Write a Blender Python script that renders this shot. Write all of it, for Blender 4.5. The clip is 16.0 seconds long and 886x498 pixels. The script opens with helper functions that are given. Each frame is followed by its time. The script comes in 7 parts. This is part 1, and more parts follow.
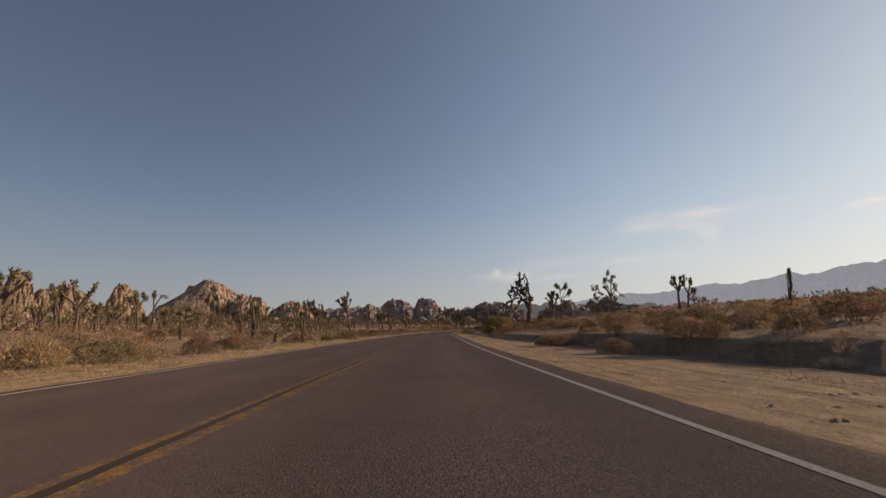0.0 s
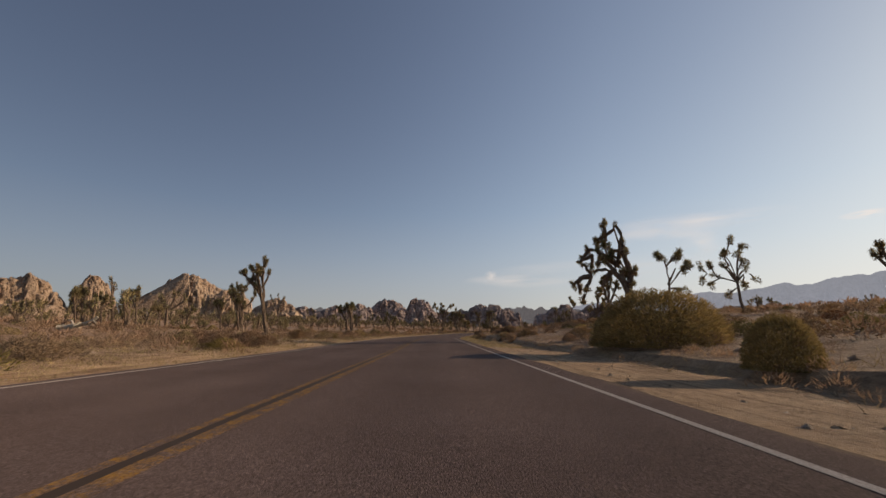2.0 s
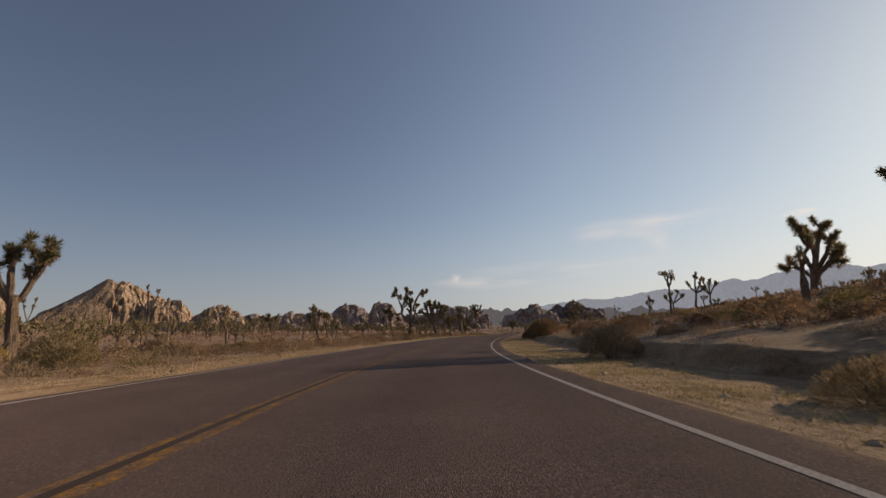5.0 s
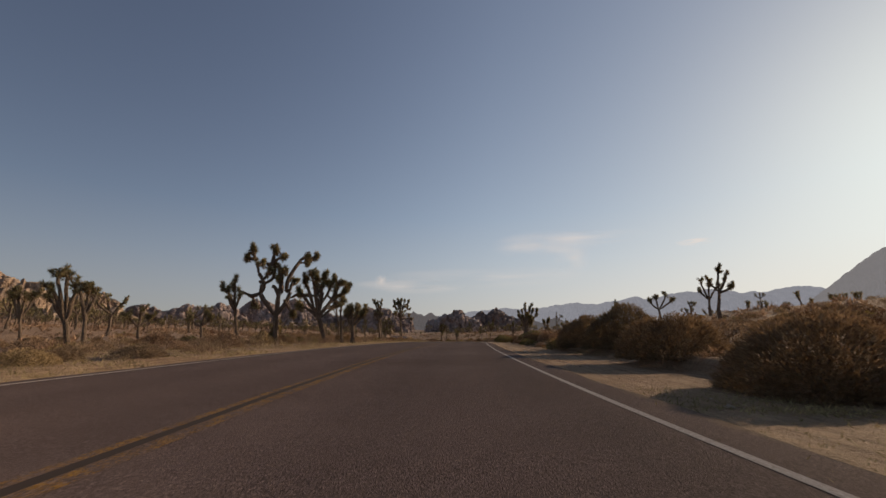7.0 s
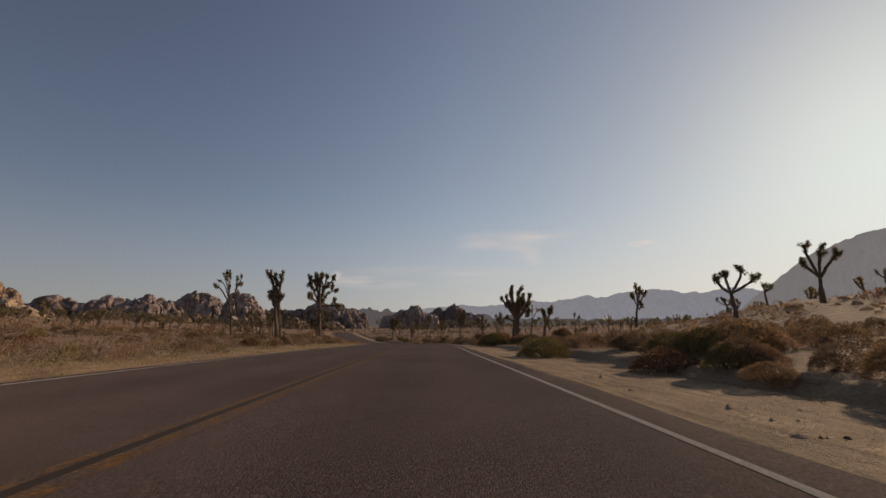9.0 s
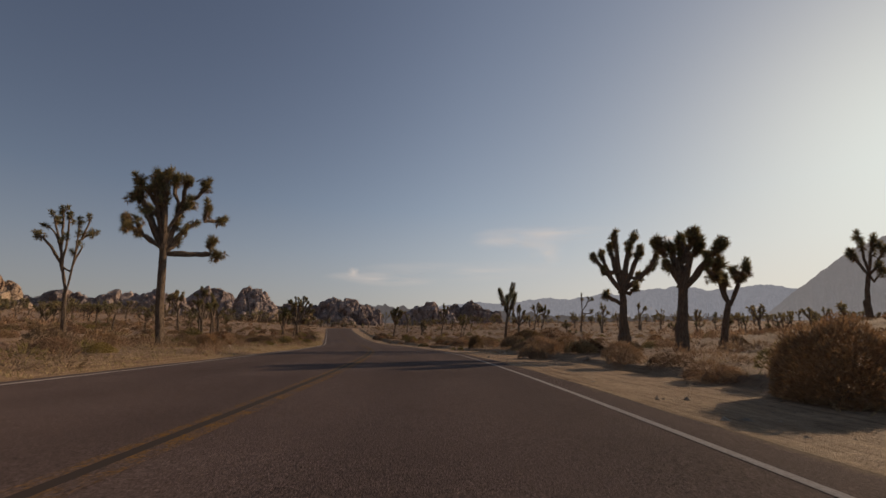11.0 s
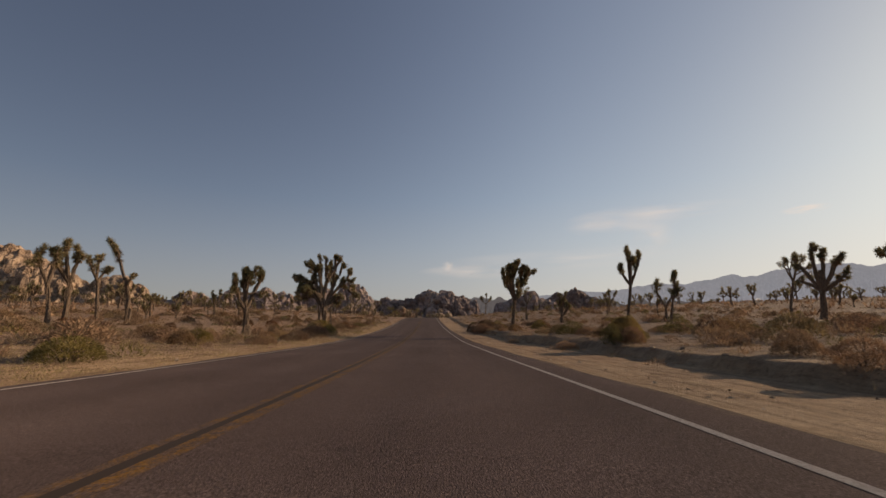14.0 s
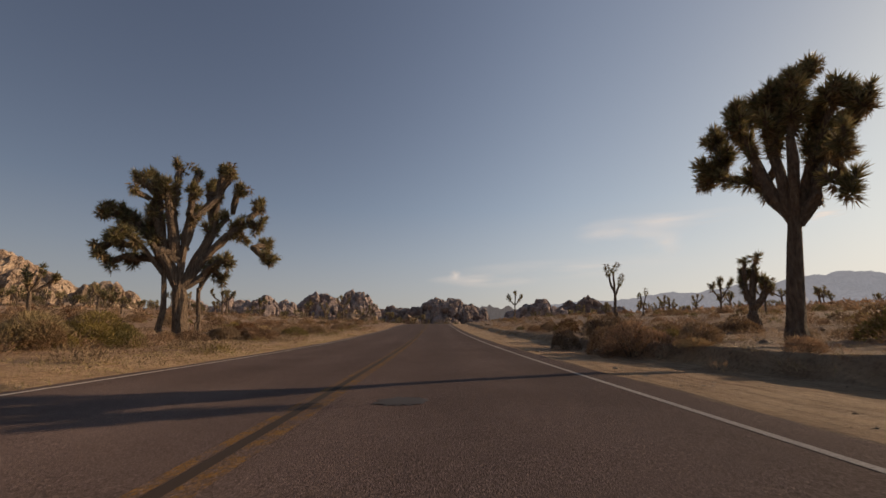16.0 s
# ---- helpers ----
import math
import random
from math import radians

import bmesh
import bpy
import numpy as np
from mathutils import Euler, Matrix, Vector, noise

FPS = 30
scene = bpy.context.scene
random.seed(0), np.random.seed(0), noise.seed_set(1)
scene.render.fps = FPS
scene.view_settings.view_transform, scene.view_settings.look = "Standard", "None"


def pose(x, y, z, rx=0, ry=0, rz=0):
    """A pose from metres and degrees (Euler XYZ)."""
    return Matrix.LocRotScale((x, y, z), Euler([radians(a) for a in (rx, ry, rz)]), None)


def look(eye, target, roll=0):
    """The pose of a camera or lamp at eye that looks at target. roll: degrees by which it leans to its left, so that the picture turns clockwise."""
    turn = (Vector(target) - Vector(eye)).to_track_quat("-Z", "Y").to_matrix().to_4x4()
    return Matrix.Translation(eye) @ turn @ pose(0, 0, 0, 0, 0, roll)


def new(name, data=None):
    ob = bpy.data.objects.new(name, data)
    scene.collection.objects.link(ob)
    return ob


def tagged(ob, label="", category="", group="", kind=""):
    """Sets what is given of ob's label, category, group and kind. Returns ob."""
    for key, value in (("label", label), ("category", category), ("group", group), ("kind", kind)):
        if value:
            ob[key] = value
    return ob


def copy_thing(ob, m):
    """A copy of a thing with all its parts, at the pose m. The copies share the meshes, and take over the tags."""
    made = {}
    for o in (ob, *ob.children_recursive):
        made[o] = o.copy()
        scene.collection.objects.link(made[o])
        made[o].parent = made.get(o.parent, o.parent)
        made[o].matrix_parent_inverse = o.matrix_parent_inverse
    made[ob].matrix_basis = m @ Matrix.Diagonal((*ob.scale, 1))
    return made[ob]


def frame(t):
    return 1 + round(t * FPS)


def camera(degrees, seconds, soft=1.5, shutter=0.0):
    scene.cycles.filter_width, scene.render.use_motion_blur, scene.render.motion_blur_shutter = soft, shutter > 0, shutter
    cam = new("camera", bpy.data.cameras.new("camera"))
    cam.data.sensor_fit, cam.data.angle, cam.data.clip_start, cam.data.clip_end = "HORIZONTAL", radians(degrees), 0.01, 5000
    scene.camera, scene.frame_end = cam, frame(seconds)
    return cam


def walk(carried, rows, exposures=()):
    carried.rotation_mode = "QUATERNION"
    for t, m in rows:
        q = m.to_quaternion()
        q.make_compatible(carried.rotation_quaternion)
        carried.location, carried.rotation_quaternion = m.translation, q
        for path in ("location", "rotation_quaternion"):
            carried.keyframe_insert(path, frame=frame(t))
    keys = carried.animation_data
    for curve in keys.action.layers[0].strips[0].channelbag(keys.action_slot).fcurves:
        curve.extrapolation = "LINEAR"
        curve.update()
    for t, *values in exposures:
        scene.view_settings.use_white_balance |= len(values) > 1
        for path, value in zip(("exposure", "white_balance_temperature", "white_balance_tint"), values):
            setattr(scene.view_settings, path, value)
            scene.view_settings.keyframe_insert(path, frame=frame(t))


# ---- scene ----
cam = camera(94.1, 16.0, soft=1.5, shutter=0.03)

# seconds, place, then pitch above level, roll and yaw in degrees
PATH = (
    (0.0, 0.00, -0.00, 0.66, 11.28, 1.42, -2.52),
    (0.5, 0.08, 8.36, 0.64, 11.54, 1.22, -2.90),
    (1.0, 0.20, 16.70, 0.68, 12.12, -0.43, -3.31),
    (1.5, 0.42, 24.95, 0.76, 12.04, -0.29, -3.36),
    (2.0, 0.73, 33.03, 0.80, 11.61, 0.16, -3.55),
    (2.5, 1.06, 40.96, 0.81, 11.77, 0.23, -3.74),
    (3.0, 1.43, 48.56, 0.83, 11.71, 0.62, -4.03),
    (3.5, 1.71, 55.93, 0.90, 11.93, 0.54, -4.60),
    (4.0, 2.18, 63.31, 0.95, 11.88, 0.87, -5.41),
    (4.5, 2.59, 70.54, 0.97, 11.77, 1.70, -6.61),
    (5.0, 3.21, 77.77, 0.99, 12.06, 2.12, -8.22),
    (5.5, 4.16, 85.01, 1.03, 11.95, 0.65, -10.43),
    (6.0, 5.45, 92.22, 1.08, 12.16, 0.11, -13.26),
    (6.5, 7.10, 99.40, 1.16, 12.00, -0.50, -16.20),
    (7.0, 9.27, 106.49, 1.27, 12.41, -0.06, -18.92),
    (7.5, 11.69, 113.60, 1.39, 12.34, 0.15, -21.33),
    (8.0, 14.39, 120.55, 1.51, 12.56, -0.53, -22.91),
    (8.5, 17.32, 127.45, 1.62, 12.81, -0.91, -23.80),
    (9.0, 20.31, 134.45, 1.69, 11.96, -0.26, -24.82),
    (9.5, 23.33, 141.54, 1.73, 11.83, -0.05, -24.67),
    (10.0, 26.36, 148.72, 1.74, 11.09, 0.33, -24.56),
    (10.5, 29.53, 155.93, 1.73, 11.93, -1.10, -24.40),
    (11.0, 32.53, 163.33, 1.67, 11.59, -0.58, -22.61),
    (11.5, 35.08, 170.67, 1.61, 11.11, -1.47, -20.34),
    (12.0, 37.35, 177.94, 1.56, 11.08, -1.46, -17.96),
    (12.5, 39.18, 185.22, 1.43, 10.90, -1.26, -15.57),
    (13.0, 40.57, 192.44, 1.27, 10.45, -0.39, -13.07),
    (13.5, 41.92, 199.57, 1.13, 10.70, 0.46, -10.61),
    (14.0, 43.05, 206.51, 1.02, 10.56, 0.55, -9.32),
    (14.5, 43.84, 213.16, 0.93, 10.81, 0.04, -9.05),
    (15.0, 44.76, 219.83, 0.86, 11.19, 0.52, -8.47),
    (15.5, 45.47, 226.33, 0.84, 11.43, 0.16, -8.39),
    (16.0, 46.23, 233.10, 0.89, 11.86, 0.54, -8.35),
)
walk(cam, [(t, pose(x, y, z, 90 + pitch, roll, yaw)) for t, x, y, z, pitch, roll, yaw in PATH], exposures=(
    (0.0, 0.04, 7150, 15), (3.5, 0.03, 6950, 14), (4.5, 0.0, 7000, 14), (7.0, -0.12, 7150, 15), (8.0, -0.22, 7250, 16), (11.0, -0.30, 7350, 16),
    (13.0, -0.21, 7450, 16), (14.5, -0.08, 7450, 16), (16.0, -0.05, 7550, 16)))

# ---- sky and sun: late afternoon, sun low on the right of the road ----
SUN_AZ, SUN_EL = radians(78), radians(17.5)
world = bpy.data.worlds.new("sky")
scene.world = world
world.use_nodes = True
wn, wl = world.node_tree.nodes, world.node_tree.links
sky = wn.new("ShaderNodeTexSky")
sky.sky_type, sky.sun_disc = "NISHITA", False
sky.sun_elevation, sky.sun_rotation = SUN_EL, SUN_AZ
sky.altitude, sky.air_density, sky.dust_density, sky.ozone_density = 1200, 0.8, 1.5, 1.2
wn["Background"].inputs["Strength"].default_value = 0.15
deep = wn.new("ShaderNodeGamma")
deep.inputs["Gamma"].default_value = 1.25
wl.new(sky.outputs["Color"], deep.inputs["Color"])
dusty = wn.new("ShaderNodeHueSaturation")
dusty.inputs["Saturation"].default_value, dusty.inputs["Value"].default_value = 0.84, 1.12
wl.new(deep.outputs["Color"], dusty.inputs["Color"])
# hand-set gradient multiplied into the sky colour: darker away from the sun
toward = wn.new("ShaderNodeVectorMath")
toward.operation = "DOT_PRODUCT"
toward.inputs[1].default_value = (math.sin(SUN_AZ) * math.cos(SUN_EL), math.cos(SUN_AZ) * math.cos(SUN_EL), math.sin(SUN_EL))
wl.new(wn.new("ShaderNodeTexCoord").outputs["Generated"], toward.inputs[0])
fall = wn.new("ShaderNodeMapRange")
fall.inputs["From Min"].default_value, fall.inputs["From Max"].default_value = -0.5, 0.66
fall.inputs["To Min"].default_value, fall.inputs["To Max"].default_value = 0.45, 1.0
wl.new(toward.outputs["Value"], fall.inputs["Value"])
graded = wn.new("ShaderNodeVectorMath")
graded.operation = "SCALE"
wl.new(dusty.outputs["Color"], graded.inputs[0])
wl.new(fall.outputs["Result"], graded.inputs["Scale"])
# sky colour compressed so that the glow round the sun levels off
veil = wn.new("ShaderNodeVectorMath")
veil.operation = "MULTIPLY_ADD"
veil.inputs[1].default_value, veil.inputs[2].default_value = (0.156, 0.128, 0.123), (1, 1, 1)
wl.new(graded.outputs["Vector"], veil.inputs[0])
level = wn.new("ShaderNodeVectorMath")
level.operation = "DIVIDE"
wl.new(graded.outputs["Vector"], level.inputs[0])
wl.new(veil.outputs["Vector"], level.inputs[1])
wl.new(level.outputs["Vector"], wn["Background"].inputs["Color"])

sun = new("sun", bpy.data.lights.new("sun", "SUN"))
sun.data.energy, sun.data.angle, sun.data.color = 4.9, radians(0.6), (1.0, 0.775, 0.53)
sun.matrix_world = look((math.sin(SUN_AZ) * math.cos(SUN_EL) * 100, math.cos(SUN_AZ) * math.cos(SUN_EL) * 100, math.sin(SUN_EL) * 100), (0, 0, 0))

# ---- materials ----
def material(name, rough=0.9):
    m = bpy.data.materials.new(name)
    m.use_nodes = True
    b = m.node_tree.nodes["Principled BSDF"]
    b.inputs["Roughness"].default_value = rough
    b.inputs["Specular IOR Level"].default_value = 0.25
    b.inputs["Diffuse Roughness"].default_value = 0.45
    return m, m.node_tree.nodes, m.node_tree.links, b


def noise_node(n, l, scale, detail=4.0, rough=0.6, coord=None):
    t = n.new("ShaderNodeTexNoise")
    t.inputs["Scale"].default_value, t.inputs["Detail"].default_value, t.inputs["Roughness"].default_value = scale, detail, rough
    if coord is not None:
        l.new(coord, t.inputs["Vector"])
    return t


def ramp_node(n, l, source, stops):
    r = n.new("ShaderNodeValToRGB")
    e = r.color_ramp.elements
    while len(e) < len(stops):
        e.new(0.5)
    for k, (at, colour) in enumerate(stops):
        e[k].position, e[k].color = at, (*colour, 1)
    l.new(source, r.inputs["Fac"])
    return r


def mix_node(n, l, a, b, fac, mode="MIX"):
    x = n.new("ShaderNodeMix")
    x.data_type, x.blend_type = "RGBA", mode
    for k, v in ((6, a), (7, b)):
        if isinstance(v, tuple):
            x.inputs[k].default_value = (*v, 1)
        else:
            l.new(v, x.inputs[k])
    if isinstance(fac, float):
        x.inputs[0].default_value = fac
    else:
        l.new(fac, x.inputs[0])
    return x.outputs[2]


def bump_node(n, l, b, height, strength, distance):
    u = n.new("ShaderNodeBump")
    u.inputs["Strength"].default_value, u.inputs["Distance"].default_value = strength, distance
    l.new(height, u.inputs["Height"])
    l.new(u.outputs["Normal"], b.inputs["Normal"])


def mat_asphalt():
    m, n, l, b = material("asphalt", 0.95)
    b.inputs["Specular IOR Level"].default_value = 0.04
    g = n.new("ShaderNodeNewGeometry").outputs["Position"]
    big, mid, fine = noise_node(n, l, 0.35, 5, 0.6, g), noise_node(n, l, 9, 4, 0.6, g), noise_node(n, l, 92, 5, 0.85, g)
    speck = n.new("ShaderNodeTexVoronoi")
    speck.inputs["Scale"].default_value = 105
    l.new(g, speck.inputs["Vector"])
    tone = ramp_node(n, l, big.outputs["Fac"], ((0.3, (0.101, 0.076, 0.070)), (0.7, (0.139, 0.106, 0.098))))
    grain = ramp_node(n, l, fine.outputs["Fac"], ((0.36, (0.22, 0.2, 0.2)), (0.5, (0.82, 0.8, 0.79)), (0.62, (1.9, 1.85, 1.85)), (0.72, (4.2, 4.1, 4.1))))
    col = mix_node(n, l, tone.outputs[0], grain.outputs[0], 0.8, "MULTIPLY")
    uv = n.new("ShaderNodeUVMap")
    uv.uv_map = "lane"
    sep = n.new("ShaderNodeSeparateXYZ")
    l.new(uv.outputs[0], sep.inputs[0])
    # polished wheel tracks, oil stripe down the middle of each lane
    wave = n.new("ShaderNodeMath")
    wave.operation = "SINE"
    mul = n.new("ShaderNodeMath")
    mul.operation = "MULTIPLY"
    mul.inputs[1].default_value = 2 * math.pi / 1.7
    l.new(sep.outputs[0], mul.inputs[0])
    l.new(mul.outputs[0], wave.inputs[0])
    half = n.new("ShaderNodeMath")
    half.operation = "MULTIPLY_ADD"
    half.inputs[1].default_value, half.inputs[2].default_value = 0.10, 0.5
    l.new(wave.outputs[0], half.inputs[0])
    wear = n.new("ShaderNodeMath")
    wear.operation = "ADD"
    l.new(half.outputs[0], wear.inputs[0])
    fac = n.new("ShaderNodeMath")
    fac.operation = "MULTIPLY_ADD"
    fac.inputs[1].default_value, fac.inputs[2].default_value = 0.35, -0.17
    l.new(mid.outputs["Fac"], fac.inputs[0])
    l.new(fac.outputs[0], wear.inputs[1])
    track = ramp_node(n, l, wear.outputs[0], ((0.3, (0.86, 0.86, 0.86)), (0.7, (1.12, 1.10, 1.08))))
    paved = mix_node(n, l, col, track.outputs[0], 1.0, "MULTIPLY")
    # sand swept onto the crumbling edges
    away = n.new("ShaderNodeMath")
    away.operation = "ABSOLUTE"
    shift = n.new("ShaderNodeMath")
    shift.inputs[1].default_value = 0.17
    l.new(sep.outputs[0], shift.inputs[0])
    l.new(shift.outputs[0], away.inputs[0])
    ragged = n.new("ShaderNodeMath")
    ragged.operation = "MULTIPLY_ADD"
    ragged.inputs[1].default_value = 0.55
    l.new(noise_node(n, l, 1.6, 6, 0.7, g).outputs["Fac"], ragged.inputs[0])
    l.new(away.outputs[0], ragged.inputs[2])
    dust = ramp_node(n, l, ragged.outputs[0], ((0.0, (0, 0, 0)), (0.5, (0, 0, 0)), (1.0, (1, 1, 1))))
    span = n.new("ShaderNodeMapRange")
    span.inputs[1].default_value, span.inputs[2].default_value = 3.92, 4.5
    l.new(ragged.outputs[0], span.inputs[0])
    l.new(span.outputs[0], dust.inputs["Fac"])
    swept = mix_node(n, l, (0.25, 0.18, 0.118), grain.outputs[0], 0.5, "MULTIPLY")
    l.new(mix_node(n, l, paved, swept, dust.outputs[0]), b.inputs["Base Color"])
    add = n.new("ShaderNodeMath")
    l.new(fine.outputs["Fac"], add.inputs[0])
    l.new(speck.outputs["Distance"], add.inputs[1])
    bump_node(n, l, b, add.outputs[0], 0.65, 0.006)
    return m


def mat_paint(name, colour, cover):
    """Worn road paint: the asphalt shows through where it has gone."""
    m, n, l, b = material(name, 0.95)
    b.inputs["Specular IOR Level"].default_value = 0.04
    g = n.new("ShaderNodeNewGeometry").outputs["Position"]
    worn, fine = noise_node(n, l, 5.5, 7, 0.8, g), noise_node(n, l, 70, 4, 0.8, g)
    both = n.new("ShaderNodeMath")
    both.operation = "MULTIPLY_ADD"
    both.inputs[1].default_value = 0.9
    l.new(fine.outputs["Fac"], both.inputs[0])
    l.new(worn.outputs["Fac"], both.inputs[2])
    gone = ramp_node(n, l, both.outputs[0], ((cover + 0.2, (1, 1, 1)), (cover + 0.5, (0, 0, 0))))
    tint = mix_node(n, l, tuple(c * 0.75 for c in colour), colour, worn.outputs["Fac"])
    big, grit = noise_node(n, l, 0.35, 5, 0.6, g), noise_node(n, l, 62, 5, 0.85, g)
    tone = ramp_node(n, l, big.outputs["Fac"], ((0.3, (0.096, 0.071, 0.064)), (0.7, (0.130, 0.098, 0.088))))
    grain = ramp_node(n, l, grit.outputs["Fac"], ((0.36, (0.22, 0.2, 0.2)), (0.5, (0.82, 0.8, 0.79)), (0.62, (1.9, 1.85, 1.85)), (0.72, (4.2, 4.1, 4.1))))
    road = mix_node(n, l, tone.outputs[0], grain.outputs[0], 0.8, "MULTIPLY")
    soft = ramp_node(n, l, grit.outputs["Fac"], ((0.36, (0.45, 0.42, 0.4)), (0.5, (0.9, 0.9, 0.9)), (0.68, (1.5, 1.5, 1.5))))
    coat = mix_node(n, l, tint, soft.outputs[0], 0.8, "MULTIPLY")
    l.new(mix_node(n, l, road, coat, gone.outputs[0]), b.inputs["Base Color"])
    bump_node(n, l, b, fine.outputs["Fac"], 0.6, 0.004)
    return m


def mat_ground():
    m, n, l, b = material("desert_sand", 0.95)
    g = n.new("ShaderNodeNewGeometry").outputs["Position"]
    big, mid = noise_node(n, l, 0.05, 5, 0.6, g), noise_node(n, l, 1.3, 8, 0.72, g)
    fine, grit = noise_node(n, l, 14, 5, 0.7, g), noise_node(n, l, 90, 3, 0.7, g)
    tone = ramp_node(n, l, mid.outputs["Fac"], ((0.32, (0.26, 0.168, 0.10)), (0.5, (0.40, 0.275, 0.17)), (0.7, (0.51, 0.372, 0.24))))
    # scraped sand along the road; litter-strewn soil among the scrub
    att = n.new("ShaderNodeAttribute")
    att.attribute_name = "bare"
    soil = ramp_node(n, l, mid.outputs["Fac"], ((0.36, (0.18, 0.118, 0.08)), (0.52, (0.30, 0.205, 0.138)), (0.7, (0.43, 0.31, 0.21))))
    tone_mix = mix_node(n, l, soil.outputs[0], tone.outputs[0], att.outputs["Fac"])
    lane = n.new("ShaderNodeAttribute")
    lane.attribute_name = "lane"
    drawn = n.new("ShaderNodeMapping")
    drawn.inputs["Scale"].default_value = (5.5, 0.35, 1)
    l.new(lane.outputs["Vector"], drawn.inputs["Vector"])
    streak = ramp_node(n, l, noise_node(n, l, 1.0, 5, 0.65, drawn.outputs[0]).outputs["Fac"], ((0.34, (0.62, 0.58, 0.55)), (0.5, (1, 1, 1)), (0.68, (1.22, 1.2, 1.15))))
    tone_mix = mix_node(n, l, tone_mix, mix_node(n, l, tone_mix, streak.outputs[0], 1.0, "MULTIPLY"), att.outputs["Fac"])
    red = mix_node(n, l, tone_mix, (0.25, 0.145, 0.09), ramp_node(n, l, big.outputs["Fac"], ((0.45, (0, 0, 0)), (0.7, (0.6, 0.6, 0.6)))).outputs[0])
    spots = ramp_node(n, l, fine.outputs["Fac"], ((0.3, (0.55, 0.53, 0.5)), (0.5, (1, 1, 1)), (0.75, (1.2, 1.18, 1.12))))
    col = mix_node(n, l, red, spots.outputs[0], 0.85, "MULTIPLY")
    gr = ramp_node(n, l, grit.outputs["Fac"], ((0.32, (0.6, 0.58, 0.55)), (0.55, (1.05, 1.05, 1.05))))
    l.new(mix_node(n, l, col, gr.outputs[0], 0.7, "MULTIPLY"), b.inputs["Base Color"])
    add = n.new("ShaderNodeMath")
    add.operation = "MULTIPLY_ADD"
    add.inputs[1].default_value = 3.0
    l.new(fine.outputs["Fac"], add.inputs[0])
    l.new(grit.outputs["Fac"], add.inputs[2])
    bump_node(n, l, b, add.outputs[0], 0.8, 0.03)
    return m


def mat_leaf(name, colours, rough=0.75, through_light=0.0):
    """Leaves or twigs: tone varies from clump to clump and from plant to plant."""
    m, n, l, b = material(name, rough)
    geo = n.new("ShaderNodeNewGeometry")
    isl = ramp_node(n, l, geo.outputs["Random Per Island"], tuple((k / (len(colours) - 1), c) for k, c in enumerate(colours)))
    info = n.new("ShaderNodeObjectInfo")
    each = ramp_node(n, l, info.outputs["Random"], ((0.0, (0.72, 0.74, 0.7)), (1.0, (1.2, 1.12, 1.05))))
    clump = ramp_node(n, l, noise_node(n, l, 1.7, 3, 0.6, geo.outputs["Position"]).outputs["Fac"], ((0.3, (0.65, 0.66, 0.66)), (0.7, (1.25, 1.22, 1.15))))
    col = mix_node(n, l, mix_node(n, l, isl.outputs[0], each.outputs[0], 1.0, "MULTIPLY"), clump.outputs[0], 1.0, "MULTIPLY")
    l.new(col, b.inputs["Base Color"])
    if through_light:
        t = n.new("ShaderNodeBsdfTranslucent")
        l.new(col, t.inputs["Color"])
        x = n.new("ShaderNodeMixShader")
        x.inputs[0].default_value = through_light
        l.new(b.outputs[0], x.inputs[1])
        l.new(t.outputs[0], x.inputs[2])
        l.new(x.outputs[0], n["Material Output"].inputs["Surface"])
    return m


def mat_bark():
    m, n, l, b = material("shaggy_bark", 0.95)
    tc = n.new("ShaderNodeTexCoord").outputs["Object"]
    mp = n.new("ShaderNodeMapping")
    mp.inputs["Scale"].default_value = (9, 9, 2.2)
    l.new(tc, mp.inputs["Vector"])
    rough, fine = noise_node(n, l, 2.2, 6, 0.7, mp.outputs[0]), noise_node(n, l, 30, 3, 0.6, tc)
    col = ramp_node(n, l, rough.outputs["Fac"], ((0.3, (0.07, 0.05, 0.038)), (0.52, (0.17, 0.124, 0.09)), (0.75, (0.29, 0.218, 0.155))))
    l.new(col.outputs[0], b.inputs["Base Color"])
    add = n.new("ShaderNodeMath")
    l.new(rough.outputs["Fac"], add.inputs[0])
    l.new(fine.outputs["Fac"], add.inputs[1])
    bump_node(n, l, b, add.outputs[0], 1.0, 0.06)
    return m


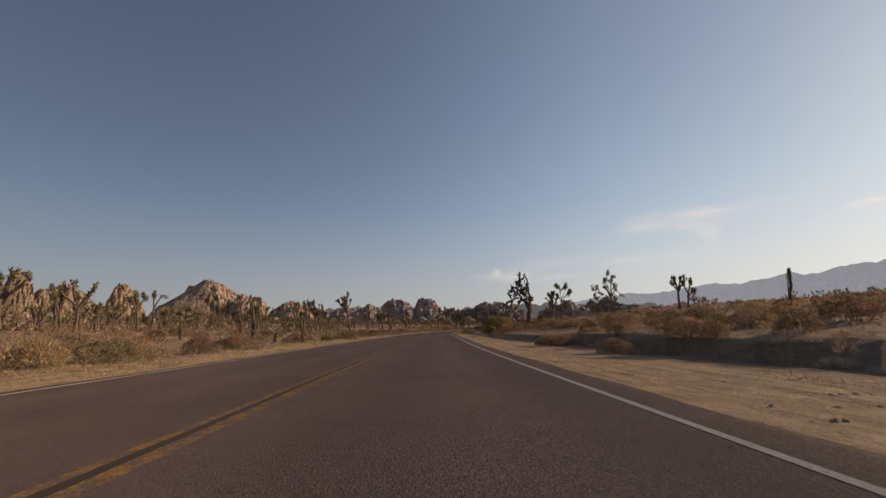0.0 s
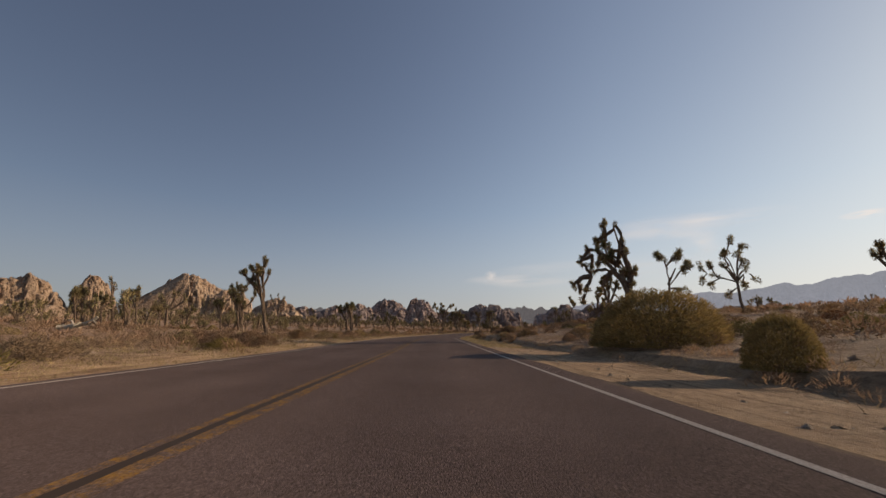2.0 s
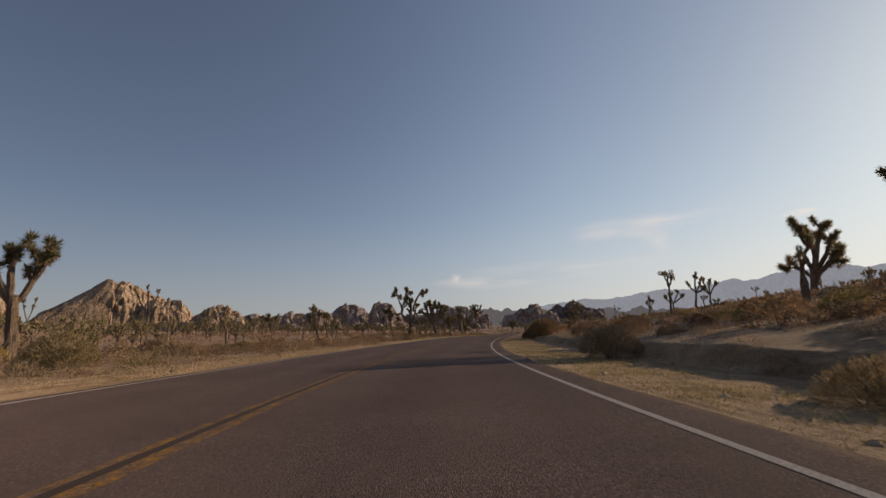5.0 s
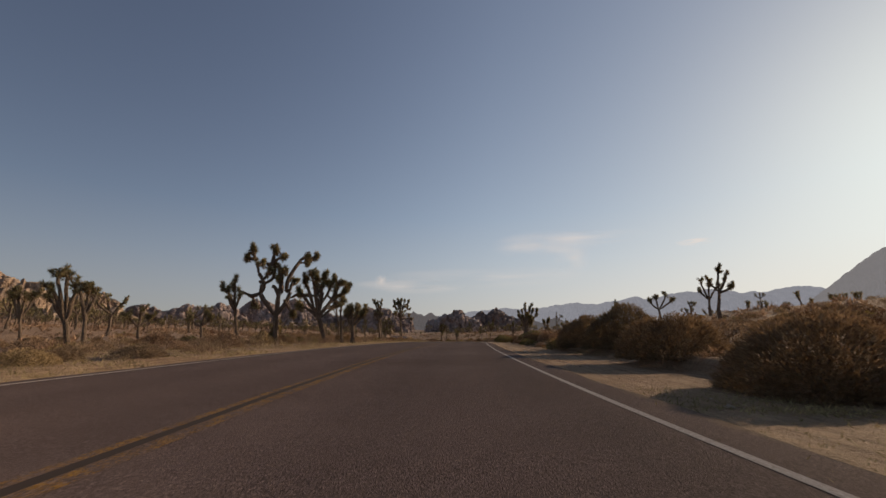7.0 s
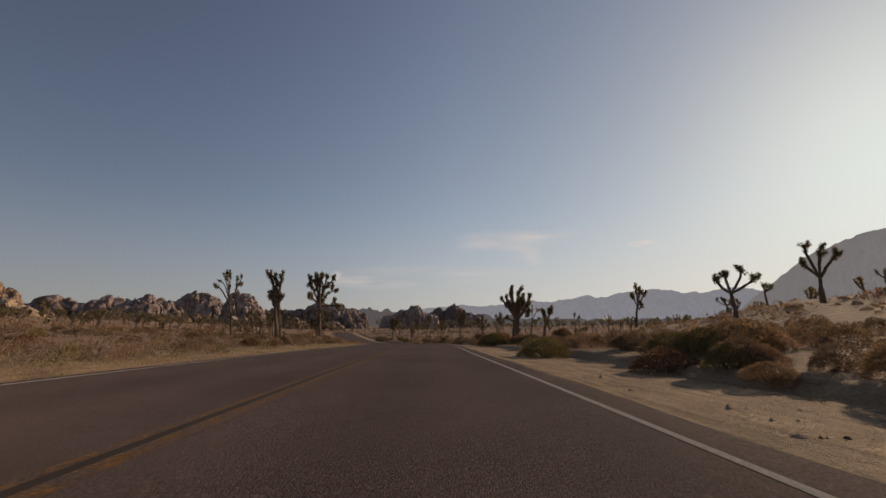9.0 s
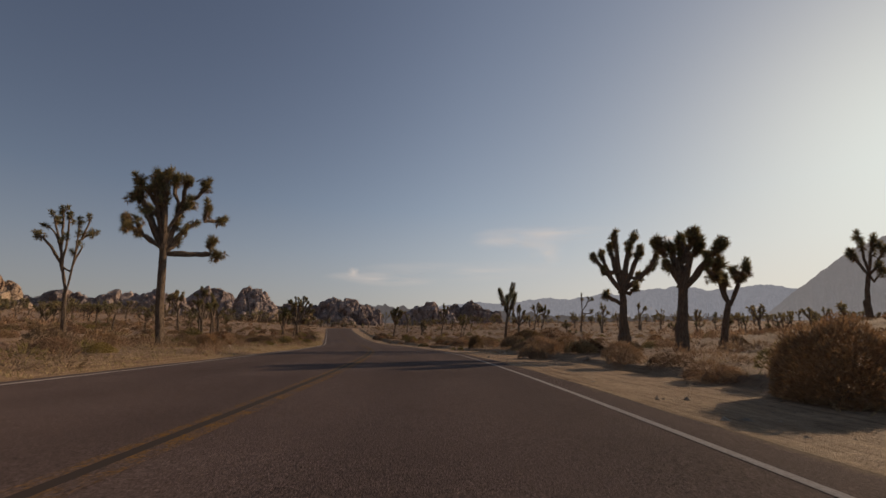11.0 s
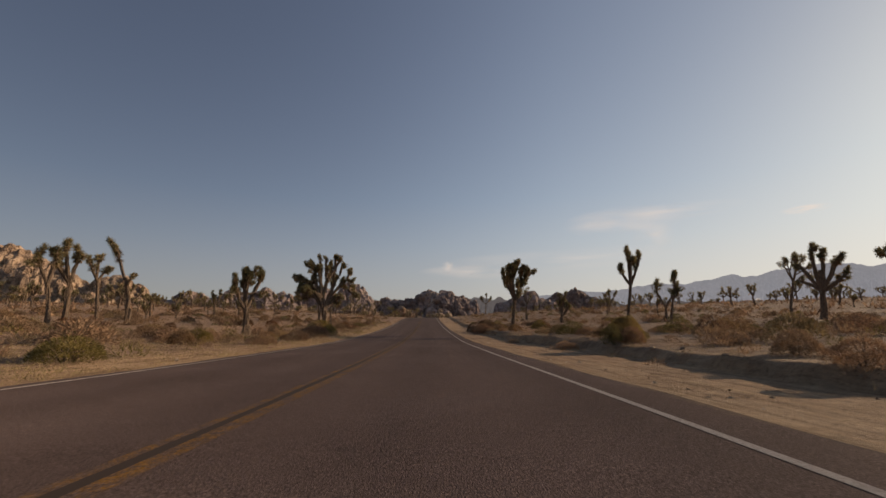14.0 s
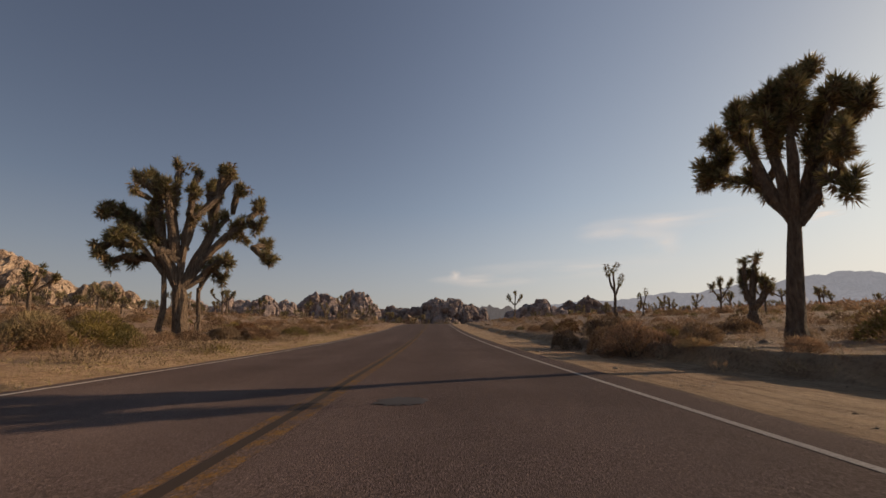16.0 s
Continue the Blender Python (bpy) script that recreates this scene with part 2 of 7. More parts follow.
def mat_rock(name, dark, mid, pale, scale=1.0):
    m, n, l, b = material(name, 0.95)
    g = n.new("ShaderNodeNewGeometry").outputs["Position"]
    big, med, fine = noise_node(n, l, 0.035 * scale, 6, 0.65, g), noise_node(n, l, 0.3 * scale, 6, 0.7, g), noise_node(n, l, 3 * scale, 4, 0.7, g)
    col = ramp_node(n, l, med.outputs["Fac"], ((0.32, dark), (0.48, mid), (0.7, pale)))
    stain = ramp_node(n, l, big.outputs["Fac"], ((0.35, (0.7, 0.62, 0.58)), (0.6, (1.08, 1.04, 1.0))))
    info = n.new("ShaderNodeObjectInfo")
    each = ramp_node(n, l, info.outputs["Random"], ((0.0, (0.82, 0.8, 0.78)), (1.0, (1.12, 1.1, 1.08))))
    c = mix_node(n, l, mix_node(n, l, col.outputs[0], stain.outputs[0], 1.0, "MULTIPLY"), each.outputs[0], 1.0, "MULTIPLY")
    l.new(c, b.inputs["Base Color"])
    crack = n.new("ShaderNodeTexVoronoi")
    crack.feature = "DISTANCE_TO_EDGE"
    crack.inputs["Scale"].default_value = 0.12 * scale
    l.new(g, crack.inputs["Vector"])
    edge = ramp_node(n, l, crack.outputs["Distance"], ((0.0, (0, 0, 0)), (0.06, (1, 1, 1))))
    add = n.new("ShaderNodeMath")
    add.operation = "MULTIPLY_ADD"
    add.inputs[1].default_value = 0.5
    l.new(edge.outputs[0], add.inputs[0])
    mix = n.new("ShaderNodeMath")
    mix.operation = "MULTIPLY_ADD"
    mix.inputs[1].default_value = 0.3
    l.new(fine.outputs["Fac"], mix.inputs[0])
    l.new(med.outputs["Fac"], mix.inputs[2])
    l.new(mix.outputs[0], add.inputs[2])
    bump_node(n, l, b, add.outputs[0], 1.0, 1.6 / scale)
    return m


def mat_far(name, colour, haze_glow, amount):
    """Ridges kilometres off: stony slope, with haze put in as an even glow."""
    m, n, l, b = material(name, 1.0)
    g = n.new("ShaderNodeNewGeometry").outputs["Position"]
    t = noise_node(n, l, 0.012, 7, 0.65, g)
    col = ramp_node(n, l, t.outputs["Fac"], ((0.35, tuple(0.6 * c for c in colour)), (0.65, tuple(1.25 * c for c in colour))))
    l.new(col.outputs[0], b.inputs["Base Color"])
    b.inputs["Emission Color"].default_value = (*haze_glow, 1)
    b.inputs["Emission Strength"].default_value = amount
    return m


ASPHALT = mat_asphalt()
FADED_YELLOW = mat_paint("faded_yellow_paint", (0.31, 0.155, 0.020), 0.54)
YELLOW = mat_paint("yellow_paint", (0.40, 0.205, 0.024), 0.55)
WHITE = mat_paint("white_paint", (0.44, 0.40, 0.37), 0.84)
WORN_WHITE = mat_paint("worn_white_paint", (0.60, 0.545, 0.49), 0.86)
TAR = material("tar", 0.95)
TAR[3].inputs["Base Color"].default_value = (0.038, 0.026, 0.020, 1)
TAR = TAR[0]
SAND = mat_ground()
BARK = mat_bark()
YUCCA = mat_leaf("yucca_leaf", ((0.155, 0.145, 0.076), (0.22, 0.203, 0.107), (0.29, 0.255, 0.14), (0.385, 0.315, 0.19)), 0.6, 0.3)
BRUSH = mat_leaf("brush_twigs", ((0.25, 0.168, 0.118), (0.345, 0.245, 0.172), (0.445, 0.33, 0.235)), 0.9, 0.25)
GREEN = mat_leaf("creosote_leaf", ((0.14, 0.125, 0.058), (0.21, 0.18, 0.082), (0.29, 0.24, 0.115)), 0.85, 0.2)
STRAW = mat_leaf("dry_grass", ((0.27, 0.20, 0.118), (0.38, 0.29, 0.17), (0.49, 0.385, 0.235)), 0.9, 0.14)
GRANITE = mat_rock("granite", (0.18, 0.135, 0.105), (0.36, 0.285, 0.22), (0.51, 0.425, 0.345))
# lightened purplish grey: distance haze put into the rock colour
HAZED_ROCK = mat_rock("hazed_hill_rock", (0.21, 0.175, 0.172), (0.32, 0.272, 0.268), (0.45, 0.39, 0.375), 0.5)

# ---- the lie of the land ----
# centre line of the road: x, y, z of the surface
CENTRE = (
    (-1.9, -90, 0.0), (-1.8, -40, 0.0), (-1.72, -16, 0.0), (-1.65, 0, 0.0), (-1.37, 16.7, 0.03), (-0.8, 33.1, 0.14), (-0.11, 48.6, 0.19),
    (0.52, 63.4, 0.28), (1.48, 78, 0.33), (3.74, 92.6, 0.43), (7.61, 107, 0.62), (12.81, 121.2, 0.86), (18.72, 135.1, 1.02),
    (24.74, 149.4, 1.06), (31.02, 163.9, 1.01), (35.91, 178.4, 0.88), (39.03, 192.7, 0.62), (41.53, 206.7, 0.38), (43.36, 220, 0.22),
    (45.05, 233.2, 0.2), (47.6, 253, 0.6), (50.5, 276, 1.5), (54.4, 305, 2.9), (61.0, 335, 3.3), (76.0, 380, 3.0), (98.0, 440, 2.6), (130.0, 520, 2.6),
)


def smooth_line(knots, step):
    """Points about a step apart along a curve through the knots."""
    k = np.array(knots)
    k = np.vstack([2 * k[0] - k[1], k, 2 * k[-1] - k[-2]])
    out = []
    for i in range(1, len(k) - 2):
        n = max(2, int(np.linalg.norm(k[i + 1] - k[i]) / step))
        s = np.arange(n)[:, None] / n
        a, b, c, d = k[i - 1:i + 3]
        out.append(0.5 * (2 * b + (c - a) * s + (2 * a - 5 * b + 4 * c - d) * s ** 2 + (3 * b - a - 3 * c + d) * s ** 3))
    return np.vstack(out + [k[-2][None]])


LINE = smooth_line(CENTRE, 0.6)
ALONG = np.gradient(LINE[:, :2], axis=0)
ALONG /= np.linalg.norm(ALONG, axis=1)[:, None]
RIGHT = np.stack([ALONG[:, 1], -ALONG[:, 0]], 1)
COARSE = slice(None, None, 4)


def wobble(x, y, scale, seed=0.0):
    """Cheap smooth unevenness between -1 and 1."""
    x, y = np.asarray(x) / scale + seed * 7.3, np.asarray(y) / scale - seed * 3.1
    return (np.sin(x * 1.7 + 1.3 * np.sin(y * 1.1 + seed)) + np.sin(y * 1.9 + 1.1 * np.sin(x * 0.9)) + np.sin((x + y) * 1.13 + 0.7 * np.sin(x * 2.3 - y)) + 0.6 * np.sin(3.1 * x - 2.7 * y)) / 3.6


def profile(d, x, y):
    """Height of the ground over the road's surface, d metres to the right of the centre line."""
    d, x, y = np.broadcast_arrays(np.asarray(d, float), x, y)
    foot = 6.0 + 0.45 * wobble(x, y, 6) + np.interp(y, (0, 14, 30), (2.3, 2.0, 0.5)) + 0.2 * wobble(x, y, 1.3, 2) + 0.14 * wobble(x, y, 0.45, 9)
    high = np.interp(y, (-20, 0, 18, 30, 45, 60, 70, 82, 105, 120, 170, 190, 206, 214, 225, 245, 270), (0.42, 0.42, 0.38, 0.26, 0.14, 0.2, 0.33, 0.33, 0.22, 0.18, 0.12, 0.1, 0.12, 0.22, 0.3, 0.3, 0.18))
    k = np.interp(y, (0, 60, 90, 120, 165, 195, 215, 245, 265), (0.06, 0.085, 0.115, 0.08, 0.02, 0.0, 0.01, 0.03, 0.06))
    far = np.interp(y, (0, 60, 90, 120, 165, 200, 225), (0.06, 0.06, 0.06, 0.11, 0.17, 0.04, 0.03))
    u = np.clip((d - foot) / (0.34 + 0.14 * wobble(x, y, 2.1, 5)), 0, 1)
    step = u * u * (3 - 2 * u)
    right = -0.03 - 0.05 * np.clip((d - 4.0) / 1.5, 0, 1) * (1 - step) + high * (1 + 0.25 * wobble(x, y, 2.7, 1) + 0.12 * wobble(x, y, 0.8, 7)) * step + k * np.clip(d - foot - 0.5, 0, 15) + far * np.clip(d - 21, 0, 30)
    a = -d - 4.4
    left = -0.03 + 0.07 * np.clip(a / 0.8, 0, 1) + 0.03 * np.clip(a, 0, 45) * np.interp(y, (60, 90, 120, 150, 175, 205, 220), (1.4, 1.4, -0.4, -0.4, 0.8, 1.6, 2.0))
    bumps = (0.05 * wobble(x, y, 1.9, 3) + 0.10 * wobble(x, y, 6.1, 4)) * np.clip((np.abs(d) - 6.2) / 3, 0, 1) + 0.02 * wobble(x, y, 0.5, 6) * np.clip((np.abs(d) - 4.3) / 0.7, 0, 1)
    return np.where(d > 0, right, left) + bumps


def ground_height(x, y):
    """Height of the ground at places x, y, and how far they lie to the right of the centre line."""
    x, y = np.atleast_1d(np.asarray(x, float)), np.atleast_1d(np.asarray(y, float))
    z, d = np.empty_like(x), np.empty_like(x)
    L, R = LINE[COARSE], RIGHT[COARSE]
    for i in range(0, len(x), 4000):
        px, py = x[i:i + 4000], y[i:i + 4000]
        q = np.argmin((px[:, None] - L[:, 0]) ** 2 + (py[:, None] - L[:, 1]) ** 2, 1)
        gap = np.hypot(px - L[q, 0], py - L[q, 1])
        side = (px - L[q, 0]) * R[q, 0] + (py - L[q, 1]) * R[q, 1]
        dd = np.where(side < 0, -gap, gap)
        rise = 0.028 * np.maximum(0, np.minimum(gap, 1200) - 45) + 0.9 * wobble(px, py, 60, 8) * np.clip((gap - 40) / 80, 0, 1)
        z[i:i + 4000], d[i:i + 4000] = L[q, 2] + profile(dd, px, py) + rise, dd
    return z, d


def ground_at(x, y):
    return float(ground_height(x, y)[0][0])


def mesh_object(name, verts, faces, mat, smooth=True):
    me = bpy.data.meshes.new(name)
    me.from_pydata([tuple(v) for v in verts], [], [tuple(f) for f in faces])
    me.materials.append(mat)
    if smooth:
        me.polygons.foreach_set("use_smooth", [True] * len(me.polygons))
    me.update()
    return new(name, me)


def grid_faces(rows, cols, start=0):
    i = np.arange(rows - 1)[:, None] * cols + np.arange(cols - 1)[None] + start
    return np.stack([i, i + 1, i + 1 + cols, i + cols], -1).reshape(-1, 4)


# the ground: a fine strip along the road, and a sheet that reaches the horizon
lat = np.concatenate([np.arange(-15, -7, 1.0), np.arange(-7, -4, 0.25), np.arange(-4, 4, 2.0), np.arange(4, 5, 0.25), np.arange(5, 8.2, 0.14), np.arange(8.3, 15.5, 0.8)])
keep = (LINE[:, 1] > -12) & (LINE[:, 1] < 330)
CL, RL = LINE[keep], RIGHT[keep]
gx, gy = CL[:, None, 0] + RL[:, None, 0] * lat, CL[:, None, 1] + RL[:, None, 1] * lat
gz = CL[:, None, 2] + profile(lat[None], gx, gy) - np.clip(np.abs(lat) - 13.2, 0, 2) * 0.3
strip = np.stack([gx, gy, gz], -1).reshape(-1, 3)
axis_x = np.concatenate([-np.geomspace(4600, 80, 26), np.arange(-76, 130, 3.0), np.geomspace(134, 4600, 26)])
axis_y = np.concatenate([-np.geomspace(2500, 30, 14), np.arange(-27, 340, 3.0), np.geomspace(345, 4700, 34)])
ax, ay = np.meshgrid(axis_x, axis_y)
az, ad = ground_height(ax.ravel(), ay.ravel())
inside = (np.abs(ad) < 12.5) & (ay.ravel() > -11) & (ay.ravel() < 329)
az = np.where(inside, az - 0.9, az)
near_road = (np.abs(ad) < 9) & ~inside
az = np.where(near_road, az - 0.25, az)
sheet = np.stack([ax.ravel(), ay.ravel(), az], -1)
ground = mesh_object("ground", np.vstack([strip, sheet]), np.vstack([grid_faces(len(CL), len(lat)), grid_faces(len(axis_y), len(axis_x), len(strip))]), SAND)
bare = np.concatenate([np.broadcast_to(np.clip(1 - np.where(lat > 0, (lat - 6.4) / 1.6, (-lat - 5.2) / 1.2), 0, 1), gx.shape).ravel(), np.clip(1 - (np.abs(ad) - 6.2) / 1.6, 0, 1) * (ay.ravel() > -12)])
ground.data.attributes.new("bare", "FLOAT", "POINT").data.foreach_set("value", bare)
run = np.concatenate([[0], np.cumsum(np.linalg.norm(np.diff(CL[:, :2], axis=0), axis=1))])
lane = np.zeros((len(strip) + len(sheet), 3))
lane[:len(strip), 0], lane[:len(strip), 1] = np.broadcast_to(lat, gx.shape).ravel(), np.broadcast_to(run[:, None], gx.shape).ravel()
lane[len(strip):, :2] = sheet[:, :2]
ground.data.attributes.new("lane", "FLOAT_VECTOR", "POINT").data.foreach_set("vector", lane.ravel())
tagged(ground, "tan desert sand with low banks beside the road", "ground", kind="structure")


def ribbon(name, left, right, lift, mat, first, last, cols=2, wander=0.0, shift=None):
    """A strip along the road between two distances from its centre line."""
    sel = (LINE[:, 1] > first) & (LINE[:, 1] < last)
    C, R = LINE[sel], RIGHT[sel]
    u = np.linspace(0, 1, cols)
    off = left + (right - left) * u[None] + wander * np.where((u == 0) | (u == 1), 1, 0)[None] * wobble(C[:, 0], C[:, 1], 1.1, left)[:, None]
    if shift is not None:
        off = off + np.interp(C[:, 1], *shift)[:, None]
    crown = 0.02 * (1 - (off / 4.0) ** 2)
    v = np.stack([C[:, None, 0] + R[:, None, 0] * off, C[:, None, 1] + R[:, None, 1] * off, C[:, None, 2] + crown + lift], -1)
    ob = mesh_object(name, v.reshape(-1, 3), grid_faces(len(C), cols), mat)
    lay = ob.data.uv_layers.new(name="lane")
    run = np.concatenate([[0], np.cumsum(np.linalg.norm(np.diff(C[:, :2], axis=0), axis=1))])
    uv = np.stack([off, np.broadcast_to(run[:, None], off.shape)], -1).reshape(-1, 2)
    idx = np.empty(len(ob.data.loops), np.int32)
    ob.data.loops.foreach_get("vertex_index", idx)
    lay.data.foreach_set("uv", uv[idx].ravel())
    return ob


road = tagged(ribbon("road", -4.1, 3.86, 0.0, ASPHALT, -80, 519, 32, 0.09), "worn grey-brown asphalt two-lane road", "road", kind="structure")
for left, right in ((-0.125, -0.044), (0.044, 0.175)):
    tagged(ribbon("yellow_line", left, right, 0.003, YELLOW, -60, 118.2, wander=0.012), "worn double yellow centre line", "road marking", kind="structure")
    tagged(ribbon("yellow_line", left, right, 0.003, FADED_YELLOW, 117, 470, wander=0.012), "faded double yellow centre line", "road marking", kind="structure")
tagged(ribbon("centre_gap", -0.044, 0.044, 0.0025, TAR, -60, 470), "dark tarred gap between the yellow lines", "road marking", kind="structure")
tagged(ribbon("edge_line", 3.352, 3.428, 0.003, WHITE, -60, 470, shift=((186, 199, 224, 238), (0, -0.14, -0.14, -0.04))), "worn white edge line", "road marking", kind="structure")
tagged(ribbon("edge_line", -3.80, -3.725, 0.003, WORN_WHITE, -60, 470), "worn white edge line", "road marking", kind="structure")

# ---- rocks, hills and mountains ----
def boulder_mesh(name, seed, mat, cuts=3, rough=0.2, facets=11, deep=0.5):
    """A weathered granite block: a rounded, split and pitted lump of unit size."""
    bm = bmesh.new()
    bmesh.ops.create_icosphere(bm, subdivisions=cuts, radius=1)
    rng = random.Random(seed)
    planes = [(Vector((rng.uniform(-1, 1), rng.uniform(-1, 1), rng.uniform(-0.4, 1))).normalized(), rng.uniform(deep, 0.9)) for _ in range(facets)]
    for v in bm.verts:
        p = v.co.copy()
        for nrm, at in planes:
            over = p.dot(nrm) - at
            if over > 0:
                p -= nrm * over * 0.97
        p *= 1 + rough * noise.fractal(p * 2.3 + Vector((seed * 5.1, 0, 0)), 1.0, 2.1, 4)
        v.co = p
    reach = [max(abs(v.co[i]) for v in bm.verts) for i in range(3)]
    for v in bm.verts:
        v.co = (v.co.x / reach[0], v.co.y / reach[1], v.co.z / reach[2])
    for f in bm.faces:
        f.smooth = False
    me = bpy.data.meshes.new(name)
    bm.to_mesh(me)
    bm.free()
    me.materials.append(mat)
    return me


CHIPS = [boulder_mesh("boulder", 71 + k, GRANITE, 2, 0.16) for k in range(6)]
BOULDERS = [boulder_mesh("boulder", 11 + k, GRANITE) for k in range(7)]
DOME_CHIPS = [boulder_mesh("boulder", 91 + k, HAZED_ROCK, 2, 0.16) for k in range(5)]


def outcrop(name, label, x, y, top, width, seed, count, lean=0.0, squat=0.85, depth=0.6):
    """A pile of granite boulders; the tallest stand in the middle, or to one side with lean."""
    rng = random.Random(seed)
    base = ground_at(x, y)
    thing = tagged(new(name), label, "rock formation", "granite outcrops")
    thing.location = (x, y, base)
    away = math.atan2(x - 20, y - 100)
    ux, uy = math.cos(away), -math.sin(away)
    height = top - base
    for k in range(int(count * 2.3)):
        u, w = rng.uniform(-1, 1), rng.uniform(-depth, depth)
        env = max(0.12, 1 - abs(u - lean) ** 1.5 / (1 + abs(lean)) ** 1.5) * (1 - 0.35 * abs(w))
        tall, chief = k < count // 2, k < 3
        if chief:
            u, w = lean + (k - 1) * 0.16, 0.1 * k
        r = width * (rng.uniform(0.13, 0.23) if tall else rng.uniform(0.045, 0.12))
        h = height * env * ((0.93, 1.02, 0.8)[k] if chief else rng.uniform(0.66, 0.98) if tall else rng.uniform(0.1, 0.8))
        sz = max(r * squat * rng.uniform(0.8, 1.5), h * rng.uniform(0.3, 0.55) if tall else r * 0.7)
        o = new("boulder", rng.choice(BOULDERS if tall else CHIPS))
        o.parent = thing
        o.location = (ux * u * width + uy * w * width * -1, uy * u * width + ux * w * width, h - 0.88 * sz)
        o.rotation_euler = (rng.uniform(-0.35, 0.35), rng.uniform(-0.35, 0.35), rng.uniform(0, 6.3))
        o.scale = (r * rng.uniform(0.8, 1.3), r * rng.uniform(0.8, 1.2), sz)
    return thing


def crag(name, label, x, y, outline, depth, seed, mat, block, chips, count, tilt=0.0):
    """A jointed granite mass with its fallen blocks: outline is metres across and height of the skyline above the datum."""
    base = ground_at(x, y) - 3.0
    thing = tagged(new(name), label, "rock formation", "granite outcrops")
    thing.location = (x, y, base)
    away = math.atan2(x - 20, y - 100)
    right, back = Vector((math.cos(away), -math.sin(away), 0)), Vector((math.sin(away), math.cos(away), 0))
    us, hs = zip(*outline)
    us, hs = (us[0] - 0.25 * depth, *us, us[-1] + 0.25 * depth), (base, *hs, base)
    cols, rows = 76, 26
    verts = []
    for u in np.linspace(us[0], us[-1], cols):
        h = float(np.interp(u, us, hs)) - base
        w = depth * (0.3 + 0.7 * (h / (max(hs) - base)) ** 0.5)
        for k in range(rows):
            f = math.pi * k / (rows - 1)
            out = Vector((0, -math.cos(f), math.sin(f)))
            p = Vector((u, -w * math.cos(f), h * math.sin(f) ** 0.6))
            bedded = tilt * min(1.0, max(0.0, (h * math.sin(f) ** 0.6 - 7) / 8)) if u < 12 else 0.0
            if bedded:
                q = Vector(((p.x + tilt * p.z) / (block * 3.2), p.y / (block * 2) + seed, (p.z - tilt * p.x) / (block * 0.62)))
            else:
                q = Vector((p.x / block, p.y / block + seed, p.z / (block * 1.2)))
            d, cells = noise.voronoi(q)
            joint = min(1.0, (d[1] - d[0]) / 0.22)
            push = block * (0.42 * noise.cell(cells[0] * 9.7) - 0.28 * (1 - joint)) * (0.3 if bedded else 1.0) + (0.05 if bedded else 0.12) * block * noise.fractal(p * (1.3 / block), 1.0, 2.0, 4)
            p += out * push * min(1.0, h / block) + Vector(((0.02 if bedded else 0.1) * block * noise.noise(q * 3), 0, 0))
            verts.append(right * p.x + back * p.y + Vector((0, 0, p.z)))
    core = mesh_object("rock_face", verts, grid_faces(cols, rows), mat, smooth=False)
    core.parent = thing
    rng = random.Random(seed)
    for k in range(count):
        u = rng.uniform(us[0], us[-1])
        h = float(np.interp(u, us, hs)) - base
        r = block * rng.uniform(0.25, 0.95)
        o = new("boulder", rng.choice(chips))
        o.parent = thing
        f = rng.uniform(0.05, 0.55) ** 1.3
        o.location = right * u + back * (-depth * (1.15 - f) * rng.uniform(0.8, 1.2)) + Vector((0, 0, 2.0 + h * f * 0.75 * (rng.random() < 0.6)))
        o.rotation_euler = (rng.uniform(-0.4, 0.4), rng.uniform(-0.4, 0.4), rng.uniform(0, 6.3))
        o.scale = (r * rng.uniform(0.8, 1.4), r, r * rng.uniform(0.7, 1.2))
    return thing


PALE = "pile of weathered tan granite boulders rising from the plain"
crag("granite_outcrop", "tilted tan granite slab over jointed boulders", -337, 635, ((-58, 34), (-50, 44), (-37, 53), (-16, 69), (5, 86), (12, 87), (13.5, 73), (16, 76), (23, 82), (30, 71), (40, 55), (49, 42)), 26, 3, GRANITE, 8, CHIPS, 60, 0.55)
for n, (x, y, outline, depth) in enumerate((
        (-458, 549, ((-38, 44), (-25, 66), (-11, 63), (-1, 73), (13, 66), (25, 50), (34, 40)), 22),
        (-410, 587, ((-22, 40), (-14, 64), (-7, 76), (1, 74), (11, 64), (22, 44)), 18),
        (-481, 512, ((-20, 44), (-10, 77), (-1, 83), (6, 81), (13, 58), (22, 44)), 18),
        (-272, 660, ((-30, 40), (-22, 57), (-12, 65), (2, 64), (4, 59), (15, 60), (28, 43)), 20),
        (-371, 773, ((-70, 60), (-50, 90), (-25, 101), (-8, 100), (8, 92), (20, 82), (34, 74), (50, 64), (66, 56), (82, 46)), 34),
        (-203, 647, ((-30, 36), (-18, 43), (-12, 49), (-6, 51), (4, 52), (10, 49), (14, 44), (28, 36)), 20))):
    crag("granite_outcrop", PALE, x, y, outline, depth, 11 + n, GRANITE, 8.5, CHIPS, 46)
for n, (x, y, top, width, count, lean) in enumerate(((-300, 560, 34, 64, 46, 0.0), (-400, 480, 34, 60, 44, 0.0), (-180, 585, 36, 50, 44, 0.1), (-470, 440, 46, 50, 40, -0.2))):
    outcrop("granite_outcrop", PALE, x, y, top, width, 100 + n, count, lean)
DARK = "dark weathered granite dome on the far plain"
